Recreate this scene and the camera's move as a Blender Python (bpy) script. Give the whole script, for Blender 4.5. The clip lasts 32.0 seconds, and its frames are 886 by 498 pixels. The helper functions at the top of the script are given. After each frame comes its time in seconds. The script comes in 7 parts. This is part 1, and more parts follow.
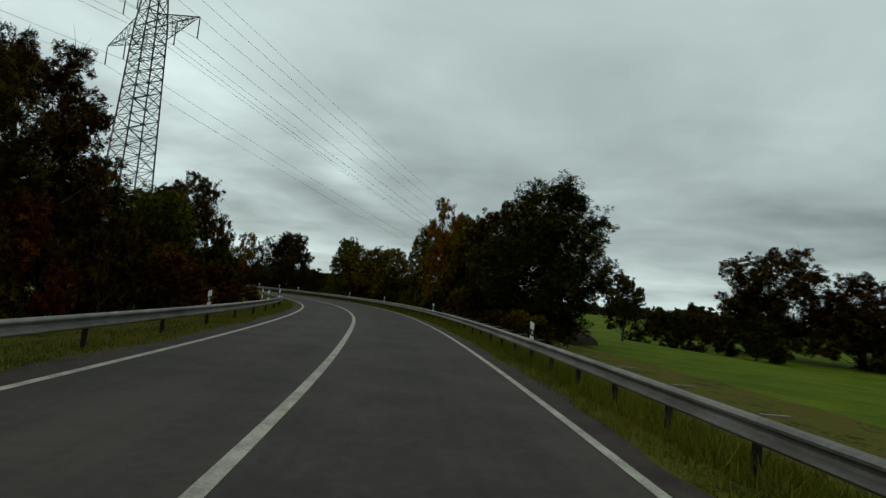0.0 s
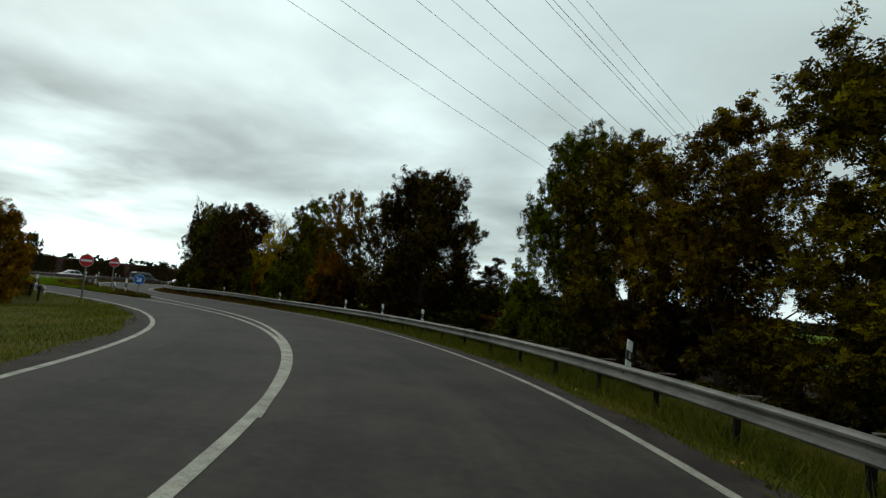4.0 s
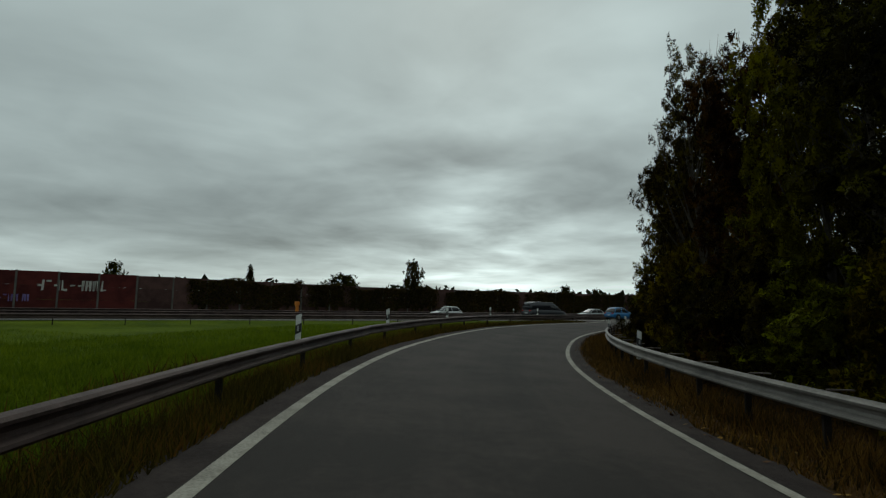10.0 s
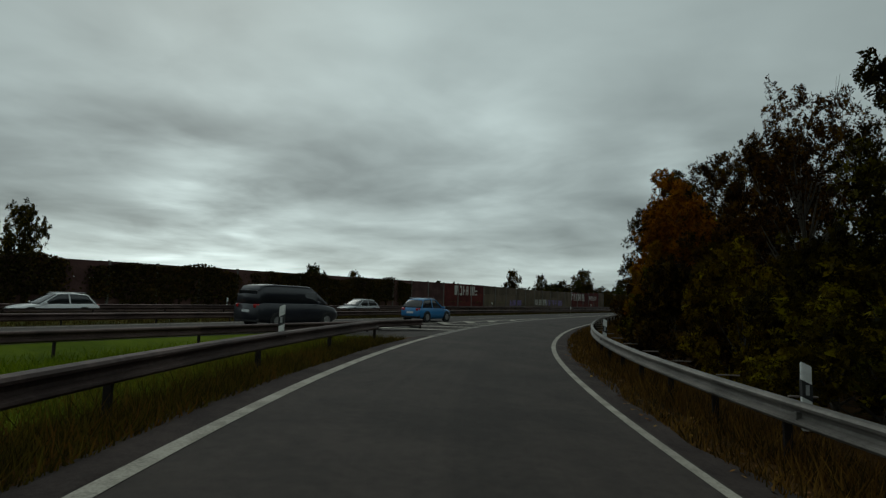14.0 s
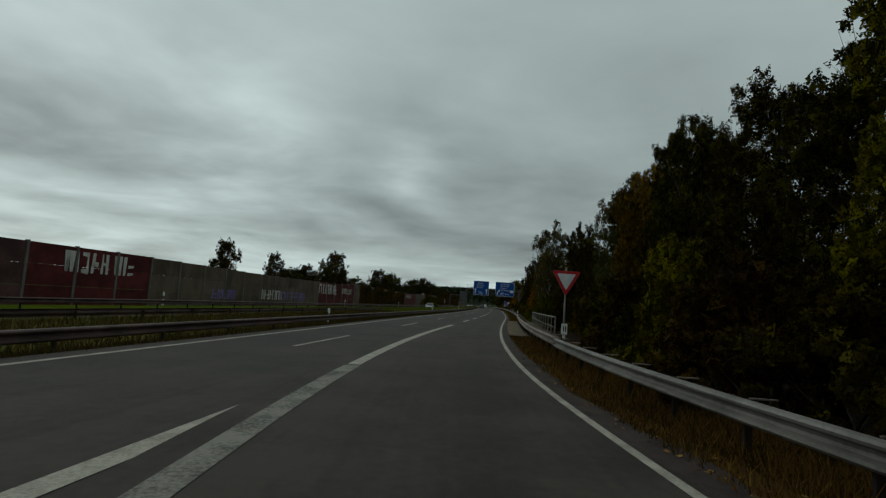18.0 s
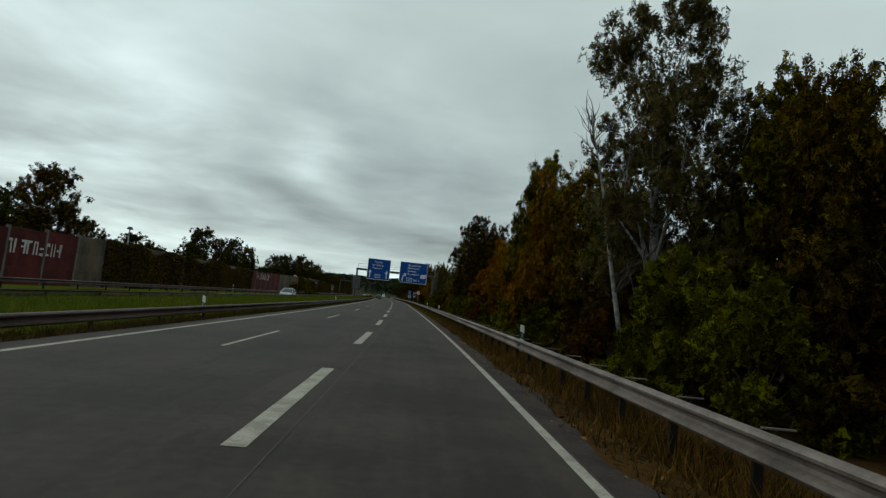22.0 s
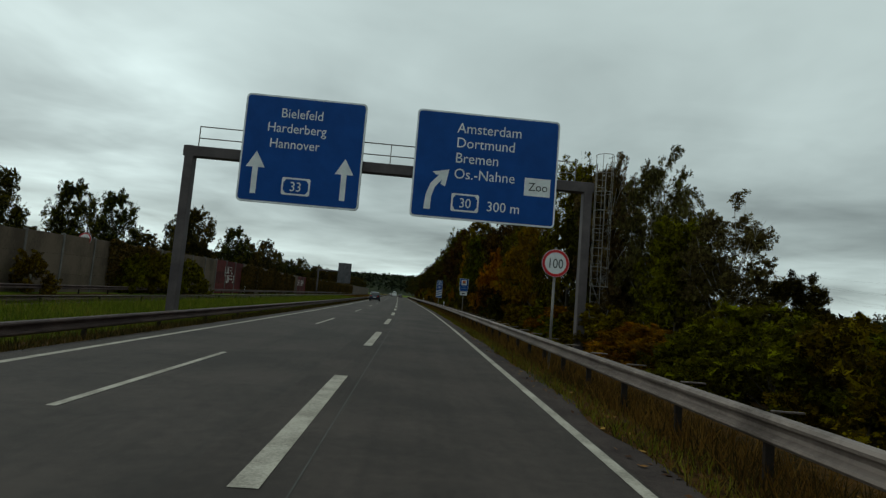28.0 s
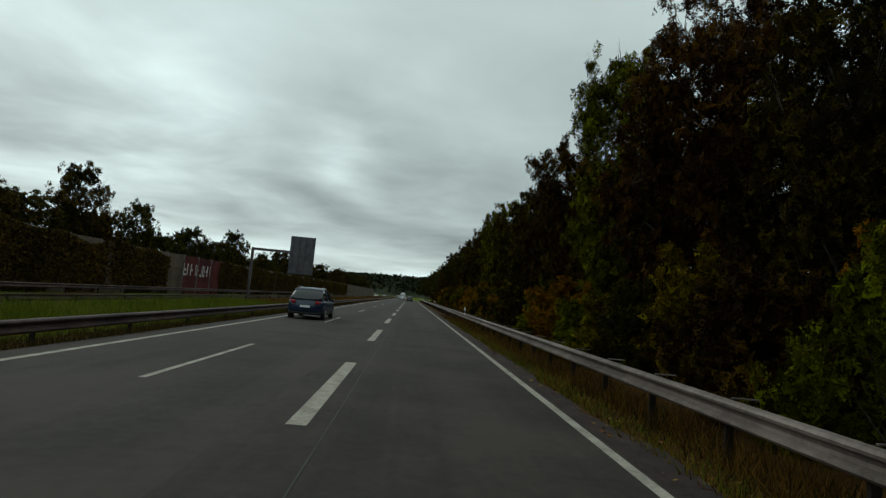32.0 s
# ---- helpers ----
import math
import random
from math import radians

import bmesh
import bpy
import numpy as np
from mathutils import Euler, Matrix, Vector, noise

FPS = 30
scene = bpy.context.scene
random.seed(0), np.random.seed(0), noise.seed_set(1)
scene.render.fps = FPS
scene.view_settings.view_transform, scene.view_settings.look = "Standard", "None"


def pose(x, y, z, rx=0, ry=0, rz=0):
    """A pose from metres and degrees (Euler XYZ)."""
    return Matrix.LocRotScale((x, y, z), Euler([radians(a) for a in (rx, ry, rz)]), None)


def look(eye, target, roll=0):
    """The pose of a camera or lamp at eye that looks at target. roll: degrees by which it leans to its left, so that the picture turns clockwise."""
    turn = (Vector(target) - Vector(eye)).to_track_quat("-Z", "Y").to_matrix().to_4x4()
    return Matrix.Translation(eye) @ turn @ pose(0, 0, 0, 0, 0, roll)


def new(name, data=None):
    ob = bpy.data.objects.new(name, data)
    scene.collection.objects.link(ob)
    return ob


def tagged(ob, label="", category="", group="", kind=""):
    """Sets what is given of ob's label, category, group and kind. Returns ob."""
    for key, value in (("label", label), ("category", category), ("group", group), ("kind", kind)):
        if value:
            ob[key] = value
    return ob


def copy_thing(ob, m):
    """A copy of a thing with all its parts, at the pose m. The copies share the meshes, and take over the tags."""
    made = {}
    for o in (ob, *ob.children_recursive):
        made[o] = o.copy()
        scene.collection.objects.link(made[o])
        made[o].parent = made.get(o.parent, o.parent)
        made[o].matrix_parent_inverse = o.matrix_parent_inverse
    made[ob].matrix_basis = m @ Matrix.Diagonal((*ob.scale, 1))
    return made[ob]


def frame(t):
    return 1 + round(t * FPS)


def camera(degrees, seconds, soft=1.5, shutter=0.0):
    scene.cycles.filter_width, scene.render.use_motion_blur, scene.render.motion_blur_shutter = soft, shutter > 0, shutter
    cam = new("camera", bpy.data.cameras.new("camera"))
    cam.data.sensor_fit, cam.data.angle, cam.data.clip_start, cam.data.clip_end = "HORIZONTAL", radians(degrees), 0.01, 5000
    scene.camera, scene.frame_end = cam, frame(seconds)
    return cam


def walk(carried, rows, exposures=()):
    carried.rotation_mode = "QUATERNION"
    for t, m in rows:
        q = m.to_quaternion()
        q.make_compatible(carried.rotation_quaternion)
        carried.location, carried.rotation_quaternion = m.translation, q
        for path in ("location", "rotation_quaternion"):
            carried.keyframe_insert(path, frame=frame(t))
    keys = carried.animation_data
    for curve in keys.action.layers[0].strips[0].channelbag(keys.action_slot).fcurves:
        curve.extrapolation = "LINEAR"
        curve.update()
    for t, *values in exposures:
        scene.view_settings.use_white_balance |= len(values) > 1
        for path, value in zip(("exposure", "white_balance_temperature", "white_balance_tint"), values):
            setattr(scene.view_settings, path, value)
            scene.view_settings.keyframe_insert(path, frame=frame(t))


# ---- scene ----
cam = camera(78.48, 32.0, soft=1.3)
PATH = [
    (0.0, 0.00, 0.00, 5.13, -5.52, -3.30), (0.5, -0.10, 8.46, 5.08, -5.65, -1.92), (1.0, -0.41, 16.69, 5.11, -5.77, -0.42),
    (1.5, -0.94, 24.66, 5.26, -5.82, 1.36), (2.0, -1.70, 32.31, 5.43, -5.74, 3.53), (2.5, -2.75, 39.56, 5.50, -5.59, 6.37),
    (3.0, -4.13, 46.32, 5.49, -5.38, 10.08), (3.5, -5.85, 52.52, 5.48, -5.17, 14.37), (4.0, -7.88, 58.07, 5.44, -5.02, 18.99),
    (4.5, -10.14, 62.98, 5.35, -4.93, 23.76), (5.0, -12.56, 67.26, 5.30, -4.80, 28.50), (5.5, -15.13, 71.03, 5.34, -4.57, 33.14),
    (6.0, -17.87, 74.43, 5.43, -4.39, 37.67), (6.5, -20.83, 77.57, 5.49, -4.34, 42.08), (7.0, -24.11, 80.56, 5.57, -4.23, 46.36),
    (7.5, -27.74, 83.41, 5.70, -3.92, 50.50), (8.0, -31.78, 86.14, 5.85, -3.28, 54.48), (8.5, -36.13, 88.70, 5.98, -2.51, 57.66),
    (9.0, -40.68, 91.12, 5.98, -1.82, 59.43), (9.5, -45.24, 93.44, 5.86, -1.33, 59.69), (10.0, -49.65, 95.74, 5.68, -1.11, 58.49),
    (10.5, -53.81, 98.08, 5.55, -0.93, 56.20), (11.0, -57.62, 100.46, 5.49, -0.90, 53.18), (11.5, -61.10, 102.92, 5.41, -0.95, 49.73),
    (12.0, -64.27, 105.48, 5.35, -1.19, 46.05), (12.5, -67.21, 108.19, 5.30, -1.53, 42.29), (13.0, -69.99, 111.10, 5.22, -1.78, 38.56),
    (13.5, -72.62, 114.26, 5.11, -1.86, 34.75), (14.0, -75.15, 117.75, 5.04, -1.79, 30.76), (14.5, -77.54, 121.58, 5.03, -1.75, 26.81),
    (15.0, -79.78, 125.78, 5.10, -1.85, 23.15), (15.5, -81.86, 130.30, 5.19, -2.05, 19.77), (16.0, -83.75, 135.13, 5.29, -2.37, 16.63),
    (16.5, -85.44, 140.22, 5.36, -2.71, 13.54), (17.0, -86.89, 145.58, 5.44, -3.06, 10.30), (17.5, -88.08, 151.23, 5.52, -3.42, 7.00),
    (18.0, -88.98, 157.20, 5.63, -3.89, 3.73), (18.5, -89.58, 163.51, 5.74, -4.47, 0.73), (19.0, -89.89, 170.19, 5.84, -5.03, -1.70),
    (19.5, -89.96, 177.24, 5.92, -5.45, -3.60), (20.0, -89.82, 184.66, 5.94, -5.70, -5.00), (20.5, -89.54, 192.09, 5.91, -5.92, -5.94),
    (21.0, -89.16, 199.29, 5.80, -6.02, -6.55), (21.5, -88.73, 206.43, 5.65, -6.04, -6.89), (22.0, -88.27, 213.67, 5.52, -5.94, -6.98),
    (22.5, -87.82, 220.86, 5.47, -5.81, -6.80), (23.0, -87.39, 228.23, 5.43, -5.67, -6.46), (23.5, -86.99, 236.02, 5.35, -5.55, -6.01),
    (24.0, -86.63, 244.02, 5.21, -5.46, -5.70), (24.5, -86.31, 251.99, 5.06, -5.37, -5.56), (25.0, -86.00, 260.09, 4.99, -5.27, -5.48),
    (25.5, -85.68, 268.44, 5.03, -5.15, -5.43), (26.0, -85.38, 276.93, 5.14, -5.01, -5.35), (26.5, -85.08, 285.39, 5.24, -4.86, -5.27),
    (27.0, -84.79, 293.81, 5.25, -4.75, -5.21), (27.5, -84.52, 302.20, 5.19, -4.66, -5.19), (28.0, -84.24, 310.67, 5.10, -4.66, -5.23),
    (28.5, -83.94, 319.28, 5.07, -4.71, -5.28), (29.0, -83.64, 327.98, 5.09, -4.82, -5.23), (29.5, -83.36, 336.64, 5.12, -4.92, -5.08),
    (30.0, -83.11, 345.30, 5.16, -4.99, -4.80), (30.5, -82.91, 353.94, 5.21, -5.02, -4.50), (31.0, -82.75, 362.70, 5.25, -5.04, -4.27),
    (31.5, -82.61, 371.65, 5.26, -5.08, -4.09), (32.0, -82.50, 380.56, 5.27, -5.12, -3.93),
]
walk(cam, [(t, pose(x, y, 1.62, 90 + p, r, h)) for t, x, y, p, r, h in PATH],
     exposures=[(0.0, 0.1), (1.0, 0.32), (2.0, 0.7), (4.5, 0.25), (6.0, 0.0), (7.0, 0.1), (9.0, -0.35), (11.0, -0.4), (12.0, -0.55), (14.0, -0.45), (17.0, -0.25), (18.0, -0.36), (19.0, -0.28), (20.0, -0.10), (21.0, -0.15), (22.0, 0.17), (23.0, 0.10), (24.0, 0.22), (28.0, 0.15), (29.0, 0.5), (30.0, 0.2), (32.0, 0.2)])

# ---------------------------------------------------------------- world and sun
SUN_AZ = radians(57.0)      # left of +y
SUN_EL = radians(34.0)


def N(tree, kind, **sockets):
    node = tree.nodes.new(kind)
    for k, v in sockets.items():
        node.inputs[k.replace("_", " ")].default_value = v
    return node


def make_world():
    world = bpy.data.worlds.new("overcast_sky")
    world.use_nodes = True
    scene.world = world
    t = world.node_tree
    t.nodes.clear()
    L = t.links.new
    out = t.nodes.new("ShaderNodeOutputWorld")
    bg = t.nodes.new("ShaderNodeBackground")
    sky = t.nodes.new("ShaderNodeTexSky")
    sky.sky_type, sky.sun_disc = "NISHITA", False
    sky.sun_elevation, sky.sun_rotation = SUN_EL, -SUN_AZ
    dim = N(t, "ShaderNodeVectorMath")
    dim.operation = "SCALE"
    dim.inputs["Scale"].default_value = 0.1
    L(sky.outputs[0], dim.inputs[0])
    co = t.nodes.new("ShaderNodeTexCoord")
    sep = t.nodes.new("ShaderNodeSeparateXYZ")
    L(co.outputs["Generated"], sep.inputs[0])

    def math_(op, a, b=None, c=None):
        n = t.nodes.new("ShaderNodeMath")
        n.operation = op
        for i, v in enumerate((a, b, c)):
            if v is None:
                continue
            if isinstance(v, (int, float)):
                n.inputs[i].default_value = v
            else:
                L(v, n.inputs[i])
        return n.outputs[0]
    # a flat cloud deck seen in perspective: broad soft cells overhead, thin layers towards the horizon
    up = math_("MAXIMUM", sep.outputs[2], 0.0)
    den = math_("ADD", up, 0.11)
    deck = t.nodes.new("ShaderNodeCombineXYZ")
    L(math_("DIVIDE", sep.outputs[0], den), deck.inputs[0]), L(math_("DIVIDE", sep.outputs[1], den), deck.inputs[1])
    deck.inputs[2].default_value = 3.7
    cells = N(t, "ShaderNodeTexNoise", Scale=0.62, Detail=5.0, Roughness=0.48, Distortion=0.35)
    wisps = N(t, "ShaderNodeTexNoise", Scale=1.9, Detail=4.0, Roughness=0.52, Distortion=0.5)
    L(deck.outputs[0], cells.inputs["Vector"]), L(deck.outputs[0], wisps.inputs["Vector"])
    mixn = math_("MULTIPLY_ADD", wisps.outputs[0], 0.26, math_("MULTIPLY", cells.outputs[0], 1.1))
    swing = math_("MULTIPLY", math_("SUBTRACT", mixn, 0.68), 2.0)

    def fall(*stops):
        r = t.nodes.new("ShaderNodeValToRGB")
        r.color_ramp.interpolation = "B_SPLINE"
        e = r.color_ramp.elements
        e[0].position, e[1].position = stops[0][0], stops[-1][0]
        e[0].color, e[1].color = (stops[0][1],) * 3 + (1,), (stops[-1][1],) * 3 + (1,)
        for p, v in stops[1:-1]:
            e.new(p).color = (v, v, v, 1)
        L(up, r.inputs[0])
        return r.outputs[0]
    # pale rim low down, a greyer belt above it, lighter again overhead
    body = fall((0.0, 0.66), (0.05, 0.60), (0.11, 0.37), (0.19, 0.39), (0.30, 0.54), (0.50, 0.60), (1.0, 0.60))
    depth = fall((0.0, 0.35), (0.06, 1.0), (0.20, 1.0), (0.38, 0.50), (0.60, 0.36), (1.0, 0.30))
    tone = math_("MULTIPLY", body, math_("MULTIPLY_ADD", swing, depth, 1.0))

    def thin(az, el, power, gain_):
        """A place where the deck is thinner; az is left of +y."""
        d = t.nodes.new("ShaderNodeVectorMath")
        d.operation = "DOT_PRODUCT"
        L(co.outputs["Generated"], d.inputs[0])
        a, b = radians(az), radians(el)
        d.inputs[1].default_value = (-math.sin(a) * math.cos(b), math.cos(a) * math.cos(b), math.sin(b))
        return math_("MULTIPLY", math_("POWER", math_("MAXIMUM", d.outputs["Value"], 0.0), power), gain_)
    light = math_("ADD", thin(56, 8, 14.0, 0.25), thin(54.5, 7.5, 150.0, 1.15))
    for az, el, power, gain_ in ((26, 13, 110.0, 0.42), (8, 13.5, 420.0, 0.5), (33, 22, 10.0, 0.04)):
        light = math_("ADD", light, thin(az, el, power, gain_))
    ragged = math_("MULTIPLY", light, math_("MULTIPLY_ADD", swing, 1.6, 1.0))
    gain = math_("MAXIMUM", math_("MULTIPLY", tone, math_("ADD", ragged, 1.0)), 0.12)
    tint = t.nodes.new("ShaderNodeRGB")
    tint.outputs[0].default_value = (0.83, 1.0, 0.975, 1)
    cloud = t.nodes.new("ShaderNodeVectorMath")
    cloud.operation = "SCALE"
    L(tint.outputs[0], cloud.inputs[0]), L(gain, cloud.inputs["Scale"])
    mix = t.nodes.new("ShaderNodeMix")
    mix.data_type = "RGBA"
    mix.inputs[0].default_value = 0.95
    L(dim.outputs[0], mix.inputs[6]), L(cloud.outputs[0], mix.inputs[7])
    L(mix.outputs[2], bg.inputs[0])
    L(bg.outputs[0], out.inputs[0])


make_world()
sun = new("sun", bpy.data.lights.new("sun", "SUN"))
sun.data.energy, sun.data.angle, sun.data.color = 0.36, radians(25), (0.95, 1.0, 0.93)
sun.matrix_world = look((0, 0, 60), (math.sin(SUN_AZ) * math.cos(SUN_EL), -math.cos(SUN_AZ) * math.cos(SUN_EL), 60 - math.sin(SUN_EL)))

# ---------------------------------------------------------------- materials


def material(name, a, b, scale=4.0, rough=0.8, bump=0.0, bump_scale=60.0, metal=0.0, spec=0.4,
             spread=0.0, island=0.0, fine=0.25, leaf=0.0, c=None, stretch=None, tracks=0.0, sprig=0.0, hue=(0.47, 0.56)):
    """Two base colours mixed by noise at two scales, with relief; spread varies each object, island each loose piece."""
    mt = bpy.data.materials.new(name)
    mt.use_nodes = True
    t = mt.node_tree
    L = t.links.new
    bs = t.nodes["Principled BSDF"]
    bs.inputs["Roughness"].default_value, bs.inputs["Metallic"].default_value = rough, metal
    bs.inputs["Specular IOR Level"].default_value = spec
    geo = t.nodes.new("ShaderNodeNewGeometry")
    pos = geo.outputs["Position"]
    if stretch:
        mp = t.nodes.new("ShaderNodeMapping")
        mp.inputs["Scale"].default_value = stretch
        L(pos, mp.inputs[0])
        pos = mp.outputs[0]
    n1 = N(t, "ShaderNodeTexNoise", Scale=scale, Detail=4.0, Roughness=0.6)
    n2 = N(t, "ShaderNodeTexNoise", Scale=scale * 14, Detail=3.0, Roughness=0.6)
    L(pos, n1.inputs["Vector"]), L(pos, n2.inputs["Vector"])
    f = t.nodes.new("ShaderNodeMath")
    f.operation = "MULTIPLY_ADD"
    L(n2.outputs[0], f.inputs[0])
    f.inputs[1].default_value = fine
    L(n1.outputs[0], f.inputs[2])
    last = f.outputs[0]
    if tracks:
        uv = t.nodes.new("ShaderNodeUVMap")
        for sx, sy, gain in ((0.75, 0.012, tracks), (0.22, 0.16, tracks * 0.7), (6.0, 0.05, tracks * 0.35)):
            mp = t.nodes.new("ShaderNodeMapping")
            mp.inputs["Scale"].default_value = (sx, sy, 1)
            L(uv.outputs[0], mp.inputs[0])
            n4 = N(t, "ShaderNodeTexNoise", Scale=1.0, Detail=3.0, Roughness=0.55)
            L(mp.outputs[0], n4.inputs["Vector"])
            q = t.nodes.new("ShaderNodeMath")
            q.operation = "MULTIPLY_ADD"
            L(n4.outputs[0], q.inputs[0])
            q.inputs[1].default_value = gain
            sub = t.nodes.new("ShaderNodeMath")
            sub.operation = "SUBTRACT"
            L(last, sub.inputs[0])
            sub.inputs[1].default_value = gain / 2
            L(sub.outputs[0], q.inputs[2])
            last = q.outputs[0]
    if island or spread:
        src = geo.outputs["Random Per Island"]
        if spread:
            src = t.nodes.new("ShaderNodeObjectInfo").outputs["Random"]
        g = t.nodes.new("ShaderNodeMath")
        g.operation = "MULTIPLY_ADD"
        L(src, g.inputs[0])
        g.inputs[1].default_value = island or spread
        h = t.nodes.new("ShaderNodeMath")
        h.operation = "SUBTRACT"
        L(last, h.inputs[0])
        h.inputs[1].default_value = (island or spread) / 2
        L(h.outputs[0], g.inputs[2])
        last = g.outputs[0]
    r = t.nodes.new("ShaderNodeValToRGB")
    e = r.color_ramp.elements
    mid = 0.5 + fine / 2
    e[0].position, e[0].color = mid - 0.17, (*a, 1)
    e[1].position, e[1].color = mid + 0.17, (*b, 1)
    if c:
        x = e.new(mid + 0.28)
        x.color = (*c, 1)
    L(last, r.inputs[0])
    tint = r.outputs[0]
    if sprig:
        # every plant has its own shade between rust and fresh green
        rd = t.nodes.new("ShaderNodeObjectInfo").outputs["Random"]
        hs = t.nodes.new("ShaderNodeHueSaturation")
        for sock, lo, hi in (("Hue", hue[0], hue[1]), ("Value", 1.25, 0.85)):
            mr = N(t, "ShaderNodeMapRange", To_Min=lo, To_Max=hi)
            L(rd, mr.inputs["Value"]), L(mr.outputs[0], hs.inputs[sock])
        hs.inputs["Saturation"].default_value = 1.12
        L(tint, hs.inputs["Color"])
        tint = hs.outputs["Color"]
    L(tint, bs.inputs["Base Color"])
    if bump:
        n3 = N(t, "ShaderNodeTexNoise", Scale=bump_scale, Detail=4.0, Roughness=0.65)
        L(pos, n3.inputs["Vector"])
        bp = t.nodes.new("ShaderNodeBump")
        bp.inputs["Strength"].default_value = bump
        bp.inputs["Distance"].default_value = 0.02
        L(n3.outputs[0], bp.inputs["Height"])
        L(bp.outputs[0], bs.inputs["Normal"])
    if leaf:
        tr = t.nodes.new("ShaderNodeBsdfTranslucent")
        L(tint, tr.inputs["Color"])
        mx = t.nodes.new("ShaderNodeMixShader")
        mx.inputs[0].default_value = leaf
        out = t.nodes["Material Output"]
        L(bs.outputs[0], mx.inputs[1]), L(tr.outputs[0], mx.inputs[2])
        last_shader = mx.outputs[0]
        if sprig:
            # each face is a sprig: small leaves with gaps between them
            vo = N(t, "ShaderNodeTexVoronoi", Scale=sprig, Randomness=1.0)
            wob = N(t, "ShaderNodeTexNoise", Scale=sprig * 2.2, Detail=1.0)
            ad = t.nodes.new("ShaderNodeVectorMath")
            ad.operation = "MULTIPLY_ADD"
            L(wob.outputs["Color"], ad.inputs[0])
            ad.inputs[1].default_value = (0.9 / sprig,) * 3
            L(geo.outputs["Position"], ad.inputs[2])
            L(geo.outputs["Position"], wob.inputs["Vector"]), L(ad.outputs[0], vo.inputs["Vector"])
            gt = t.nodes.new("ShaderNodeMath")
            gt.operation = "GREATER_THAN"
            L(vo.outputs["Distance"], gt.inputs[0])
            gt.inputs[1].default_value = 0.54
            tp = t.nodes.new("ShaderNodeBsdfTransparent")
            m2 = t.nodes.new("ShaderNodeMixShader")
            L(gt.outputs[0], m2.inputs[0]), L(last_shader, m2.inputs[1]), L(tp.outputs[0], m2.inputs[2])
            last_shader = m2.outputs[0]
        L(last_shader, out.inputs["Surface"])
    return mt


M_ASPHALT = material("asphalt", (0.02944, 0.02414, 0.02052), (0.05223, 0.04128, 0.03518), 0.35, 0.88, 0.4, 90, fine=0.5, spec=0.25, tracks=0.7)
M_ASPHALT2 = material("asphalt_ramp", (0.02872, 0.02275, 0.01911), (0.05251, 0.04062, 0.0344), 0.5, 0.88, 0.4, 90, fine=0.5, spec=0.25, tracks=0.7)
M_EDGE = material("crumbled_asphalt_edge", (0.029, 0.021, 0.019), (0.057, 0.043, 0.038), 1.5, 0.95, 0.6, 60, fine=0.6, spec=0.15)
M_PAINT = material("road_paint", (0.2145, 0.1936, 0.1593), (0.3918, 0.3564, 0.2982), 2.2, 0.8, 0.15, 80, fine=0.7, spec=0.2)
M_SEAM = material("joint_sealant", (0.04165, 0.04067, 0.03675), (0.0735, 0.07203, 0.06615), 3.0, 0.8, fine=0.6, spec=0.2)
M_SOIL = material("red_brown_soil", (0.0165, 0.006, 0.0054), (0.03375, 0.0132, 0.0108), 2.0, 0.95, 0.6, 40, fine=0.6, spec=0.1)
M_WORN = material("worn_road_paint", (0.0742, 0.068, 0.0589), (0.2226, 0.205, 0.1757), 1.4, 0.85, 0.15, 80, fine=0.8, spec=0.2)
M_GRASS = material("verge_grass", (0.026, 0.028, 0.005), (0.092, 0.090, 0.011), 0.6, 1.0, 0.9, 25, fine=0.9, c=(0.078, 0.058, 0.012), spec=0.05)
# leaf litter under the trees; beside the bridge its dark tone paints a shaded gap
M_WOODS = material("woodland_litter_and_gap_shade", (0.009568, 0.005174, 0.00285), (0.02631, 0.0138, 0.00665), 0.8, 1.0, 0.8, 20, fine=0.6, c=(0.030, 0.019, 0.008), spec=0.05)
M_DRYGRASS = material("dry_verge", (0.01914, 0.01204, 0.00325), (0.07463, 0.03548, 0.0091), 0.55, 1.0, 0.9, 25, fine=0.9, c=(0.066, 0.033, 0.010), spec=0.05)
M_FIELD = material("meadow_grass", (0.048, 0.0744, 0.00216), (0.0912, 0.1224, 0.0042), 0.25, 1.0, 0.9, 12, fine=0.5, spec=0.05)
M_BLADE = material("grass_blades", (0.05544, 0.06062, 0.0045), (0.1417, 0.1431, 0.0108), 0.4, 0.9, island=0.5, spec=0.08, c=(0.154, 0.1125, 0.018), leaf=0.3)
M_DRYBLADE = material("dry_grass_blades", (0.02964, 0.01954, 0.0039), (0.1186, 0.05535, 0.0091), 0.5, 0.9, island=0.7, spec=0.08, c=(0.16, 0.085, 0.016), leaf=0.25)
M_VERGEBLADE = material("dark_verge_weeds", (0.022, 0.019, 0.005), (0.060, 0.046, 0.010), 0.5, 0.9, island=0.7, spec=0.05, c=(0.09, 0.05, 0.012), leaf=0.2)
M_MEDBLADE = material("median_weeds", (0.0408, 0.06, 0.0044), (0.1176, 0.1525, 0.0099), 0.4, 0.9, island=0.6, spec=0.08, c=(0.144, 0.125, 0.0176), leaf=0.3)
M_FIELDBLADE = material("meadow_blades", (0.06, 0.0984, 0.00264), (0.1416, 0.1824, 0.006), 0.5, 0.9, island=0.4, spec=0.08, leaf=0.3)
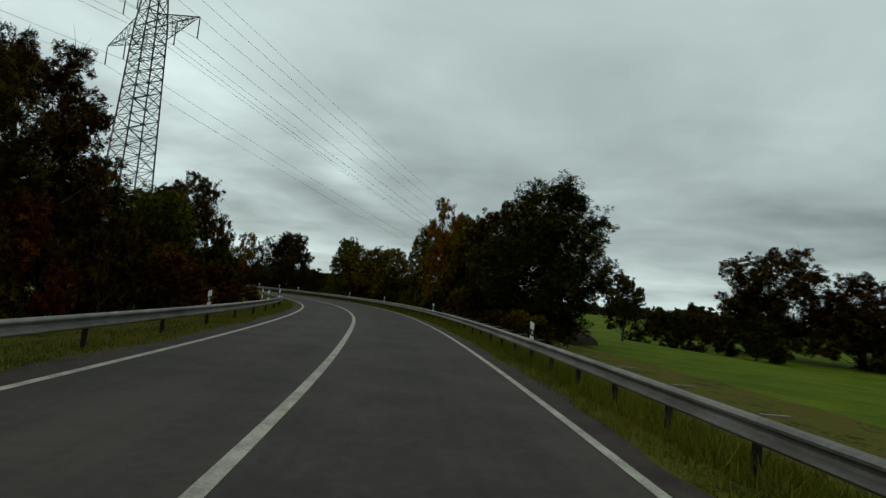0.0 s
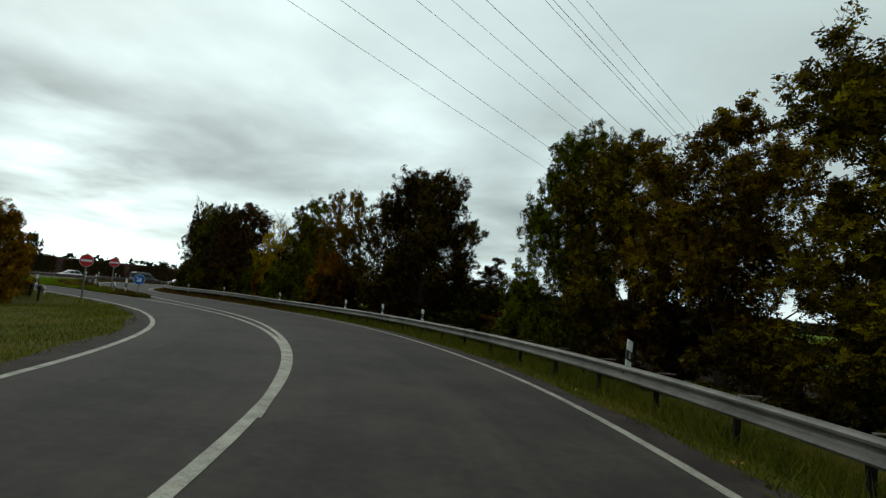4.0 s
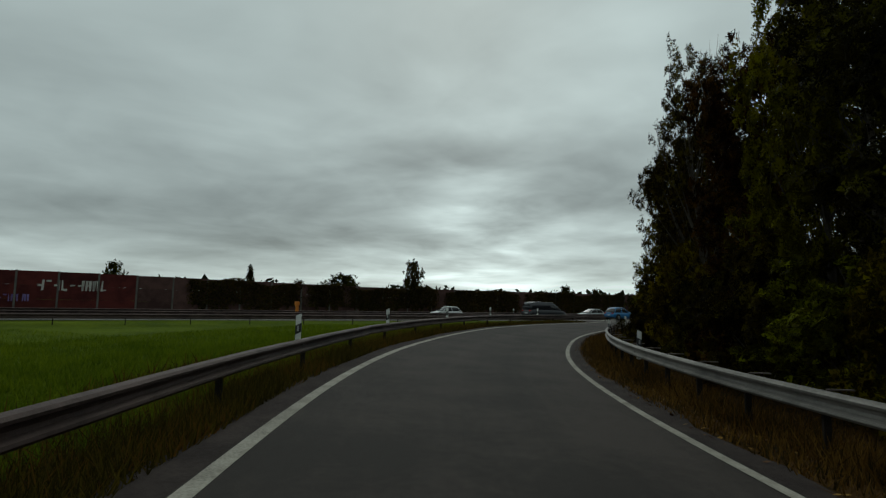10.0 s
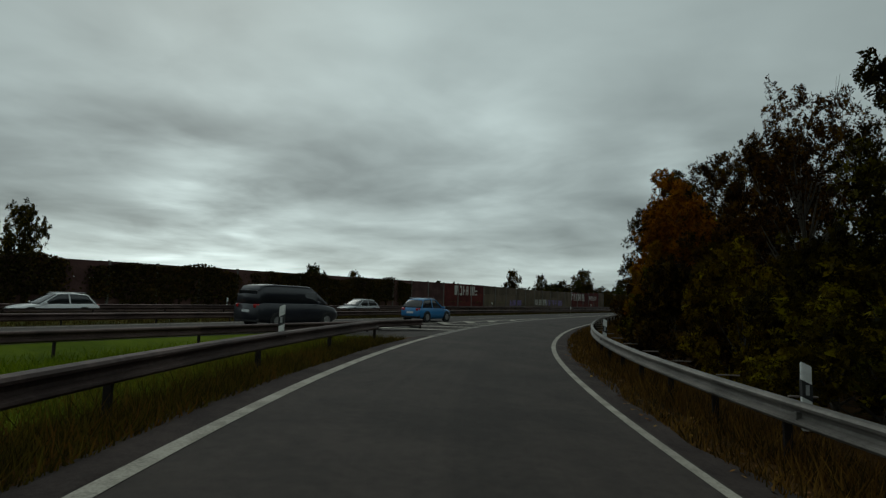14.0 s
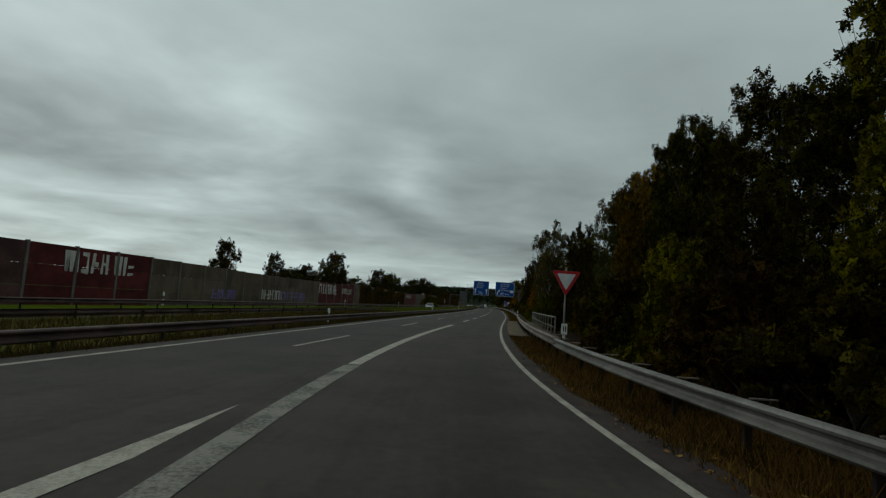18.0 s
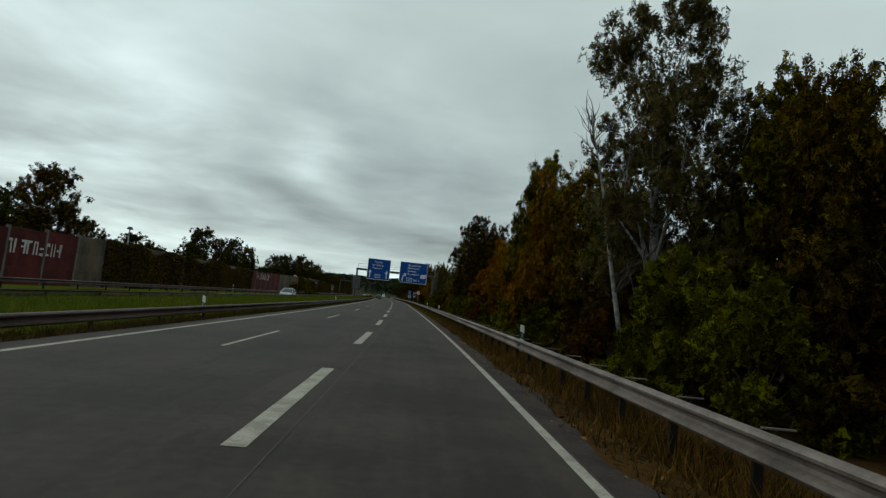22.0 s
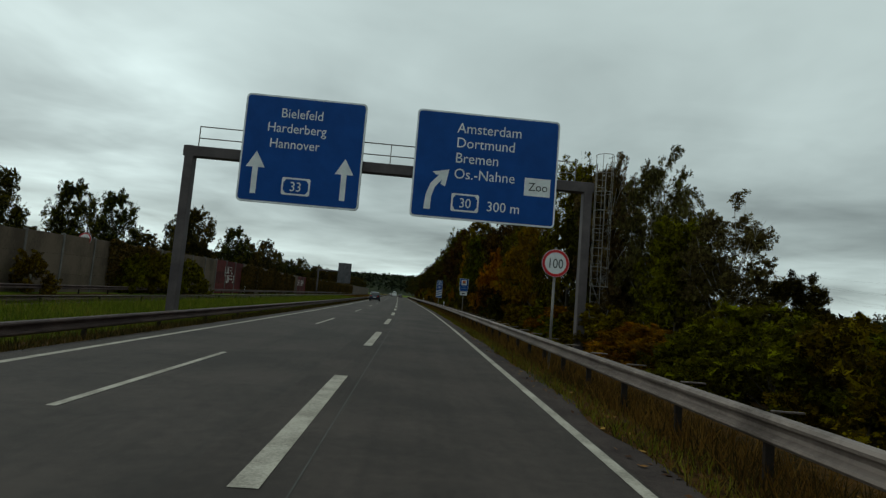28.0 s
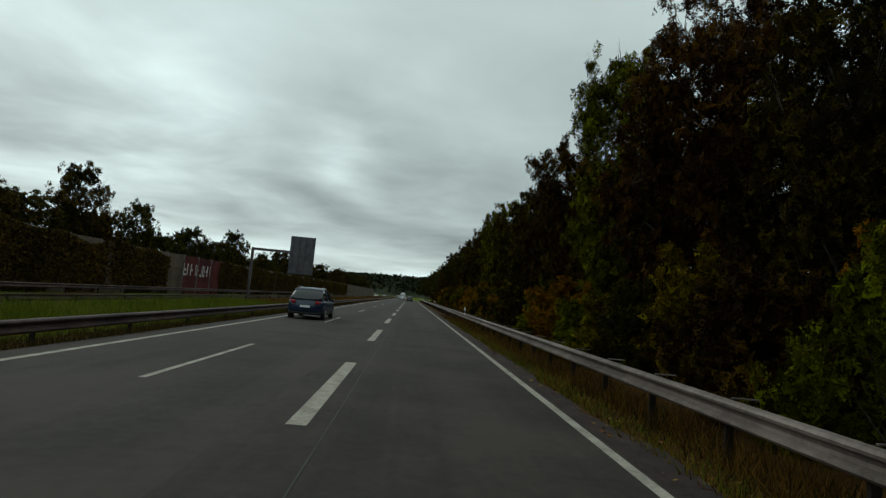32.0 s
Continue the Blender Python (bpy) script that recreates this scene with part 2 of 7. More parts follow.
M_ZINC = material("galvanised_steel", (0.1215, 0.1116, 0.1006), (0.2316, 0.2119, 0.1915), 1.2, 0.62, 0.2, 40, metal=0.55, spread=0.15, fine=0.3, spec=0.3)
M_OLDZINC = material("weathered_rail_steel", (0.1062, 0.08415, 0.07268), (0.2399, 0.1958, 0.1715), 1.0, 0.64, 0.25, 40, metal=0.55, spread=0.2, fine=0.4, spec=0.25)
# own dark brown of the motorway rails; on the ramp rail it paints shade
M_DARKZINC = material("dark_rail_with_ramp_shade", (0.04651, 0.03101, 0.0281), (0.1105, 0.07558, 0.06744), 1.0, 0.64, 0.25, 40, metal=0.55, spread=0.2, fine=0.4, spec=0.25)
# near-black brown steel of rail posts and base plates
M_POST = material("dark_steel_post", (0.010, 0.008, 0.007), (0.026, 0.019, 0.016), 3.0, 0.85, 0.2, 40, metal=0.1, spec=0.15)
M_PLASTIC = material("white_plastic", (0.55, 0.55, 0.52), (0.75, 0.75, 0.72), 6.0, 0.5, fine=0.3)
M_BLACK = material("black_plastic", (0.012, 0.012, 0.012), (0.03, 0.03, 0.03), 6.0, 0.5)
M_REFLECT = material("grey_reflector", (0.28, 0.28, 0.28), (0.45, 0.45, 0.45), 9.0, 0.3, metal=0.3)
M_RED = material("sign_red", (0.36, 0.006, 0.010), (0.46, 0.012, 0.016), 3.0, 0.4)
M_BLUE = material("sign_blue", (0.0012, 0.042, 0.19), (0.0025, 0.054, 0.235), 1.0, 0.6, fine=0.2, spec=0.15)
# lighter copy of the sign blue, with sky light on the disc painted in
M_BLUELIT = material("sky_lit_sign_blue", (0.002, 0.085, 0.33), (0.004, 0.10, 0.38), 3.0, 0.45, fine=0.2, spec=0.3)
M_WHITE = material("sign_white", (0.50, 0.52, 0.53), (0.66, 0.68, 0.68), 2.0, 0.45, fine=0.3)
M_SIGNBACK = material("sign_back", (0.05, 0.05, 0.055), (0.10, 0.10, 0.11), 1.5, 0.6, metal=0.3)
M_GANTRY = material("gantry_steel", (0.05, 0.040, 0.042), (0.09, 0.075, 0.075), 1.0, 0.65, 0.15, 30, metal=0.2)
M_SYMBOL = material("sign_orange_red", (0.42, 0.075, 0.008), (0.52, 0.11, 0.012), 4.0, 0.5)
M_SIGNTEXT = material("faded_sign_lettering", (0.10, 0.19, 0.33), (0.16, 0.27, 0.42), 3.0, 0.5)
M_ORANGE = material("orange_paint", (0.55, 0.16, 0.01), (0.65, 0.22, 0.02), 4.0, 0.5)
M_BARK = material("bark", (0.025, 0.020, 0.014), (0.075, 0.062, 0.045), 3.0, 0.95, 0.8, 18, fine=0.6, stretch=(1, 1, 0.3))
M_BIRCHBARK = material("birch_bark", (0.09, 0.083, 0.075), (0.30, 0.29, 0.265), 2.0, 0.85, 0.4, 12, fine=0.7, stretch=(1, 1, 2.5))
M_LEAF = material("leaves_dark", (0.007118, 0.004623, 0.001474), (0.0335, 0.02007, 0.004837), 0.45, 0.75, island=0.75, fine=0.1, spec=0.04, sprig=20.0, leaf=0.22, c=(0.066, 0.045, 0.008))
M_LEAF2 = material("leaves_mid", (0.02096, 0.01627, 0.00184), (0.08653, 0.06037, 0.00552), 0.45, 0.75, island=0.75, fine=0.1, spec=0.04, sprig=20.0, leaf=0.28, c=(0.1495, 0.126, 0.0092))
M_LEAF8 = material("leaves_yellow_green", (0.0364, 0.02248, 0.0022), (0.1144, 0.06743, 0.0055), 0.45, 0.75, island=0.75, fine=0.1, spec=0.04, sprig=20.0, leaf=0.35, c=(0.14, 0.0946, 0.008))
M_LEAF9 = material("leaves_yellow", (0.144, 0.087, 0.00396), (0.504, 0.3262, 0.0132), 0.45, 0.75, island=0.75, fine=0.1, spec=0.04, hue=(0.48, 0.52), sprig=20.0, leaf=0.45, c=(0.408, 0.1849, 0.01056))
M_LEAF3 = material("leaves_autumn", (0.0575, 0.03, 0.003125), (0.1938, 0.0875, 0.0075), 0.45, 0.75, island=0.75, fine=0.1, spec=0.04, hue=(0.475, 0.515), sprig=20.0, leaf=0.3, c=(0.25, 0.1313, 0.015))
M_LEAF4 = material("leaves_rust", (0.01811, 0.008281, 0.003317), (0.06542, 0.02485, 0.006635), 0.45, 0.75, island=0.75, fine=0.1, spec=0.04, hue=(0.475, 0.515), sprig=20.0, leaf=0.25, c=(0.13, 0.055, 0.010))
M_LEAF5 = material("leaves_birch", (0.02631, 0.0207, 0.0076), (0.07774, 0.05864, 0.0228), 0.45, 0.75, island=0.75, fine=0.1, spec=0.04, sprig=20.0, leaf=0.28, c=(0.10, 0.085, 0.030))
M_LEAF6 = material("leaves_orange", (0.085, 0.036, 0.004), (0.22, 0.095, 0.008), 0.5, 0.75, island=0.7, fine=0.1, spec=0.04, hue=(0.475, 0.515), sprig=20.0, leaf=0.3, c=(0.30, 0.16, 0.012))
M_LITTER = material("fallen_leaves", (0.040, 0.016, 0.006), (0.15, 0.062, 0.014), 1.0, 0.8, island=0.8, fine=0.1, spec=0.15, c=(0.24, 0.13, 0.022))
M_LEAF7 = material("leaves_far", (0.00936, 0.0088, 0.003), (0.0416, 0.0352, 0.01), 0.45, 0.75, island=0.75, fine=0.1, spec=0.04, sprig=8.0, leaf=0.25, c=(0.085, 0.062, 0.012))
M_CONCRETE = material("concrete_panel", (0.05208, 0.039, 0.02705), (0.1085, 0.0825, 0.05925), 0.6, 0.9, 0.3, 14, spread=0.2, fine=0.4, stretch=(1, 1, 0.5), spec=0.15)
M_CONCPOST = material("concrete_post", (0.078, 0.072, 0.066), (0.132, 0.126, 0.114), 1.0, 0.9, 0.3, 20, fine=0.4, spec=0.15)
M_REDPANEL = material("red_brown_panel", (0.042, 0.009, 0.009), (0.088, 0.018, 0.016), 0.8, 0.9, 0.3, 14, spread=0.25, fine=0.4, spec=0.15)
M_BROWNPANEL = material("brown_panel", (0.042, 0.021, 0.020), (0.088, 0.046, 0.041), 0.8, 0.9, 0.3, 14, spread=0.25, fine=0.4, spec=0.15)
M_SPRAY = material("white_spray_paint", (0.30, 0.29, 0.27), (0.50, 0.49, 0.46), 2.0, 0.7, fine=0.6)
M_SPRAY2 = material("violet_spray_paint", (0.10, 0.07, 0.22), (0.18, 0.13, 0.32), 2.0, 0.7, fine=0.6)
M_CREEPER = material("creeper_leaves", (0.024, 0.017, 0.0045), (0.078, 0.054, 0.010), 0.3, 0.8, island=0.6, fine=0.1, spec=0.04, leaf=0.2, c=(0.10, 0.052, 0.009))
M_RAMPBLADE = material("rusty_ramp_weeds", (0.03277, 0.02592, 0.0044), (0.09614, 0.07128, 0.0099), 0.4, 0.9, island=0.6, spec=0.05, c=(0.14, 0.066, 0.012), leaf=0.25)
M_IVY = material("ivy_leaves", (0.016, 0.013, 0.004), (0.056, 0.042, 0.009), 0.3, 0.8, island=0.6, fine=0.1, spec=0.08, leaf=0.2, c=(0.072, 0.040, 0.009))
M_BRIDGE = material("bridge_concrete", (0.070, 0.050, 0.030), (0.125, 0.092, 0.057), 0.9, 0.9, 0.35, 20, fine=0.5, spec=0.15)
M_RAILPAINT = material("bridge_railing_paint", (0.11, 0.10, 0.085), (0.19, 0.175, 0.15), 3.0, 0.7, 0.1, 40, metal=0.1, fine=0.4)
M_GLASS = material("car_glass", (0.012, 0.014, 0.016), (0.020, 0.022, 0.025), 1.0, 0.08, spec=0.6)
M_TYRE = material("tyre_rubber", (0.012, 0.012, 0.012), (0.022, 0.022, 0.022), 8.0, 0.85)
M_RIM = material("alloy_rim", (0.35, 0.35, 0.36), (0.5, 0.5, 0.5), 5.0, 0.35, metal=0.8)
M_WIRE = material("cable", (0.06, 0.06, 0.065), (0.09, 0.09, 0.095), 2.0, 0.6, metal=0.5)
M_LATTICE = material("lattice_steel", (0.045, 0.048, 0.052), (0.085, 0.090, 0.095), 1.0, 0.6, metal=0.4)
M_FARWOOD = material("far_wood_leaves", (0.010, 0.014, 0.007), (0.024, 0.030, 0.013), 0.05, 0.9, island=0.5, fine=0.1, spec=0.05)
M_LAMP = material("tail_lamp", (0.25, 0.01, 0.01), (0.35, 0.015, 0.015), 5.0, 0.25)
M_HEADLAMP = material("headlamp_glass", (0.45, 0.46, 0.47), (0.6, 0.6, 0.6), 5.0, 0.15)


def paint(name, a, b):
    return material(name, a, b, 2.0, 0.3, fine=0.1, spec=0.5)


M_CARWHITE, M_CARBLACK = paint("white_car_paint", (0.55, 0.56, 0.56), (0.62, 0.63, 0.63)), paint("black_car_paint", (0.010, 0.011, 0.016), (0.016, 0.018, 0.024))
M_CARNAVY = paint("navy_car_paint", (0.008, 0.016, 0.036), (0.012, 0.022, 0.048))
M_CARBLUE, M_CARSILVER = paint("blue_car_paint", (0.015, 0.13, 0.32), (0.02, 0.17, 0.38)), paint("silver_car_paint", (0.28, 0.29, 0.30), (0.36, 0.37, 0.38))

# ---------------------------------------------------------------- building helpers


def mesh_object(name, bm, mat_, parent=None, label="", smooth=False):
    me = bpy.data.meshes.new(name)
    bm.to_mesh(me)
    bm.free()
    if mat_:
        me.materials.append(mat_)
    if smooth:
        for p in me.polygons:
            p.use_smooth = True
    ob = new(name, me)
    if parent is not None:
        ob.parent = parent
    if label:
        tagged(ob, label)
    return ob


def part(name, bm, mat_, parent, label="", smooth=False):
    return mesh_object(name, bm, mat_, parent, label, smooth)


def data_object(name, verts, faces, mat_, parent=None, label="", smooth=False):
    me = bpy.data.meshes.new(name)
    me.from_pydata(verts, [], faces)
    me.materials.append(mat_)
    if smooth:
        for p in me.polygons:
            p.use_smooth = True
    ob = new(name, me)
    if parent is not None:
        ob.parent = parent
    if label:
        tagged(ob, label)
    return ob


def share(name, me, parent, m, label=""):
    """One more object on a mesh that is there already."""
    ob = new(name, me)
    ob.parent = parent
    ob.matrix_basis = m
    if label:
        tagged(ob, label)
    return ob


def thing(name, m, label, category, group="", kind=""):
    ob = new(name)
    ob.empty_display_size = 0.2
    ob.matrix_basis = m
    return tagged(ob, label, category, group, kind)


def box(bm, sx, sy, sz, at=(0, 0, 0), turn=None, bevel=0.0):
    """A box of that size, its base centre at `at`."""
    m = Matrix.Translation(at) @ (turn or Matrix.Identity(4)) @ Matrix.Translation((0, 0, sz / 2)) @ Matrix.Diagonal((sx, sy, sz, 1))
    r = bmesh.ops.create_cube(bm, size=1.0, matrix=m)
    if bevel:
        es = list({e for v in r["verts"] for e in v.link_edges})
        bmesh.ops.bevel(bm, geom=es, offset=bevel, segments=2, affect="EDGES", profile=0.5)
    return bm


def tube(bm, a, b, ra, rb=None, n=8):
    a, b = Vector(a), Vector(b)
    d = b - a
    m = Matrix.Translation((a + b) / 2) @ d.to_track_quat("Z", "Y").to_matrix().to_4x4()
    bmesh.ops.create_cone(bm, cap_ends=True, segments=n, radius1=ra, radius2=ra if rb is None else rb, depth=d.length, matrix=m)
    return bm


def prism(bm, outline, depth, m=None):
    """A flat outline in x, z, given a depth along y."""
    m = m or Matrix.Identity(4)
    fr = [bm.verts.new(m @ Vector((x, -depth / 2, z))) for x, z in outline]
    bk = [bm.verts.new(m @ Vector((x, depth / 2, z))) for x, z in outline]
    bm.faces.new(fr)
    bm.faces.new(bk[::-1])
    k = len(fr)
    for i in range(k):
        bm.faces.new((fr[i], bk[i], bk[(i + 1) % k], fr[(i + 1) % k]))
    return bm


def rounded(w, h, r, z0=0.0, n=4):
    pts = []
    for cx, cz, a0 in ((w / 2 - r, z0 + h - r, 0), (-w / 2 + r, z0 + h - r, 90), (-w / 2 + r, z0 + r, 180), (w / 2 - r, z0 + r, 270)):
        pts += [(cx + r * math.cos(radians(a0 + 90 * i / n)), cz + r * math.sin(radians(a0 + 90 * i / n))) for i in range(n + 1)]
    return pts


def disc(r, z0=0.0, n=32):
    return [(r * math.cos(2 * math.pi * i / n), z0 + r * math.sin(2 * math.pi * i / n)) for i in range(n)]


def B():
    return bmesh.new()


# ---------------------------------------------------------------- alignments


class Alignment:
    """A line on the plan with stations; lat counts to the right of it."""

    def __init__(self, s, x, y, th, bank=None):
        self.s, self.x, self.y, self.th = s, x, y, th
        self.bank = np.zeros(len(s)) if bank is None else bank

    def at(self, s):
        return [float(np.interp(s, self.s, q)) for q in (self.x, self.y, self.th)]

    def tilt(self, s, lat):
        b = math.tan(float(np.interp(s, self.s, self.bank)))
        a = abs(lat)
        f = lat if a < 6 else math.copysign(6 * max(0.0, 1 - (a - 6) / 6), lat)
        return -b * f

    def p(self, s, lat, z=0.0):
        x, y, th = self.at(s)
        return Vector((x + math.cos(th) * lat, y + math.sin(th) * lat, z + self.tilt(s, lat)))

    def m(self, s, lat, z=0.0, turn=0.0):
        """A pose there, with its y axis along the road."""
        q = self.p(s, lat, z)
        return Matrix.Translation(q) @ Matrix.Rotation(self.at(s)[2] + radians(turn), 4, "Z")


def from_points(pts, smooth):
    a = np.array(pts, float)
    d = np.r_[0, np.cumsum(np.hypot(*np.diff(a, axis=0).T))]
    s = np.arange(0, d[-1], 0.5)
    x, y = np.interp(s, d, a[:, 0]), np.interp(s, d, a[:, 1])
    for _ in range(3):
        k = np.ones(smooth) / smooth
        xe = np.r_[2 * x[0] - x[smooth:0:-1], x, 2 * x[-1] - x[-2:-smooth - 2:-1]]
        ye = np.r_[2 * y[0] - y[smooth:0:-1], y, 2 * y[-1] - y[-2:-smooth - 2:-1]]
        x, y = np.convolve(xe, k, "same")[smooth:-smooth], np.convolve(ye, k, "same")[smooth:-smooth]
    th = np.unwrap(np.arctan2(-np.gradient(x), np.gradient(y)))
    return Alignment(s, x, y, th)


# the slip road: station, curvature
CURVE_S = [-60, 0, 16.7, 32.4, 46.6, 58.9, 69.3, 78.2, 87, 96.5, 106.7, 116.8, 126, 134.4, 142.4, 150.8, 160.1, 170.2, 181.2, 193, 206, 220.5, 236.3, 253.3, 271, 288.8, 306.5, 324, 341.4, 358.7, 375.8, 392.7, 409.6, 426.6, 443.5, 460.5, 477.5, 700, 1400]
CURVE_K = [0.001, 0.00268, 0.00334, 0.00542, 0.01056, 0.01456, 0.01751, 0.01831, 0.01636, 0.01355, 0.00354, -0.00662, -0.01326, -0.01649, -0.01611, -0.01622, -0.01249, -0.00998, -0.01025, -0.00919, -0.00542, -0.00258, -0.00102, 0.00038, 0.00093, 0.00027, 9e-05, 0.00017, 0.0001, -0.00016, 0.00016, 0.0007, 0.0004, 0.0003, 4e-05, -1e-05, -0, 0, 0]
BANK_S = [-60, 107, 117, 126, 134, 142, 151, 160, 170, 181, 193, 1400]
BANK_D = [0, 0, 1, 2, 2.5, 3, 3, 2.5, 1.5, 0.7, 0, 0]


# chainage runs ahead of the true length by this much
AHEAD_S = [-60, 248, 273, 291, 326, 379, 430, 447, 1400]
AHEAD_M = [0, 0, 3.7, 7.1, 10.7, 12.2, 11.1, 9.9, 9.9]


def slip_alignment():
    s = np.arange(-60, 1400, 0.25)
    step = np.gradient(s - np.interp(s, AHEAD_S, AHEAD_M), s) * 0.25
    step = np.convolve(np.r_[np.full(20, step[0]), step, np.full(20, step[-1])], np.ones(41) / 41, "valid")
    k = np.interp(s, CURVE_S, CURVE_K)
    th = np.cumsum(k) * 0.25
    th -= np.interp(0, s, th)
    x, y = np.cumsum(-np.sin(th) * step), np.cumsum(np.cos(th) * step)
    x -= np.interp(0, s, x)
    y -= np.interp(0, s, y)
    return Alignment(s, x, y, th, np.radians(np.interp(s, BANK_S, BANK_D)))


SLIP = slip_alignment()
# the motorway's right lane marking, from south to north
MAIN = from_points([(-109, -180), (-96.9, 60), (-92.7, 152), (-90.4, 204), (-87.5, 256), (-85.8, 302.6), (-84.2, 352.3), (-83.6, 393.6), (-82.4, 554),
                    (-80.0, 854), (-95.5, 1140), (-150.5, 1390)], 60)
# the other slip road, which comes off the motorway and joins at the fork
FORK = from_points([(-20.5, 70.2), (-31.5, 79.6), (-41, 84.6), (-50, 87.0), (-60, 88.3), (-70, 88.4), (-79, 85.5), (-85.5, 78), (-89.5, 64), (-93, 40), (-100, -60)], 14)


def sfun(*knots):
    a = np.array(knots, float)
    return lambda s: float(np.interp(s, a[:, 0], a[:, 1]))


EDGE_R = sfun((-60, 2.52), (15, 2.52), (32, 2.6), (47, 2.68), (59, 3.1), (69, 3.8), (87, 3.8), (97, 3.25), (107, 3.15), (118, 3.5), (134, 3.38), (142, 3.38), (151, 2.95), (160, 2.7), (170, 2.35),
              (181, 2.57), (193, 2.9), (206, 2.25), (220, 2.1), (253, 1.95), (300, 2.1), (359, 2.25), (400, 2.35), (430, 2.5), (600, 2.5))
LANE_L = sfun((-60, -1.4), (10, -1.42), (20, -1.55), (32, -1.55), (47, -1.75), (59, -1.75), (69, -1.3), (87, -1.3), (97, -1.88), (104, -1.85), (108, -1.75), (112, -1.75), (119, -1.82), (126, -1.96), (134, -2.08), (142, -2.1), (151, -2.48), (160, -2.4),
              (170, -2.3), (181, -2.16), (193, -2.0), (206, -1.98), (220, -1.8), (236, -1.54), (253, -1.6), (289, -1.36), (330, -1.2), (600, -1.2))
EDGE_L = sfun((-60, -4.75), (40, -4.8), (55, -5.1), (70, -5.1), (80, -5.15), (90, -5.9), (100, -7.2))


def eased(f, s0, s1, width):
    """The same line with its corners rounded off."""
    q = np.arange(s0 - width, s1 + width + 0.1, 0.25)
    v = np.array([f(t) for t in q])
    k = max(3, int(width / 0.25) | 1)
    for _ in range(2):
        e = np.r_[2 * v[0] - v[k:0:-1], v, 2 * v[-1] - v[-2:-k - 2:-1]]
        v = np.convolve(e, np.ones(k) / k, "same")[k:-k]
    return lambda s: float(np.interp(s, q, v))


EDGE_R, LANE_L, EDGE_L = eased(EDGE_R, -60, 650, 6), eased(LANE_L, -60, 650, 6), eased(EDGE_L, -60, 110, 6)


def strip(al, s0, s1, a, b, z=0.0, step=1.0, cols=1, edge=None):
    """Vertices and faces of a ribbon between two lateral lines; z may depend on the share across."""
    n = max(1, int(round((s1 - s0) / step)))
    vs, fs = [], []
    strip.uv = []
    for i in range(n + 1):
        s = s0 + (s1 - s0) * i / n
        la, lb = (a(s) if callable(a) else a), (b(s) if callable(b) else b)
        for j in range(cols + 1):
            u = j / cols
            lat = la + (lb - la) * u
            vs.append(al.p(s, lat, z(u, s) if callable(z) else z))
            strip.uv.append((lat, s))
    w = cols + 1
    for i in range(n):
        for j in range(cols):
            fs.append((i * w + j, i * w + j + 1, (i + 1) * w + j + 1, (i + 1) * w + j))
    return vs, fs


def strip_object(name, al, s0, s1, a, b, mat_, z=0.0, step=1.0, cols=1, kind="structure", label="", category=""):
    vs, fs = strip(al, s0, s1, a, b, z, step, cols)
    uvs = strip.uv
    ob = data_object(name, vs, fs, mat_)
    lay = ob.data.uv_layers.new(name="UVMap")
    for i, lp in enumerate(ob.data.loops):
        lay.data[i].uv = uvs[lp.vertex_index]
    return tagged(ob, label, category, kind=kind)

# ---------------------------------------------------------------- ground


def near_line(gx, gy, al, step=8):
    d = np.full(gx.shape, 1e9)
    for x, y in zip(al.x[::step], al.y[::step]):
        d = np.minimum(d, (gx - x) ** 2 + (gy - y) ** 2)
    return np.sqrt(d)


def build_ground():
    xs = np.unique(np.r_[np.arange(-3000, -240, 240), np.arange(-240, 120, 6.0), np.arange(120, 3001, 240)])
    ys = np.unique(np.r_[np.arange(-2000, -90, 240), np.arange(-90, 660, 6.0), np.arange(660, 4300, 240)])
    gx, gy = np.meshgrid(xs, ys)
    d = np.minimum(near_line(gx, gy, SLIP, 16), near_line(gx, gy, MAIN, 16))
    z = np.full(gx.shape, -0.34)
    # lower under the tree belt on the right of the road
    near, side = np.full(gx.shape, 1e9), np.zeros(gx.shape)
    for x, y, th in zip(SLIP.x[::16], SLIP.y[::16], SLIP.th[::16]):
        q = (gx - x) ** 2 + (gy - y) ** 2
        hit = q < near
        near, side = np.where(hit, q, near), np.where(hit, (gx - x) * math.cos(th) + (gy - y) * math.sin(th), side)
    z -= 0.42 * np.where(side > -9, np.clip((np.where(side > 0, 24, 12) - np.sqrt(near)) / 4, 0, 1), 0)
    far = np.clip((d - 26) / 60, 0, 1)
    z += far * (0.5 * np.sin(gx * 0.031 + 1) * np.cos(gy * 0.027) - 0.1)
    z = z - 2.4 * np.clip((gx - 8) / 40, 0, 1) * np.clip((140 - gy) / 60, 0, 1)
    vs = np.c_[gx.ravel(), gy.ravel(), z.ravel()].tolist()
    w = len(xs)
    fs = [(i * w + j, i * w + j + 1, (i + 1) * w + j + 1, (i + 1) * w + j) for i in range(len(ys) - 1) for j in range(w - 1)]
    tagged(data_object("ground", vs, fs, M_FIELD, smooth=True), "flat green meadow ground reaching the horizon", "ground", kind="structure")


build_ground()

# ---------------------------------------------------------------- roads and verges
def station_on(al, q):
    i = int(np.argmin((al.x - q[0]) ** 2 + (al.y - q[1]) ** 2))
    return float(al.s[i])


PAVE_R = lambda s: EDGE_R(s) + 0.45
S_JOIN = 172.0


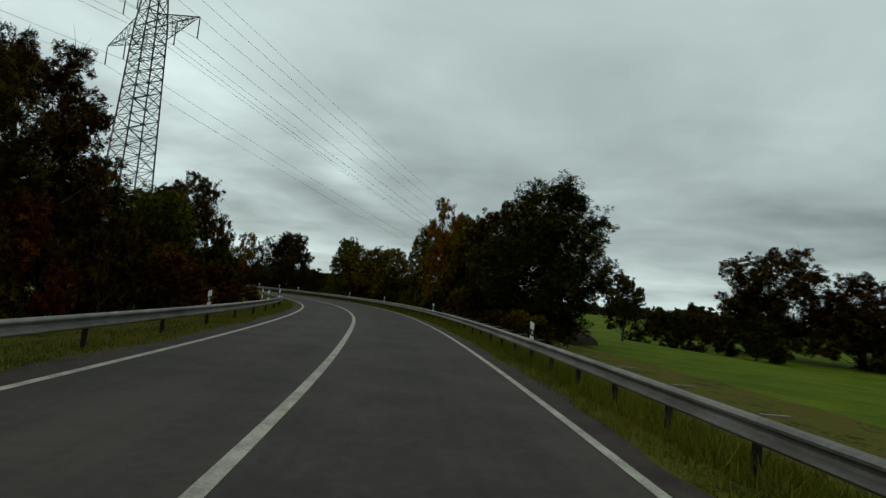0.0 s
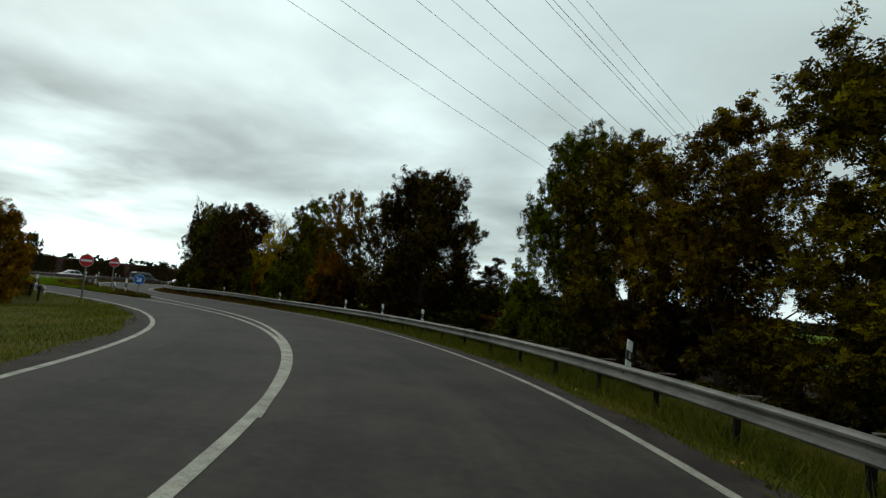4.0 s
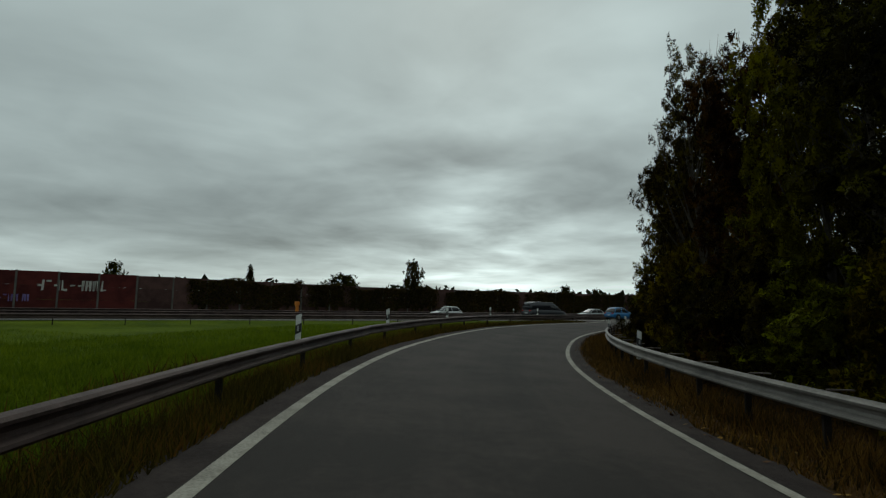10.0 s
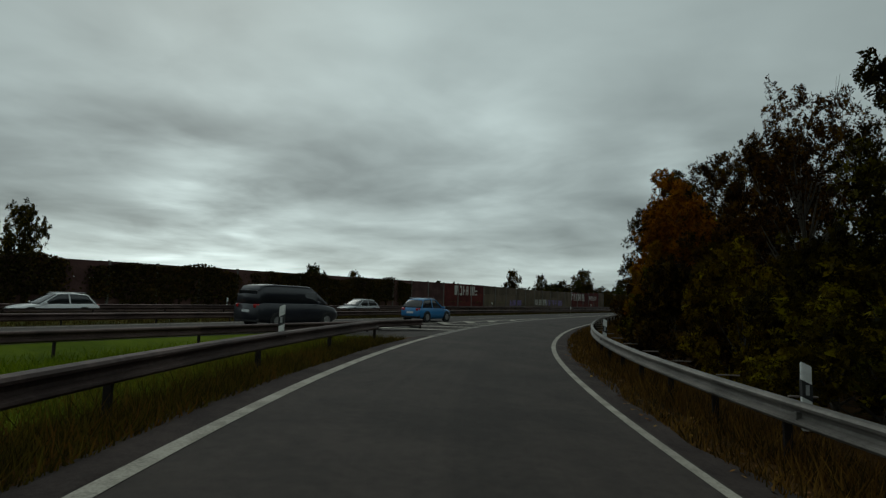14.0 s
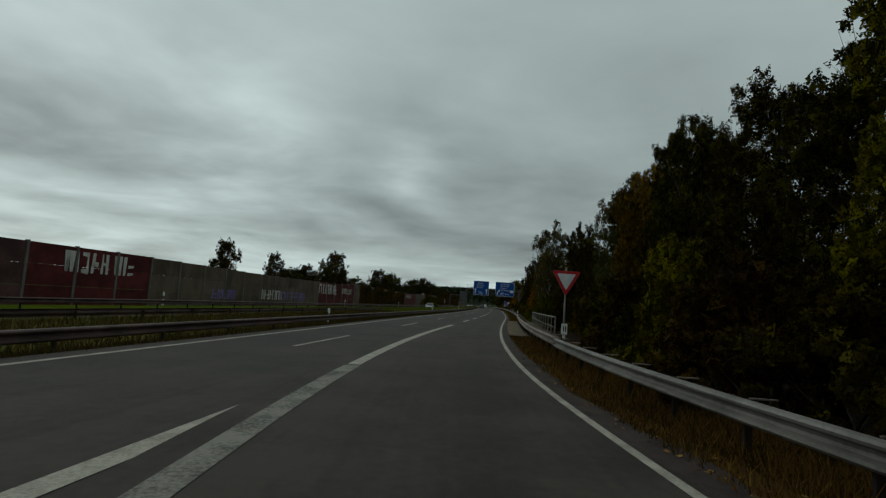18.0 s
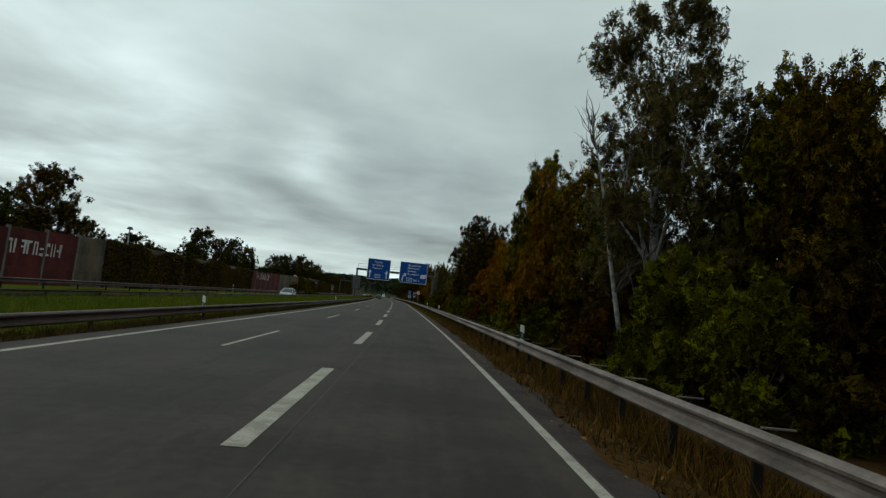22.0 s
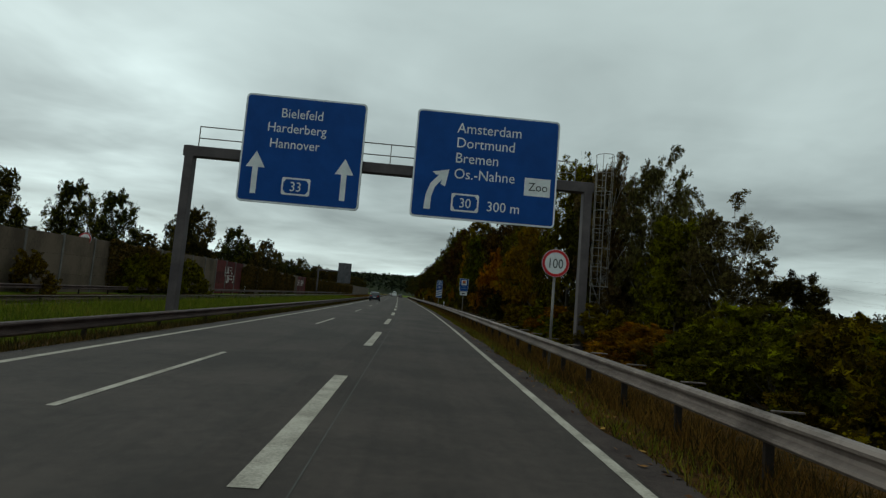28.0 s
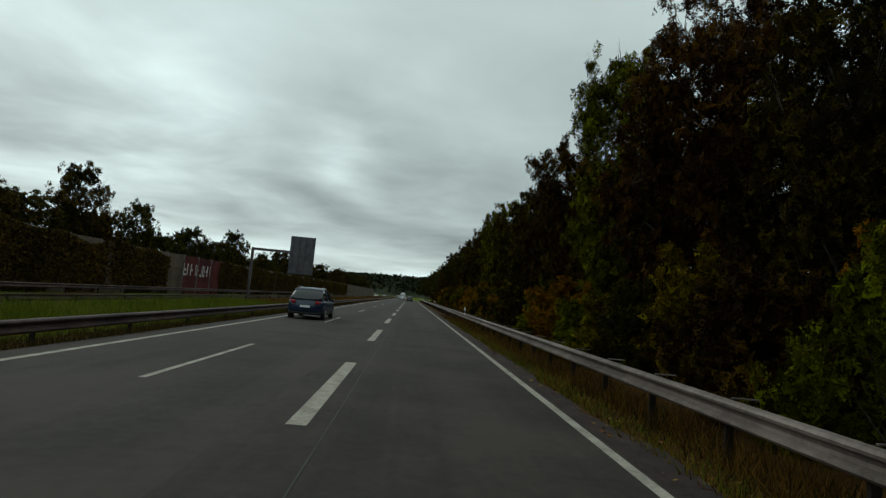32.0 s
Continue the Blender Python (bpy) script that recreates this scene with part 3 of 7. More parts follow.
PAIR = sfun((64, -1.4), (74, -1.38), (80, -1.62), (85, -1.88), (90, -2.3), (97, -3.1), (103, -3.85), (108, -4.9), (114, -6.7), (120, -9.2), (127, -14.0), (130, -17.0), (134, -21.8), (140, -30))
MOUTH_L = sfun((80, -5.15), (90, -6.0), (94, -6.6), (100, -7.6), (108.5, -9.4), (115, -11.2), (121.8, -15.0), (129, -21.4), (134, -28), (140, -37))
PAIR, MOUTH_L = eased(PAIR, 64, 134, 5), eased(MOUTH_L, 80, 134, 5)
tagged(strip_object("road_slip", SLIP, -60, 114, lambda s: EDGE_L(s) - 0.4 if s < 84 else PAIR(s) - 0.3, PAVE_R, M_ASPHALT2, 0.0, 1.0, 6), "worn grey asphalt two-way slip road", "road")
tagged(strip_object("road_fork_mouth", SLIP, 81, 133, lambda s: MOUTH_L(s) - 0.5, lambda s: PAIR(s) + 0.5, M_ASPHALT2, -0.008, 0.5, 4), "grey asphalt mouth of the joining road", "road")
tagged(strip_object("road_ramp", SLIP, 114, 640, lambda s: LANE_L(s) - (0.4 if s < 172 else 0.6), PAVE_R, M_ASPHALT2, 0.0, 1.0, 5), "worn grey asphalt entry lane", "road")


def gore():
    """Paving of the wedge between the entry lane and the motorway."""
    vs, fs = [], []
    n = 96
    for i in range(n + 1):
        s = 170 + i * 0.5
        k = station_on(MAIN, SLIP.p(s, LANE_L(s) - 1.5))
        a, b = SLIP.p(s, LANE_L(s) - 0.2), MAIN.p(k, 0.6)
        wide = (a - b).length
        if wide > 4.6:
            b = a + (b - a) * (4.6 / wide)
        vs += [Vector((a.x, a.y, -0.004)), Vector((b.x, b.y, -0.014))]
    fs = [(2 * i, 2 * i + 2, 2 * i + 3, 2 * i + 1) for i in range(n)]
    tagged(data_object("road_gore", vs, fs, M_ASPHALT), "grey asphalt wedge between entry lane and motorway", "road", kind="structure")


gore()
tagged(strip_object("road_fork", FORK, station_on(FORK, SLIP.p(131, -21.5)), FORK.s[-1], -2.9, 2.5, M_ASPHALT2, -0.014, 1.0, 4), "grey asphalt slip road coming off the motorway", "road")
tagged(strip_object("road_motorway", MAIN, 0, MAIN.s[-1], -6.0, 1.3, M_ASPHALT, -0.02, 4.0, 4), "grey asphalt motorway carriageway with two lanes", "road")
tagged(strip_object("road_opposite", MAIN, 0, MAIN.s[-1], -22.0, -13.6, M_ASPHALT, -0.30, 4.0, 3), "grey asphalt carriageway of the opposite direction", "road")


def dirt(name, al, s0, s1, a, b, z=0.004):
    tagged(strip_object(name, al, s0, s1, a, b, M_EDGE, z, 1.0, 2), "crumbled dark reddish road edge", "road edge")


dirt("road_edge_right", SLIP, -60, 640, lambda s: EDGE_R(s) + 0.12, lambda s: EDGE_R(s) + 0.6 + 0.12 * math.sin(s * 0.7) + 0.1 * math.sin(s * 1.9))
dirt("road_edge_left", SLIP, -60, 92, lambda s: EDGE_L(s) - 0.7 - 0.12 * math.sin(s * 0.8), lambda s: EDGE_L(s) - 0.12)
dirt("road_edge_ramp", SLIP, 106, 172, lambda s: LANE_L(s) - 0.9 - 0.12 * math.sin(s * 0.8), lambda s: LANE_L(s) - 0.12, lambda u, s: -0.075 + 0.079 * min(1.0, 2 * u))


def verge(name, al, s0, s1, a, b, mat_, z0=-0.01, z1=-0.36, step=1.0):
    tagged(strip_object(name, al, s0, s1, a, b, mat_, lambda u, s: z0 + (z1 - z0) * u ** 0.8 + 0.02 * math.sin(s * 1.3 + u * 9), step, 6), "uneven grass verge beside the road", "grass verge")


verge("verge_right", SLIP, -60, 100, lambda s: EDGE_R(s) + 0.42, lambda s: EDGE_R(s) + 9.0, M_GRASS, -0.012, -0.40)
verge("verge_bend_right", SLIP, 100, 206, lambda s: EDGE_R(s) + 0.42, lambda s: EDGE_R(s) + 9.0, M_DRYGRASS, -0.012, -0.40)
verge("verge_bridge_approach", SLIP, 206, 226, lambda s: EDGE_R(s) + 0.42, lambda s: EDGE_R(s) + 9.0, M_DRYGRASS, -0.012, -0.40)
verge("verge_right_north", SLIP, 254.3, 640, lambda s: EDGE_R(s) + 0.42, lambda s: EDGE_R(s) + 9.0, M_DRYGRASS, -0.012, -0.40)
verge("verge_left", SLIP, -60, 90, lambda s: EDGE_L(s) - 0.4, lambda s: EDGE_L(s) - 8.0, M_GRASS, -0.012, -0.40)
ISLE_R = lambda s: LANE_L(s) - 0.52 - 0.5 * max(0, 106 - s) / 2.6
ISLE_L = lambda s: max(LANE_L(s) - 6.0, PAIR(s) + 0.3) if s < 134 else LANE_L(s) - 6.0
ISLE_TOP = lambda u, s: 0.03 - 0.06 * min(1.0, max(0.0, (s - 114) / 4)) - 0.37 * u ** 0.8 * (1 - min(1.0, max(0.0, (134 - s) / 4)) * max(0.0, u - 0.6) / 0.4) * min(1.0, max(0.0, (s - 112) / 8)) + 0.02 * min(1.0, 0.2 + 4 * u) * math.sin(s * 1.3 + u * 9)
ISLE_Z = lambda u, s: -0.025 if s < 103.6 or s < 120 and (u < 1e-4 or u > 0.9999) else ISLE_TOP(u, s)
ISLE_M = lambda s: max(ISLE_L(s), ISLE_R(s) - 1.1 - 0.25 * math.sin(s * 0.9))


def part_of(z, inner, outer, lo, hi):
    """Heights of a strip that is cut out of a wider one."""
    return lambda u, s: z(max(0.0, min(1.0, (lo(s) + (hi(s) - lo(s)) * u - inner(s)) / (outer(s) - inner(s) - 1e-6))), s)


ISLE_ZI, ISLE_ZO = part_of(ISLE_Z, ISLE_R, ISLE_L, ISLE_R, ISLE_M), part_of(ISLE_Z, ISLE_R, ISLE_L, ISLE_M, ISLE_L)
RAMP_O = lambda s: LANE_L(s) - 4.6
RAMP_ZO = part_of(ISLE_Z, ISLE_R, ISLE_L, ISLE_M, RAMP_O)
tagged(strip_object("verge_ramp_left", SLIP, 103.4, 172, ISLE_R, ISLE_M, M_DRYGRASS, ISLE_ZI, 0.5, 3), "brownish verge between ramp and guard rail", "grass verge")
tagged(strip_object("verge_ramp_meadow", SLIP, 110, 172, ISLE_M, ISLE_L, M_FIELD, ISLE_ZO, 0.5, 6), "green grass island between ramp and meadow", "grass verge")
tagged(strip_object("verge_isle_tip", SLIP, 103.4, 110, ISLE_M, ISLE_L, M_DRYGRASS, ISLE_ZO, 0.5, 6), "brown weedy tip of the grass island", "grass verge")
verge("verge_mouth_left", SLIP, 82, 132, lambda s: MOUTH_L(s) - 0.4, lambda s: MOUTH_L(s) - 6.5, M_GRASS, -0.01, -0.40, 0.5)
verge("verge_fork_left", FORK, station_on(FORK, SLIP.p(131, -24)), FORK.s[-1] - 90, -2.6, -7.5, M_GRASS, -0.03, -0.40)
FORK0 = station_on(FORK, SLIP.p(124, -11))
FORK_Z = lambda u, s: -0.03 - 0.37 * max(u ** 0.8, 1 - (s - FORK0) / 6)
tagged(strip_object("verge_fork_right", FORK, FORK0, FORK.s[-1] - 90, 2.8, 6.5, M_FIELD, FORK_Z, 1.0, 4), "green grass beside the road coming off the motorway", "grass verge")
verge("verge_median", MAIN, 0, MAIN.s[-1], -5.9, -7.6, M_DRYGRASS, -0.03, -0.19, 4.0)
verge("median", MAIN, 0, MAIN.s[-1], -7.6, -13.5, M_GRASS, -0.19, 0.05, 4.0)
verge("verge_opposite", MAIN, 0, MAIN.s[-1], -21.9, -31.0, M_DRYGRASS, -0.31, -0.48, 4.0)
verge("verge_motorway_south", MAIN, 0, 330, 1.2, 4.5, M_FIELD, -0.03, -0.38, 4.0)

# ---------------------------------------------------------------- markings


def line(name, al, s0, s1, lat, width, z=0.007, step=1.0, label="worn white painted line on asphalt", paint_=None):
    f = lat if callable(lat) else (lambda s: lat)
    tagged(strip_object(name, al, s0, s1, lambda s: f(s) - width / 2, lambda s: f(s) + width / 2, paint_ or M_PAINT, z, step), label, "road marking")


line("edge_line_right", SLIP, -60, 640, EDGE_R, 0.145)
line("edge_line_left", SLIP, -60, 90, EDGE_L, 0.145)
line("centre_line", SLIP, -60, 100, LANE_L, 0.17)
line("lane_line_ramp", SLIP, 100, S_JOIN, LANE_L, 0.19)
line("lane_line_wedge", SLIP, S_JOIN, 206, LANE_L, 0.36, paint_=M_WORN)
line("fork_line", SLIP, 66, 133, PAIR, 0.17, 0.011, 0.5)
line("fork_mouth_line", SLIP, 88, 131, MOUTH_L, 0.17, step=0.5)
line("fork_edge_right", FORK, station_on(FORK, SLIP.p(133, PAIR(133))), FORK.s[-1], 2.35, 0.18)
line("fork_edge_left", FORK, station_on(FORK, SLIP.p(131, MOUTH_L(131))), FORK.s[-1], -2.3, 0.18)
line("motorway_edge_right", MAIN, 0, 396, 0.0, 0.3, -0.013, 2.0)
line("motorway_edge_left", MAIN, 0, MAIN.s[-1] - 10, -5.3, 0.16, -0.013, 4.0)
line("opposite_edge_right", MAIN, 0, MAIN.s[-1] - 10, -14.2, 0.16, -0.293, 4.0)
line("opposite_edge_left", MAIN, 0, MAIN.s[-1] - 10, -21.3, 0.16, -0.293, 4.0)


def dashes(name, al, s0, s1, pitch, length, width, lat, z, label):
    me = data_object(name + "_dash", [(-width / 2, 0, 0), (width / 2, 0, 0), (width / 2, length, 0), (-width / 2, length, 0)], [(0, 1, 2, 3)], M_PAINT)
    root = thing(name, Matrix.Identity(4), label, "road marking", kind="structure")
    data = me.data
    bpy.data.objects.remove(me)
    s = s0
    while s < s1:
        la = lat(s + 3) if callable(lat) else lat
        m = al.m(s + length / 2, la, z) @ Matrix.Translation((0, -length / 2, 0))
        share("dash", data, root, m)
        s += pitch


line("merge_line", SLIP, 206.1, 234, LANE_L, 0.3, 0.007, 1.0, "broad white solid line beside the entry lane")
REAL = lambda q: float(np.interp(q, SLIP.s - np.interp(SLIP.s, AHEAD_S, AHEAD_M), SLIP.s))


def merge_dashes():
    root = thing("merge_dashes", Matrix.Identity(4), "broad white dashes between entry lane and motorway", "road marking", kind="structure")
    for k in range(1, 33):
        a, b = REAL(231.1 + 12 * k), REAL(237.1 + 12 * k)
        vs, fs = strip(SLIP, a, b, lambda s: LANE_L(s) - 0.125, lambda s: LANE_L(s) + 0.125, 0.007, 1.5)
        data_object("dash", vs, fs, M_PAINT, root)


merge_dashes()
tagged(strip_object("road_seam", SLIP, 240, 480, lambda s: LANE_L(s) + 0.37, lambda s: LANE_L(s) + 0.386, M_SEAM, 0.005), "thin pale sealed joint along the lane", "road seam")
s_thin = station_on(MAIN, SLIP.p(366.5, -4.1)) - 1.2
dashes("lane_dashes", MAIN, s_thin - 18 * 22, MAIN.s[-1] - 20, 18.0, 6.0, 0.12, -2.8, -0.013, "thin white dashes between the motorway lanes")
dashes("opposite_dashes", MAIN, 5, MAIN.s[-1] - 20, 18.0, 6.0, 0.15, -17.7, -0.293, "thin white dashes on the opposite carriageway")


def chevron(s, lat):
    """One pointed bar of the hatching between the slip road and the motorway."""
    def edge(t):
        k = station_on(MAIN, SLIP.p(t, -4))
        q = MAIN.p(k, 0.17)
        x, y, th = SLIP.at(t)
        return (q.x - x) * math.cos(th) + (q.y - y) * math.sin(th)
    li = lambda t: LANE_L(t) - 0.2
    pts = [(s, lat), (s + 2.2, edge(s + 2.2)), (s + 2.9, edge(s + 2.9)), (s + 0.85, lat + 0.32), (s + 2.3, li(s + 2.3)), (s + 1.8, li(s + 1.8))]
    bm = B()
    v = [bm.verts.new(SLIP.p(a, b, 0.004)) for a, b in pts]
    bm.faces.new((v[0], v[3], v[2], v[1]))
    bm.faces.new((v[0], v[5], v[4], v[3]))
    bmesh.ops.recalc_face_normals(bm, faces=bm.faces)
    ob = mesh_object("chevron", bm, M_PAINT)
    tagged(ob, "worn white hatching bar in the wedge between roads", "road marking", "hatching bars", "structure")


for s, lat in ((174.6, -5.9), (177.9, -5.0), (181.1, -4.2), (184.1, -3.6), (187.2, -3.15), (190.7, -2.65)):
    chevron(s, lat)


def soil(name, s0, lat, rs, rl, seed):
    """A thin ragged patch of washed soil on the asphalt."""
    rnd = random.Random(seed)
    n = 44
    vs = [SLIP.p(s0, lat, 0.012)]
    for i in range(n):
        a = 2 * math.pi * i / n
        k = 1 + 0.16 * math.sin(3 * a + seed) + 0.12 * math.sin(7 * a + 2 * seed) + rnd.uniform(-0.10, 0.10)
        vs.append(SLIP.p(s0 + rs * k * math.sin(a), lat + rl * k * math.cos(a), 0.006))
    tagged(data_object(name, vs, [(0, 1 + i, 1 + (i + 1) % n) for i in range(n)], M_SOIL), "red brown washed soil at the tip of the grass island", "soil patch", kind="structure")


soil("soil_patch", 104.1, -3.1, 0.9, 0.62, 1)
soil("soil_patch", 103.2, -3.3, 0.22, 0.26, 2)
soil("soil_patch", 106.4, -4.45, 0.5, 0.26, 3)
soil("soil_patch", 105.6, -2.55, 1.3, 0.22, 4)

# ---------------------------------------------------------------- guard rails
W_SECTION = [(0.000, 0.755), (0.060, 0.738), (0.086, 0.706), (0.080, 0.674), (0.008, 0.640), (0.000, 0.600),
             (0.008, 0.560), (0.080, 0.526), (0.086, 0.494), (0.060, 0.462), (0.000, 0.445)]


def beam_mesh(al, s0, s1, lat, side, zb):
    ring = W_SECTION + [(x - 0.012, z) for x, z in W_SECTION[::-1]]
    k = len(ring)
    vs, fs = [], []
    n = 4
    for i in range(n + 1):
        s = s0 + (s1 - s0) * i / n
        la = lat(s)
        for x, z in ring:
            vs.append(al.p(s, la - side * x, 0) + Vector((0, 0, z + zb(s))))
    for i in range(n):
        for j in range(k):
            a, b = i * k + j, i * k + (j + 1) % k
            fs.append((a, b, b + k, a + k) if side < 0 else (a, a + k, b + k, b))
    return vs, fs


_post = None


def guardrail(name, al, s0, s1, lat, side, zb, label, brackets=True, pitch=4.0, steel=None):
    """side 1: right of the road, its face to the left; -1: the other way."""
    global _post
    root = thing(name, Matrix.Identity(4), label, "guard rail", kind="structure")
    f = lat if callable(lat) else (lambda s: lat)
    g = zb if callable(zb) else (lambda s: zb)
    if _post is None:
        bm = B()
        box(bm, 0.10, 0.055, 1.15, (0.0, 0, -0.45), bevel=0.008)
        a = mesh_object("post", bm, M_POST)
        bm = B()
        box(bm, 0.36, 0.04, 0.022, (0.20, 0, 0.742), bevel=0.005)
        b = mesh_object("bracket", bm, M_OLDZINC)
        _post = (a.data, b.data)
        bpy.data.objects.remove(a)
        bpy.data.objects.remove(b)
    n = int((s1 - s0) / pitch)
    for i in range(n):
        a, b = s0 + i * pitch, s0 + (i + 1) * pitch
        vs, fs = beam_mesh(al, a - 0.02, b + 0.02, f, side, g)
        data_object("beam", vs, fs, steel or M_ZINC, root)
        for c in ((a + b) / 2, b) if brackets and pitch > 3 else (b,):
            m = al.m(c, f(c) + side * 0.075, g(c), 0 if side > 0 else 180)
            share("post", _post[0], root, m)
            if brackets:
                share("bracket", _post[1], root, m)
    return root


RAIL_GAP = sfun((-60, 1.5), (100, 1.5), (114, 1.65), (150, 1.65), (164, 1.5), (700, 1.5))
RAIL_R = lambda s: EDGE_R(s) + RAIL_GAP(s)
RAIL_Z = sfun((-60, -0.10), (100, -0.10), (112, 0.0), (150, 0.0), (164, -0.08), (700, -0.08))
guardrail("guardrail_slip_right", SLIP, -48, 212, RAIL_R, 1, RAIL_Z, "galvanised steel guard rail along the slip road")
guardrail("guardrail_entry_right", SLIP, 212, 640, RAIL_R, 1, -0.04, "weathered steel guard rail beside the entry lane", steel=M_OLDZINC)
guardrail("guardrail_slip_left", SLIP, -48, 44, lambda s: EDGE_L(s) - 1.6, -1, -0.16, "galvanised steel guard rail on the inner side of the bend", False)
guardrail("guardrail_fork_left", FORK, 14, 100, -3.9, -1, -0.14, "galvanised steel guard rail curving round the joining road", False)
guardrail("guardrail_fork_right", FORK, station_on(FORK, SLIP.p(133.5, PAIR(133.5))), 110, 3.4, 1, -0.14, "galvanised steel guard rail between joining road and meadow", False)
guardrail("guardrail_fork_end", SLIP, 121, 133, lambda s: PAIR(s) + 1.05, 1, lambda s: -0.16 - 0.7 * max(0.0, (126 - s) / 5), "sloping end of the guard rail beside the joining road", True, 1.5)
RAMP_L = sfun((109, -4.6), (112, -4.15), (115, -3.6), (118, -3.2), (122, -3.1), (128, -3.1), (134, -3.23))
# darker steel than the other slip rails: shade on the beam's face, as colour
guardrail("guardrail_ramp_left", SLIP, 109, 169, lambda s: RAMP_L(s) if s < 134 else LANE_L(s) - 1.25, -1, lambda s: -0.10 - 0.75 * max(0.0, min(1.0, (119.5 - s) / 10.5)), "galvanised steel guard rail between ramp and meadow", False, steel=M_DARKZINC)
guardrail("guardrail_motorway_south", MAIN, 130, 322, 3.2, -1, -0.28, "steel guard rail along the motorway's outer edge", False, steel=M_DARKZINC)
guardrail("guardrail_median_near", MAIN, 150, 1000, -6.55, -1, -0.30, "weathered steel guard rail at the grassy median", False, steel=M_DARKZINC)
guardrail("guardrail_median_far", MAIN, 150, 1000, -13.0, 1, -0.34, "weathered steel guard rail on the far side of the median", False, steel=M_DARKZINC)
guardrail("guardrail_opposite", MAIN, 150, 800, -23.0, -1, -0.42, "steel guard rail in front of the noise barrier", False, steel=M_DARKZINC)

# ---------------------------------------------------------------- noise barrier
WALL = from_points([(-141, -60), (-131, 40), (-128, 80), (-123.5, 130), (-119, 180), (-114.7, 236), (-112.0, 289), (-108.0, 389), (-106.1, 510), (-103.5, 750)], 60)
WALL_Z0, WALL_H = -0.5, 4.3


def wall_height(y):
    return float(np.interp(y, [-60, 90, 130, 200, 225, 252, 266, 300, 330, 358, 400, 430, 470, 750], [4.9, 4.9, 4.2, 4.3, 4.0, 4.1, 4.5, 4.2, 4.1, 4.6, 4.8, 4.4, 4.3, 4.5]))


def wall_finish(y):
    for a, b, k in ((68, 97, "red"), (97, 190, "brown"), (190, 202.5, "red"), (242, 262, "red"), (315, 336, "red"), (386, 397, "red"), (440, 453, "red")):
        if a <= y < b:
            return k
    return "grey"


def build_wall():
    root = thing("noise_barrier", Matrix.Identity(4), "long concrete noise barrier with posts, graffiti and ivy beside the motorway", "noise barrier", kind="structure")
    bm = B()
    box(bm, 0.26, 0.2, 1.0, bevel=0.02)
    post = mesh_object("post", bm, M_CONCPOST)
    bm = B()
    box(bm, 0.14, 3.86, 1.0, bevel=0.01)
    panels = {}
    for k, mt in (("grey", M_CONCRETE), ("red", M_REDPANEL), ("brown", M_BROWNPANEL)):
        me = bpy.data.meshes.new("panel")
        bm.to_mesh(me)
        me.materials.append(mt)
        panels[k] = me
    bm.free()
    pd = post.data
    bpy.data.objects.remove(post)
    s = 60.0
    while s < 800:
        a, b = WALL.p(s, 0), WALL.p(s + 4, 0)
        y = (a.y + b.y) / 2
        h = wall_height(y)
        turn = Matrix.Rotation(math.atan2(-(b.x - a.x), b.y - a.y), 4, "Z")
        share("post", pd, root, Matrix.Translation((a.x, a.y, WALL_Z0)) @ turn @ Matrix.Diagonal((1, 1, h + 0.06, 1)))
        mid = (a + b) / 2
        for j, (z, hh) in enumerate(((0.0, 0.34), (0.34, 0.33), (0.67, 0.33))):
            share("panel", panels[wall_finish(y)], root, Matrix.Translation((mid.x, mid.y, WALL_Z0 + z * h)) @ turn @ Matrix.Diagonal((1, 1, hh * h - 0.012, 1)))
        s += 4.0


build_wall()

# ---------------------------------------------------------------- plants


def tube_mesh(vs, fs, pts, radii, n=6):
    base = len(vs)
    for i, (q, r) in enumerate(zip(pts, radii)):
        d = (pts[min(i + 1, len(pts) - 1)] - pts[max(i - 1, 0)]).normalized()
        a = d.orthogonal().normalized()
        c = d.cross(a)
        for j in range(n):
            w = 2 * math.pi * j / n
            vs.append(q + (a * math.cos(w) + c * math.sin(w)) * r)
    for i in range(len(pts) - 1):
        for j in range(n):
            a, b = base + i * n + j, base + i * n + (j + 1) % n
            fs.append((a, b, b + n, a + n))


def limb(vs, fs, rng, a, d, length, r, n=6, bend=0.25, steps=5):
    pts, radii = [a.copy()], [r]
    q, v = a.copy(), d.normalized()
    for i in range(steps):
        v = (v + Vector((rng.uniform(-bend, bend), rng.uniform(-bend, bend), rng.uniform(-bend * 0.3, bend * 0.6)))).normalized()
        q = q + v * (length / steps)
        pts.append(q.copy())
        radii.append(r * (1 - 0.85 * (i + 1) / steps))
    tube_mesh(vs, fs, pts, radii, n)
    return pts


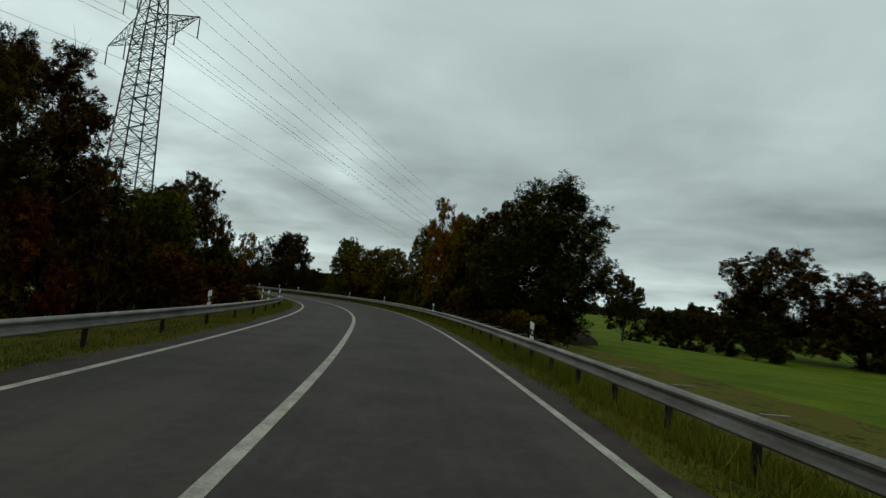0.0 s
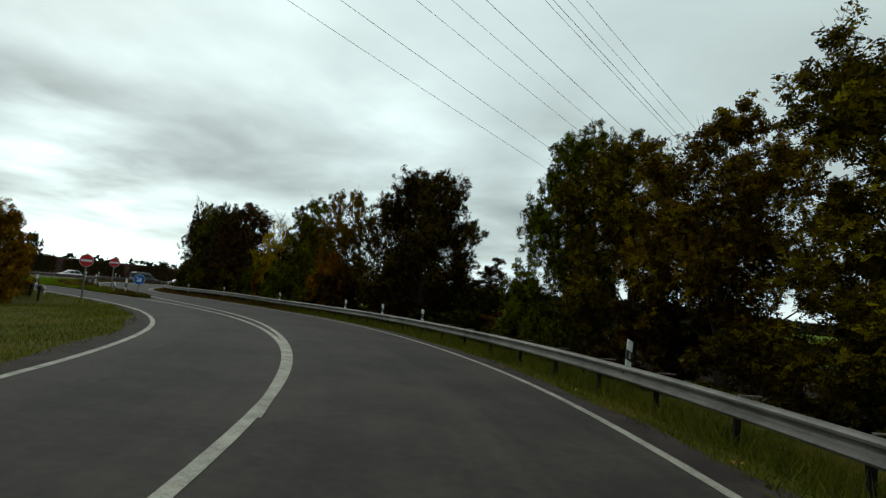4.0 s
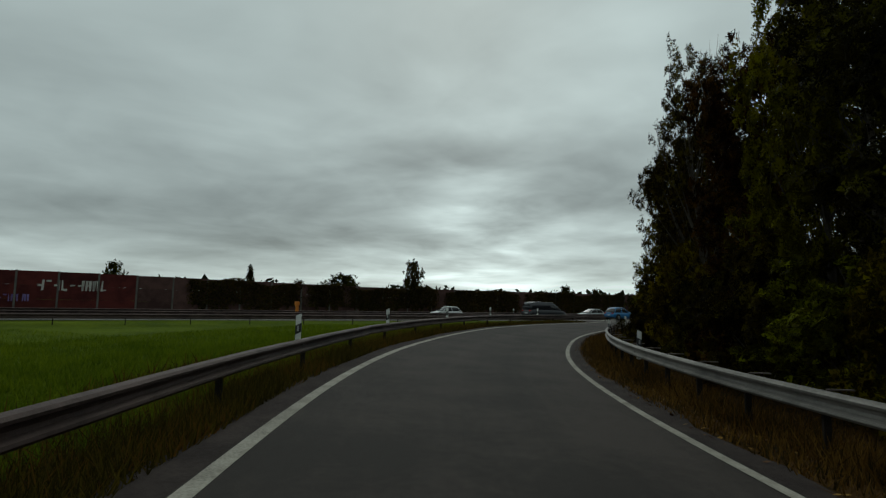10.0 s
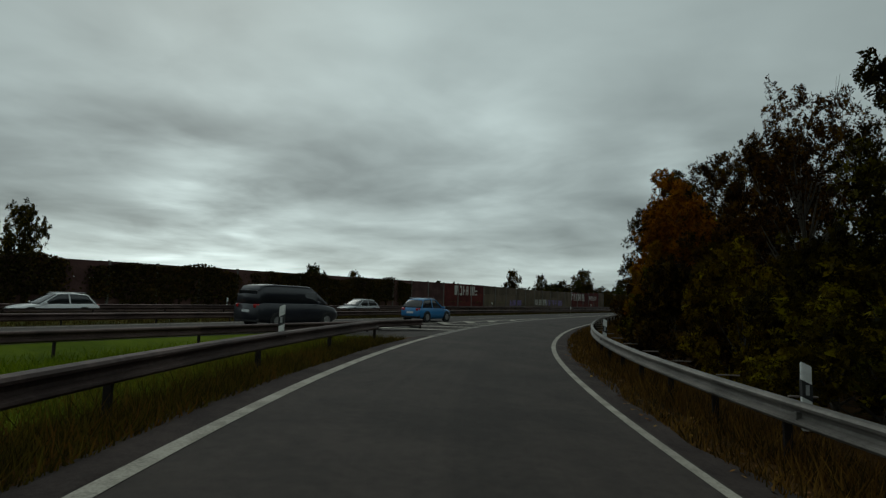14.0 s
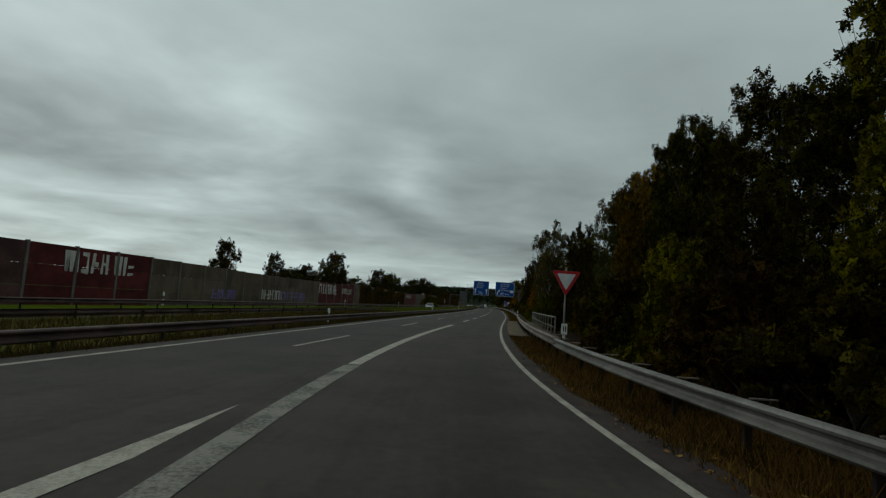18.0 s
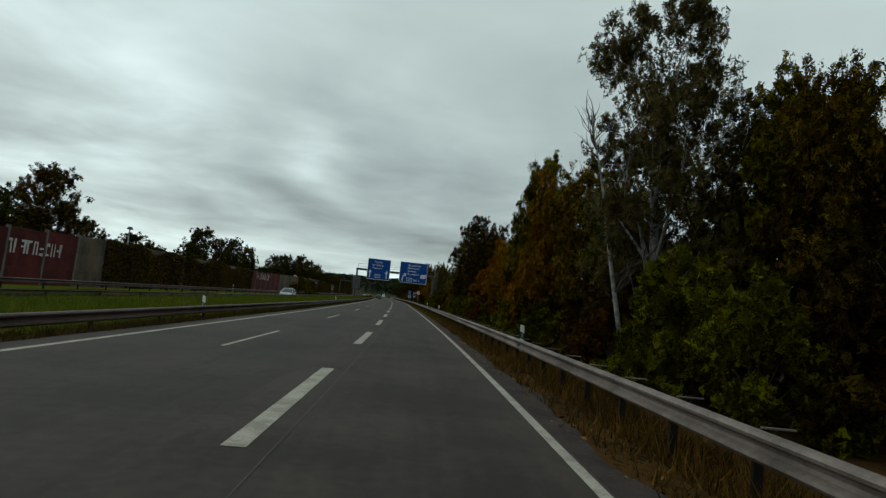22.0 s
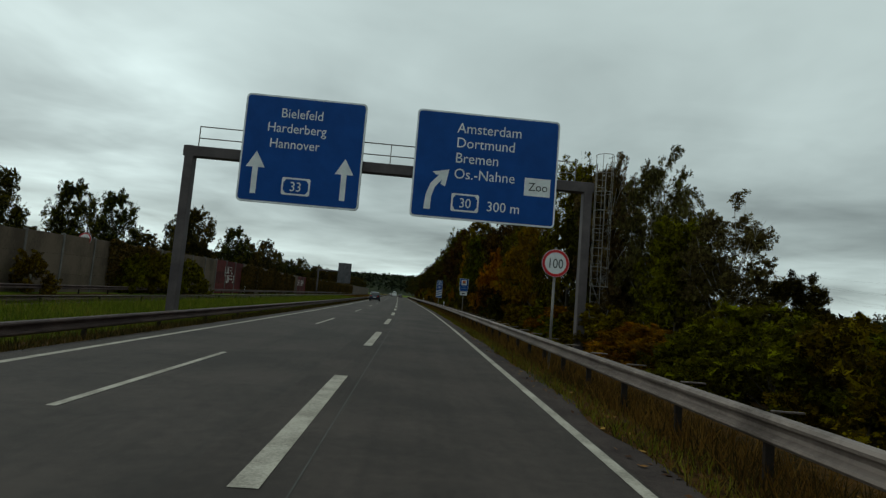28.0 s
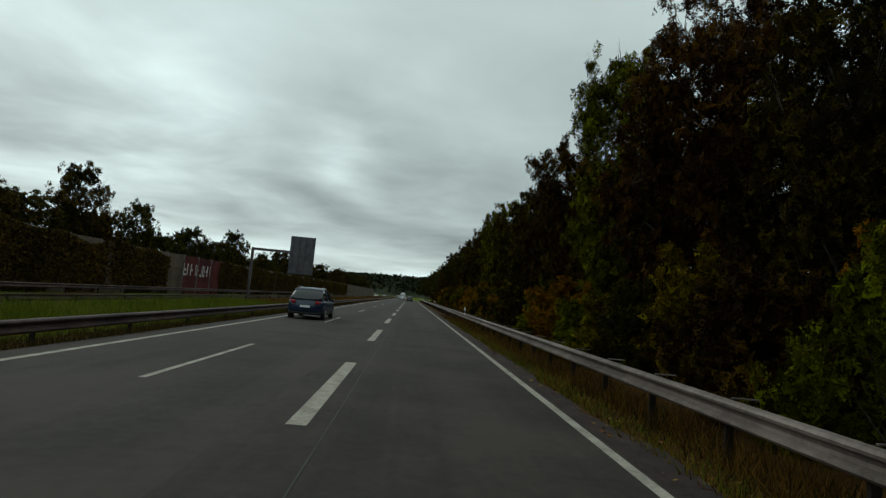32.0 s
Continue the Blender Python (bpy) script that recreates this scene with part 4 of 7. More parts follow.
def leaf_mesh(rng, lobes, count, size, droop=0.0, shell=0.55, clump=22, reach=0.34):
    """Twigs set with leaves round the lobes: centre, radii."""
    c = np.array([q[0] for q in lobes], float)
    r = np.array([q[1] for q in lobes], float)
    w = (r[:, 0] * r[:, 2]) ** 1.0
    k = max(8, count // clump)
    idx = rng.choice(len(lobes), k, p=w / w.sum())
    d = rng.normal(size=(k, 3))
    d /= np.linalg.norm(d, axis=1)[:, None]
    u = shell + (0.98 - shell) * rng.random(k) ** 0.7
    base = c[idx] + d * r[idx] * u[:, None]
    way = d + rng.normal(size=(k, 3)) * 0.55
    way[:, 2] += 0.45 - droop
    way /= np.linalg.norm(way, axis=1)[:, None]
    far = reach * r[idx].mean(axis=1) * (0.5 + rng.random(k))
    wh = rng.integers(0, k, count)
    t = rng.random(count) ** 0.8
    wide = (0.16 + 0.25 * (1 - t)) * far[wh] + 0.03
    p = base[wh] + way[wh] * (far[wh] * t)[:, None] + np.clip(rng.normal(size=(count, 3)), -1.5, 1.5) * wide[:, None]
    a = rng.normal(size=(count, 3))
    a[:, 2] -= droop
    a /= np.linalg.norm(a, axis=1)[:, None]
    b = np.cross(a, rng.normal(size=(count, 3)))
    b /= np.linalg.norm(b, axis=1)[:, None]
    ln = size * (0.65 + 0.6 * rng.random(count))[:, None]
    wd = ln * (0.75 + 0.25 * rng.random(count))[:, None]
    v = np.stack([p - a * ln * 0.5, p + b * wd * 0.5 + a * ln * 0.3, p + a * ln * 0.4 - b * wd * 0.45], 1).reshape(-1, 3)
    f = np.arange(count * 3).reshape(-1, 3)
    return v, f


def mesh_from(name, v, f, mat_):
    me = bpy.data.meshes.new(name)
    k, w = f.shape
    me.vertices.add(len(v))
    me.vertices.foreach_set("co", np.asarray(v, np.float32).ravel())
    me.loops.add(k * w)
    me.loops.foreach_set("vertex_index", np.asarray(f, np.int32).ravel())
    me.polygons.add(k)
    me.polygons.foreach_set("loop_start", np.arange(0, k * w, w, dtype=np.int32))
    me.update()
    me.validate()
    me.materials.append(mat_)
    return me


def make_tree(name, seed, label, leafmat, height=10.0, radius=3.5, crown0=0.16, lobes=30, leaves=7200, size=0.27, shape="round", bark=None, category="tree", droop=0.0, shell=0.5, inner=None):
    rng = np.random.default_rng(seed)
    rnd = random.Random(seed)
    root = thing(name, Matrix.Identity(4), label, category)
    vs, fs = [], []
    trunk_top = height * (0.62 if shape != "bush" else 0.3)
    r0 = 0.02 * height + 0.02
    pts = limb(vs, fs, rnd, Vector((0, 0, -0.3)), Vector((0, 0, 1)), trunk_top + 0.3, r0, 8, 0.06, 7)
    lob = []
    for i in range(lobes):
        u = (i + 0.5) / lobes
        z = height * (crown0 + (0.94 - crown0) * u)
        if shape == "round":
            prof = math.sin(math.pi * min(1, 0.16 + 0.80 * u)) ** 0.6
        elif shape == "column":
            prof = 0.75 * (1 - u) ** 0.45 + 0.12
        elif shape == "birch":
            prof = math.sin(math.pi * (0.22 + 0.70 * u)) ** 0.8
        else:
            prof = math.sqrt(max(0.05, 1 - u * u))
        ang = i * 2.399 + rnd.uniform(-0.5, 0.5)
        rr = radius * prof * rnd.uniform(0.45, 0.92)
        c = Vector((rr * math.cos(ang), rr * math.sin(ang), z * rnd.uniform(0.94, 1.04)))
        lr = radius * rnd.uniform(0.20, 0.36) * (0.75 + 0.25 * prof)
        lob.append(((c.x, c.y, c.z), (lr, lr, lr * rnd.uniform(0.75, 1.1))))
        start = pts[min(len(pts) - 1, 1 + int(u * (len(pts) - 2)))]
        d = c - start
        limb(vs, fs, rnd, start, d, d.length * 0.95, r0 * 0.38 * (1 - 0.5 * u), 4, 0.12, 3)
        if shape != "bush" and i % 3 == 1:
            for _ in range(3):
                limb(vs, fs, rnd, c, Vector((c.x * 0.25 + rnd.uniform(-0.4, 0.4), c.y * 0.25 + rnd.uniform(-0.4, 0.4), 1.0)), lr * rnd.uniform(1.0, 1.7), 0.018, 3, 0.18, 3)
    lob.append(((0, 0, height * 0.55), (radius * 0.5, radius * 0.5, height * 0.3)))
    data_object("trunk", vs, fs, bark or M_BARK, root, smooth=True)
    v, f = leaf_mesh(rng, lob, int(leaves * 1.6), size * 1.12, droop, shell)
    core = [(c, tuple(k * 0.62 for k in r)) for c, r in lob]
    inner = inner or (0.32 if shape != "bush" else 0.6)
    v2, f2 = leaf_mesh(rng, core, int(leaves * inner), size * (2.0 if shape != "bush" else 1.5), droop, 0.0, 4, 0.30)
    f = np.vstack([f, f2 + len(v)])
    v = np.vstack([v, v2])
    v[:, 2] = np.maximum(v[:, 2], 0.05)
    ob = new("crown", mesh_from("crown", v, f, leafmat))
    ob.parent = root
    return root


def bare_tree(name, seed, label, height=11.0, bark=None, boughs=26, thick=0.035):
    rnd = random.Random(seed)
    root = thing(name, Matrix.Identity(4), label, "tree")
    vs, fs = [], []
    pts = limb(vs, fs, rnd, Vector((0, 0, -0.3)), Vector((-0.21 if bark is None else 0.02, 0, 1)), height * 0.9, 0.10, 7, 0.05, 9)
    data_object("trunk", vs, fs, bark or M_BIRCHBARK, root, smooth=True)
    vs, fs = [], []
    for i in range(boughs):
        k = rnd.randrange(3, len(pts) - 1)
        ang = rnd.uniform(0, 6.28)
        d = Vector((math.cos(ang), math.sin(ang), rnd.uniform(0.6, 1.8)))
        q = limb(vs, fs, rnd, pts[k].lerp(pts[k + 1], rnd.random()), d, rnd.uniform(0.8, 2.4) * (1.25 - 0.8 * k / len(pts)), thick, 4, 0.3, 6)
        for _ in range(5):
            j = rnd.randrange(1, len(q) - 1)
            limb(vs, fs, rnd, q[j], d + Vector((rnd.uniform(-1, 1), rnd.uniform(-1, 1), rnd.uniform(0, 0.9))), rnd.uniform(0.3, 0.9), thick * 0.45, 3, 0.35, 4)
    data_object("crown", vs, fs, M_BARK, root)
    return root


PROTO = {}
BASE = {}


def proto(kind, ob, h, r):
    PROTO[kind] = [ob, False]
    BASE[kind] = (h, r)


def plant(kind, x, y, z, h, r, turn=None, label=""):
    ob, used = PROTO[kind]
    bh, br = BASE[kind]
    if turn is None:
        turn = (x * 37.1 + y * 91.7) % 6.28
    m = Matrix.Translation((x, y, z)) @ Matrix.Rotation(turn, 4, "Z") @ Matrix.Diagonal((r / br, r / br, h / bh, 1))
    if not used:
        ob.matrix_basis = m
        PROTO[kind][1] = True
        o = ob
    else:
        o = copy_thing(ob, m @ Matrix.Diagonal((1 / ob.scale[0], 1 / ob.scale[1], 1 / ob.scale[2], 1)))
    if label:
        o["label"] = label
    return o


def plants():
    T = make_tree
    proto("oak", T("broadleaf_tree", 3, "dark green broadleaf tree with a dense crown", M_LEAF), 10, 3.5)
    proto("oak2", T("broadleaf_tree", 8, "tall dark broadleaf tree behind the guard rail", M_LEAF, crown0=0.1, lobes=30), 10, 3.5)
    proto("ash", T("broadleaf_tree", 12, "mid green broadleaf tree with a loose crown", M_LEAF2, leaves=7000, lobes=24), 10, 3.5)
    proto("ash2", T("broadleaf_tree", 17, "green roadside tree with an uneven crown", M_LEAF2, leaves=7400, lobes=26, crown0=0.1), 10, 3.5)
    proto("autumn", T("autumn_tree", 21, "tree turning yellow and brown", M_LEAF3, leaves=6800, lobes=24, crown0=0.12), 10, 3.5)
    proto("sparse", T("broadleaf_tree", 19, "loose yellow green tree with sky showing through", M_LEAF8, leaves=4400, lobes=26, crown0=0.14), 10, 3.5)
    proto("lace", T("birch_tree", 33, "tall airy tree with fine leaves and sky showing through", M_LEAF5, leaves=4200, lobes=34, size=0.15, crown0=0.34, shape="birch", radius=2.6, inner=0.04), 10, 2.6)
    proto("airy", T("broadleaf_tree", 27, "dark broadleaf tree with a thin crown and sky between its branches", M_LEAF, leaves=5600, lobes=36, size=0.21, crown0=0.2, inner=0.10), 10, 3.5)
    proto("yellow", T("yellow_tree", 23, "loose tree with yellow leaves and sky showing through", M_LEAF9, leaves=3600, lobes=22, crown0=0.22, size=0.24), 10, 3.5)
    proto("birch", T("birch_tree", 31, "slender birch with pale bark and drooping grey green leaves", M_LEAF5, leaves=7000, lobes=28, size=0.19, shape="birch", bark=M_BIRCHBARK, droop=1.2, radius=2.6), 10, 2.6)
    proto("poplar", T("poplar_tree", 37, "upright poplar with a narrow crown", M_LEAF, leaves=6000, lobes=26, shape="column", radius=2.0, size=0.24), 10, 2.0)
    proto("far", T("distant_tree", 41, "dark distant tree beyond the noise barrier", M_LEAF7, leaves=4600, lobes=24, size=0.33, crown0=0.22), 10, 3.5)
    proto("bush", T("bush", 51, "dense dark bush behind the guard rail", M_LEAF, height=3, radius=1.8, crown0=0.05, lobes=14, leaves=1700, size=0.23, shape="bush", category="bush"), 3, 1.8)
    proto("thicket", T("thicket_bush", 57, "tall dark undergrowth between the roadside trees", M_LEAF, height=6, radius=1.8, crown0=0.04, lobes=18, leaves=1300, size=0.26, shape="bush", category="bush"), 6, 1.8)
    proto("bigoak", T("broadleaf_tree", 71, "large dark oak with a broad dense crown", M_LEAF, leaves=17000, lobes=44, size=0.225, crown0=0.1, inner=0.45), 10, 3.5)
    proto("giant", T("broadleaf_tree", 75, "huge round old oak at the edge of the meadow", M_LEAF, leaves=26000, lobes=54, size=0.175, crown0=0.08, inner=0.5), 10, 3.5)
    proto("bush2", T("green_bush", 52, "green bush at the edge of the verge", M_LEAF2, height=3, radius=1.8, crown0=0.05, lobes=14, leaves=1700, size=0.22, shape="bush", category="bush"), 3, 1.8)
    proto("bush3", T("autumn_bush", 53, "bush with yellow and orange autumn leaves", M_LEAF3, height=3, radius=1.8, crown0=0.05, lobes=14, leaves=1700, size=0.21, shape="bush", category="bush"), 3, 1.8)
    proto("bush5", T("orange_bush", 55, "bush with bright orange autumn leaves", M_LEAF6, height=3, radius=1.8, crown0=0.05, lobes=14, leaves=2000, size=0.19, shape="bush", category="bush"), 3, 1.8)
    proto("bush4", T("rust_bush", 54, "rust brown bush beside the road", M_LEAF4, height=3, radius=1.8, crown0=0.05, lobes=14, leaves=1700, size=0.22, shape="bush", category="bush"), 3, 1.8)


plants()
G = -0.38


def row(al, items):
    for kind, s, lat, h, r in items:
        q = al.p(s, lat)
        plant(kind, q.x, q.y, G, h * 1.03, r)


plant("giant", 8.8, 36.3, -0.8, 10.9, 4.5)
plant("oak", 21.5, 54.0, -0.8, 6.8, 2.2)
for x, y in ((35, 74), (40.5, 73), (46, 70)):
    plant("bush", x, y, -2.8, 6.0, 4.6, label="dark hedge at the far edge of the meadow")
# behind the rail of the first bend
row(SLIP, [("oak", 44.5, 11, 10.8, 3.0), ("ash2", 49, 10.5, 10.4, 3.2), ("autumn", 52.5, 9.5, 11.2, 3.0), ("ash", 57.5, 9.2, 10.0, 2.6), ("ash2", 66, 9.5, 7.8, 3.4), ("ash", 71, 9.5, 7.8, 3.0),
           ("ash2", 74.5, 9.6, 8.4, 2.6), ("ash2", 77.5, 9.5, 9.6, 2.6), ("bigoak", 90.0, 9.7, 10.2, 3.6), ("airy", 95.5, 10.5, 9.4, 2.6)])
row(SLIP, [("sparse", 98.5, 9.0, 10.2, 2.6), ("sparse", 103.5, 9, 9.9, 2.8), ("oak", 106.5, 10.5, 8.6, 2.6), ("oak2", 115.5, 9, 9.9, 3.6), ("airy", 120.5, 9.4, 9.6, 2.9), ("oak", 126, 9.5, 10.7, 3.1),
           ("sparse", 130, 8.8, 11.2, 2.3), ("oak", 134, 9.6, 11.0, 2.8), ("airy", 139.5, 8.4, 12.0, 2.5), ("oak", 144.5, 9, 10.8, 2.6), ("sparse", 148.5, 9.2, 9.4, 2.2)])
row(SLIP, [("ash2", 154, 8.0, 8.0, 2.4), ("oak", 159.8, 8.8, 8.2, 2.3), ("airy", 166.5, 9.0, 7.8, 2.3), ("oak", 172, 9.8, 8.2, 2.6), ("autumn", 177, 7.8, 7.3, 2.4), ("oak2", 182, 8.2, 8.8, 2.6),
           ("ash2", 187.5, 9.2, 8.6, 2.6), ("bush4", 192.6, 8.3, 6.4, 1.9), ("lace", 195.8, 8.7, 11.2, 2.5), ("ash", 201.0, 8.6, 9.6, 2.5), ("oak2", 203, 9, 9.5, 2.6)])
# round the bridge
row(SLIP, [("oak", 208, 9, 8.8, 2.4), ("oak2", 213, 9, 9.3, 2.5), ("sparse", 218.5, 8.8, 9.2, 2.2), ("oak", 221.5, 9.6, 9.8, 2.2), ("oak", 215.8, 9.4, 10.2, 1.9), ("birch", 230.2, 10.2, 11.4, 2.3), ("birch", 228.4, 9.8, 10.4, 2.3), ("oak", 238, 15.5, 9.4, 3.0),
           ("poplar", 242, 14.4, 8.9, 1.6), ("poplar", 246, 15.5, 8.6, 1.7), ("poplar", 250, 14.6, 9.6, 1.6), ("poplar", 254.5, 14.4, 11.5, 1.9), ("oak2", 253.5, 10.2, 9.8, 2.2), ("oak", 257.8, 10.4, 12.0, 2.4), ("oak2", 257, 16, 9.6, 3.0), ("oak", 264, 13.5, 10.2, 2.8)])
row(SLIP, [("oak2", 270.5, 12.2, 10.4, 2.6), ("birch", 269.5, 7.8, 13.8, 2.9), ("ash", 267.5, 11, 10.2, 2.3), ("ash2", 264.8, 10.6, 9.2, 2.0), ("ash2", 279.5, 10, 8.4, 2.4), ("ash2", 283.5, 9.5, 10.5, 2.4),
           ("autumn", 287.5, 8.2, 9.7, 2.0), ("ash", 290.5, 8.2, 12.2, 2.5), ("oak", 295, 9.4, 10.6, 2.5), ("yellow", 297.2, 9.4, 7.6, 1.6)])
row(SLIP, [("autumn", 304.5, 9.2, 8.0, 2.6), ("ash2", 308, 10.8, 6.4, 2.2), ("autumn", 311, 8.8, 6.8, 2.1), ("oak", 315.5, 9.0, 10.6, 2.6), ("oak2", 321.5, 7.9, 12.2, 2.8), ("ash2", 327, 9.8, 10.4, 2.6), ("sparse", 331, 8.8, 7.8, 2.1),
           ("birch", 336, 8.7, 12.0, 2.5), ("autumn", 345, 9.4, 7.4, 2.6), ("ash2", 352, 10, 8.0, 2.6)])
# past the gantry
row(SLIP, [("birch", 378.0, 11.4, 6.5, 1.9), ("birch", 382.5, 10.9, 9.6, 2.0), ("ash2", 379.8, 10.4, 6.2, 1.9), ("birch", 386, 10, 10.2, 2.0), ("oak2", 387.5, 10.2, 9.6, 2.4), ("ash2", 391, 9.4, 11.3, 2.3), ("sparse", 394.5, 8.5, 8.6, 1.8), ("autumn", 399, 9, 7.8, 2.4), ("ash", 404, 9.4, 8.8, 2.4),
           ("oak", 409.5, 9.4, 10.4, 2.9), ("ash", 414.5, 9.6, 9.6, 2.6), ("oak2", 420, 9.4, 10.3, 2.6), ("ash2", 421.0, 8.2, 9.8, 2.3), ("oak", 425, 9.8, 10.6, 2.6), ("ash", 429.5, 9.2, 13.2, 2.8), ("autumn", 434, 8.8, 10.2, 2.3), ("oak", 438, 9.6, 11.4, 2.8),
           ("oak2", 443, 9.4, 13.4, 3.4)])
row(SLIP, [("ash2", 450, 9.2, 14.3, 3.1), ("oak", 458, 9.0, 12.4, 3.0), ("oak2", 466, 9.6, 11.4, 3.0), ("oak", 474, 9.4, 12.2, 3.0), ("ash", 482, 9.4, 12.8, 3.0), ("oak2", 491, 9.4, 12.2, 3.2),
           ("oak", 501, 9.6, 12.0, 3.2), ("oak2", 512, 9.4, 11.8, 3.2), ("oak", 524, 9.6, 11.8, 3.4), ("oak2", 538, 9.6, 12.0, 3.6), ("oak", 553, 9.6, 12.4, 3.8)])
row(SLIP, [("oak2", 428, 13.0, 9.4, 3.2), ("oak", 434, 13.4, 9.8, 3.2), ("oak2", 440, 13.0, 10.6, 3.2), ("oak", 446, 13.4, 11.2, 3.2), ("oak2", 452, 13.2, 11.2, 3.2), ("oak", 459, 13.2, 11.6, 3.2), ("oak2", 466, 13.4, 11.0, 3.2), ("oak2", 398, 13.5, 8.4, 3.0), ("oak2", 240, 18.5, 8.6, 3.2), ("oak", 248, 18.5, 9.0, 3.2), ("oak2", 255, 18, 9.6, 3.2)])
row(SLIP, [("far", 570, 10, 12, 4), ("far", 590, 10, 12, 4.2), ("far", 612, 10, 12, 4.4), ("far", 636, 10, 12.5, 4.6), ("far", 662, 10, 12, 5), ("far", 692, 10, 13, 5.4), ("far", 730, 10, 13, 6), ("far", 775, 10, 14, 7)])
row(SLIP, [("bush5", 405.6, 7.4, 6.0, 1.8), ("bush5", 403.2, 7.0, 3.4, 1.5), ("bush2", 383, 12.5, 4.6, 2.4), ("bush3", 388, 13.0, 5.0, 2.4), ("bush", 379, 14.5, 4.0, 2.4), ("bush2", 393, 12.5, 5.4, 2.4), ("bush3", 407, 7.0, 4.2, 1.9), ("bush2", 366, 8.4, 2.4, 1.7), ("bush3", 285, 7.0, 4.6, 1.9), ("bush5", 291, 7.6, 6.0, 1.5), ("bush3", 176, 6.8, 4.6, 1.8), ("bush3", 98, 7.6, 4.8, 1.8), ("yellow", 108.2, 8.0, 7.7, 1.7), ("bush5", 109.4, 7.8, 4.6, 1.1)])
# inner side of the first bend
row(SLIP, [("oak", 22, -14.5, 10.6, 3.4), ("oak2", 15, -14, 10.5, 3.6), ("oak", 33, -17, 8.0, 3.0), ("ash2", 41, -15, 7.8, 3.0), ("oak2", 66, -14.2, 12.4, 3.4),
           ("oak", 60, -17, 10.0, 3.2), ("oak", 52, -17, 9.0, 3.4), ("bush4", 34, -10.4, 2.9, 2.4), ("bush4", 42, -10.0, 2.6, 2.2), ("bush4", 27, -10.0, 2.8, 2.2)])
row(FORK, [("bush3", 34, -7.2, 4.6, 2.2), ("bush", 38, -8.4, 5.2, 2.4), ("bush4", 29, -8.0, 4.0, 2.2), ("bush", 25, -9.0, 4.6, 2.2), ("bush2", 44, -8.8, 3.6, 2.0)])
for k, x, y, h, r in (("bush3", -41, 78, 5.2, 2.4), ("bush4", -45, 79, 4.6, 2.4), ("bush3", -37, 75, 5.0, 2.4)):
    plant(k, x, y, G, h, r)
plant("poplar", -264, 141, -0.4, 16.5, 2.1)


def hedge(al, s0, s1, lat, kinds, step, hmin, hmax, seed):
    rnd = random.Random(seed)
    s = s0
    while s < s1:
        la = lat(s) if callable(lat) else lat
        q = al.p(s, la + rnd.uniform(-0.5, 0.7))
        h = rnd.uniform(hmin, hmax)
        plant(rnd.choice(kinds), q.x, q.y, G, h, rnd.uniform(1.5, 2.1), rnd.uniform(0, 6.28))
        s += step * rnd.uniform(0.8, 1.2)


hedge(SLIP, 25, 36, lambda s: EDGE_R(s) + 5.0, ("bush2", "bush"), 3.4, 1.2, 2.0, 31)
hedge(SLIP, 36, 80, lambda s: EDGE_R(s) + 4.6, ("bush", "bush", "bush2"), 3.0, 2.0, 3.4, 1)
hedge(SLIP, 38, 52, lambda s: EDGE_R(s) + 6.8, ("thicket",), 2.2, 4.2, 5.8, 29)
hedge(SLIP, 81, 97, lambda s: EDGE_R(s) + 4.6, ("bush4", "bush"), 3.0, 1.2, 1.8, 2)
hedge(SLIP, 97, 216, lambda s: EDGE_R(s) + 4.4, ("bush", "bush", "bush", "bush2"), 2.6, 2.4, 4.4, 3)
hedge(SLIP, 292, 301, lambda s: EDGE_R(s) + 5.0, ("bush2", "bush"), 2.6, 1.7, 2.3, 32)
hedge(SLIP, 293, 304, lambda s: EDGE_R(s) + 6.4, ("bush2", "bush"), 1.8, 2.4, 3.1, 37)
hedge(SLIP, 262, 292, lambda s: EDGE_R(s) + 4.6, ("bush", "bush2", "bush2", "bush4"), 2.8, 2.2, 4.0, 33)
hedge(SLIP, 301, 360, lambda s: EDGE_R(s) + 4.6, ("bush", "bush2", "bush2", "bush4"), 2.8, 2.2, 4.0, 4)
hedge(SLIP, 360, 400, lambda s: EDGE_R(s) + 5.6, ("bush2", "bush2", "bush3", "bush2"), 2.4, 1.6, 2.5, 5)
hedge(SLIP, 360, 400, lambda s: EDGE_R(s) + 9.5, ("bush2", "bush4", "bush"), 3.0, 1.8, 2.8, 6)
hedge(SLIP, 400, 560, lambda s: EDGE_R(s) + 4.6, ("bush", "bush", "bush3", "bush2"), 2.8, 2.4, 4.4, 7)
hedge(SLIP, 36, 80, lambda s: EDGE_R(s) + 8.5, ("thicket",), 4.0, 3.2, 4.6, 21)
hedge(SLIP, 98, 224, lambda s: EDGE_R(s) + 8.6, ("thicket",), 4.0, 3.4, 5.2, 22)
hedge(SLIP, 224, 262, lambda s: EDGE_R(s) + 7.5, ("bush", "bush2"), 2.6, 3.0, 5.0, 23)
hedge(SLIP, 224, 262, lambda s: EDGE_R(s) + 12.0, ("thicket",), 3.0, 5.0, 7.0, 24)
hedge(SLIP, 262, 289, lambda s: EDGE_R(s) + 9.0, ("thicket",), 4.0, 4.0, 6.0, 34)
hedge(SLIP, 430, 490, lambda s: EDGE_R(s) + 6.6, ("thicket",), 2.4, 5.0, 8.0, 35)
hedge(SLIP, 256, 290, lambda s: EDGE_R(s) + 8.0, ("thicket",), 2.4, 5.0, 7.6, 36)
hedge(SLIP, 303, 360, lambda s: EDGE_R(s) + 9.0, ("thicket",), 3.4, 4.0, 6.0, 25)
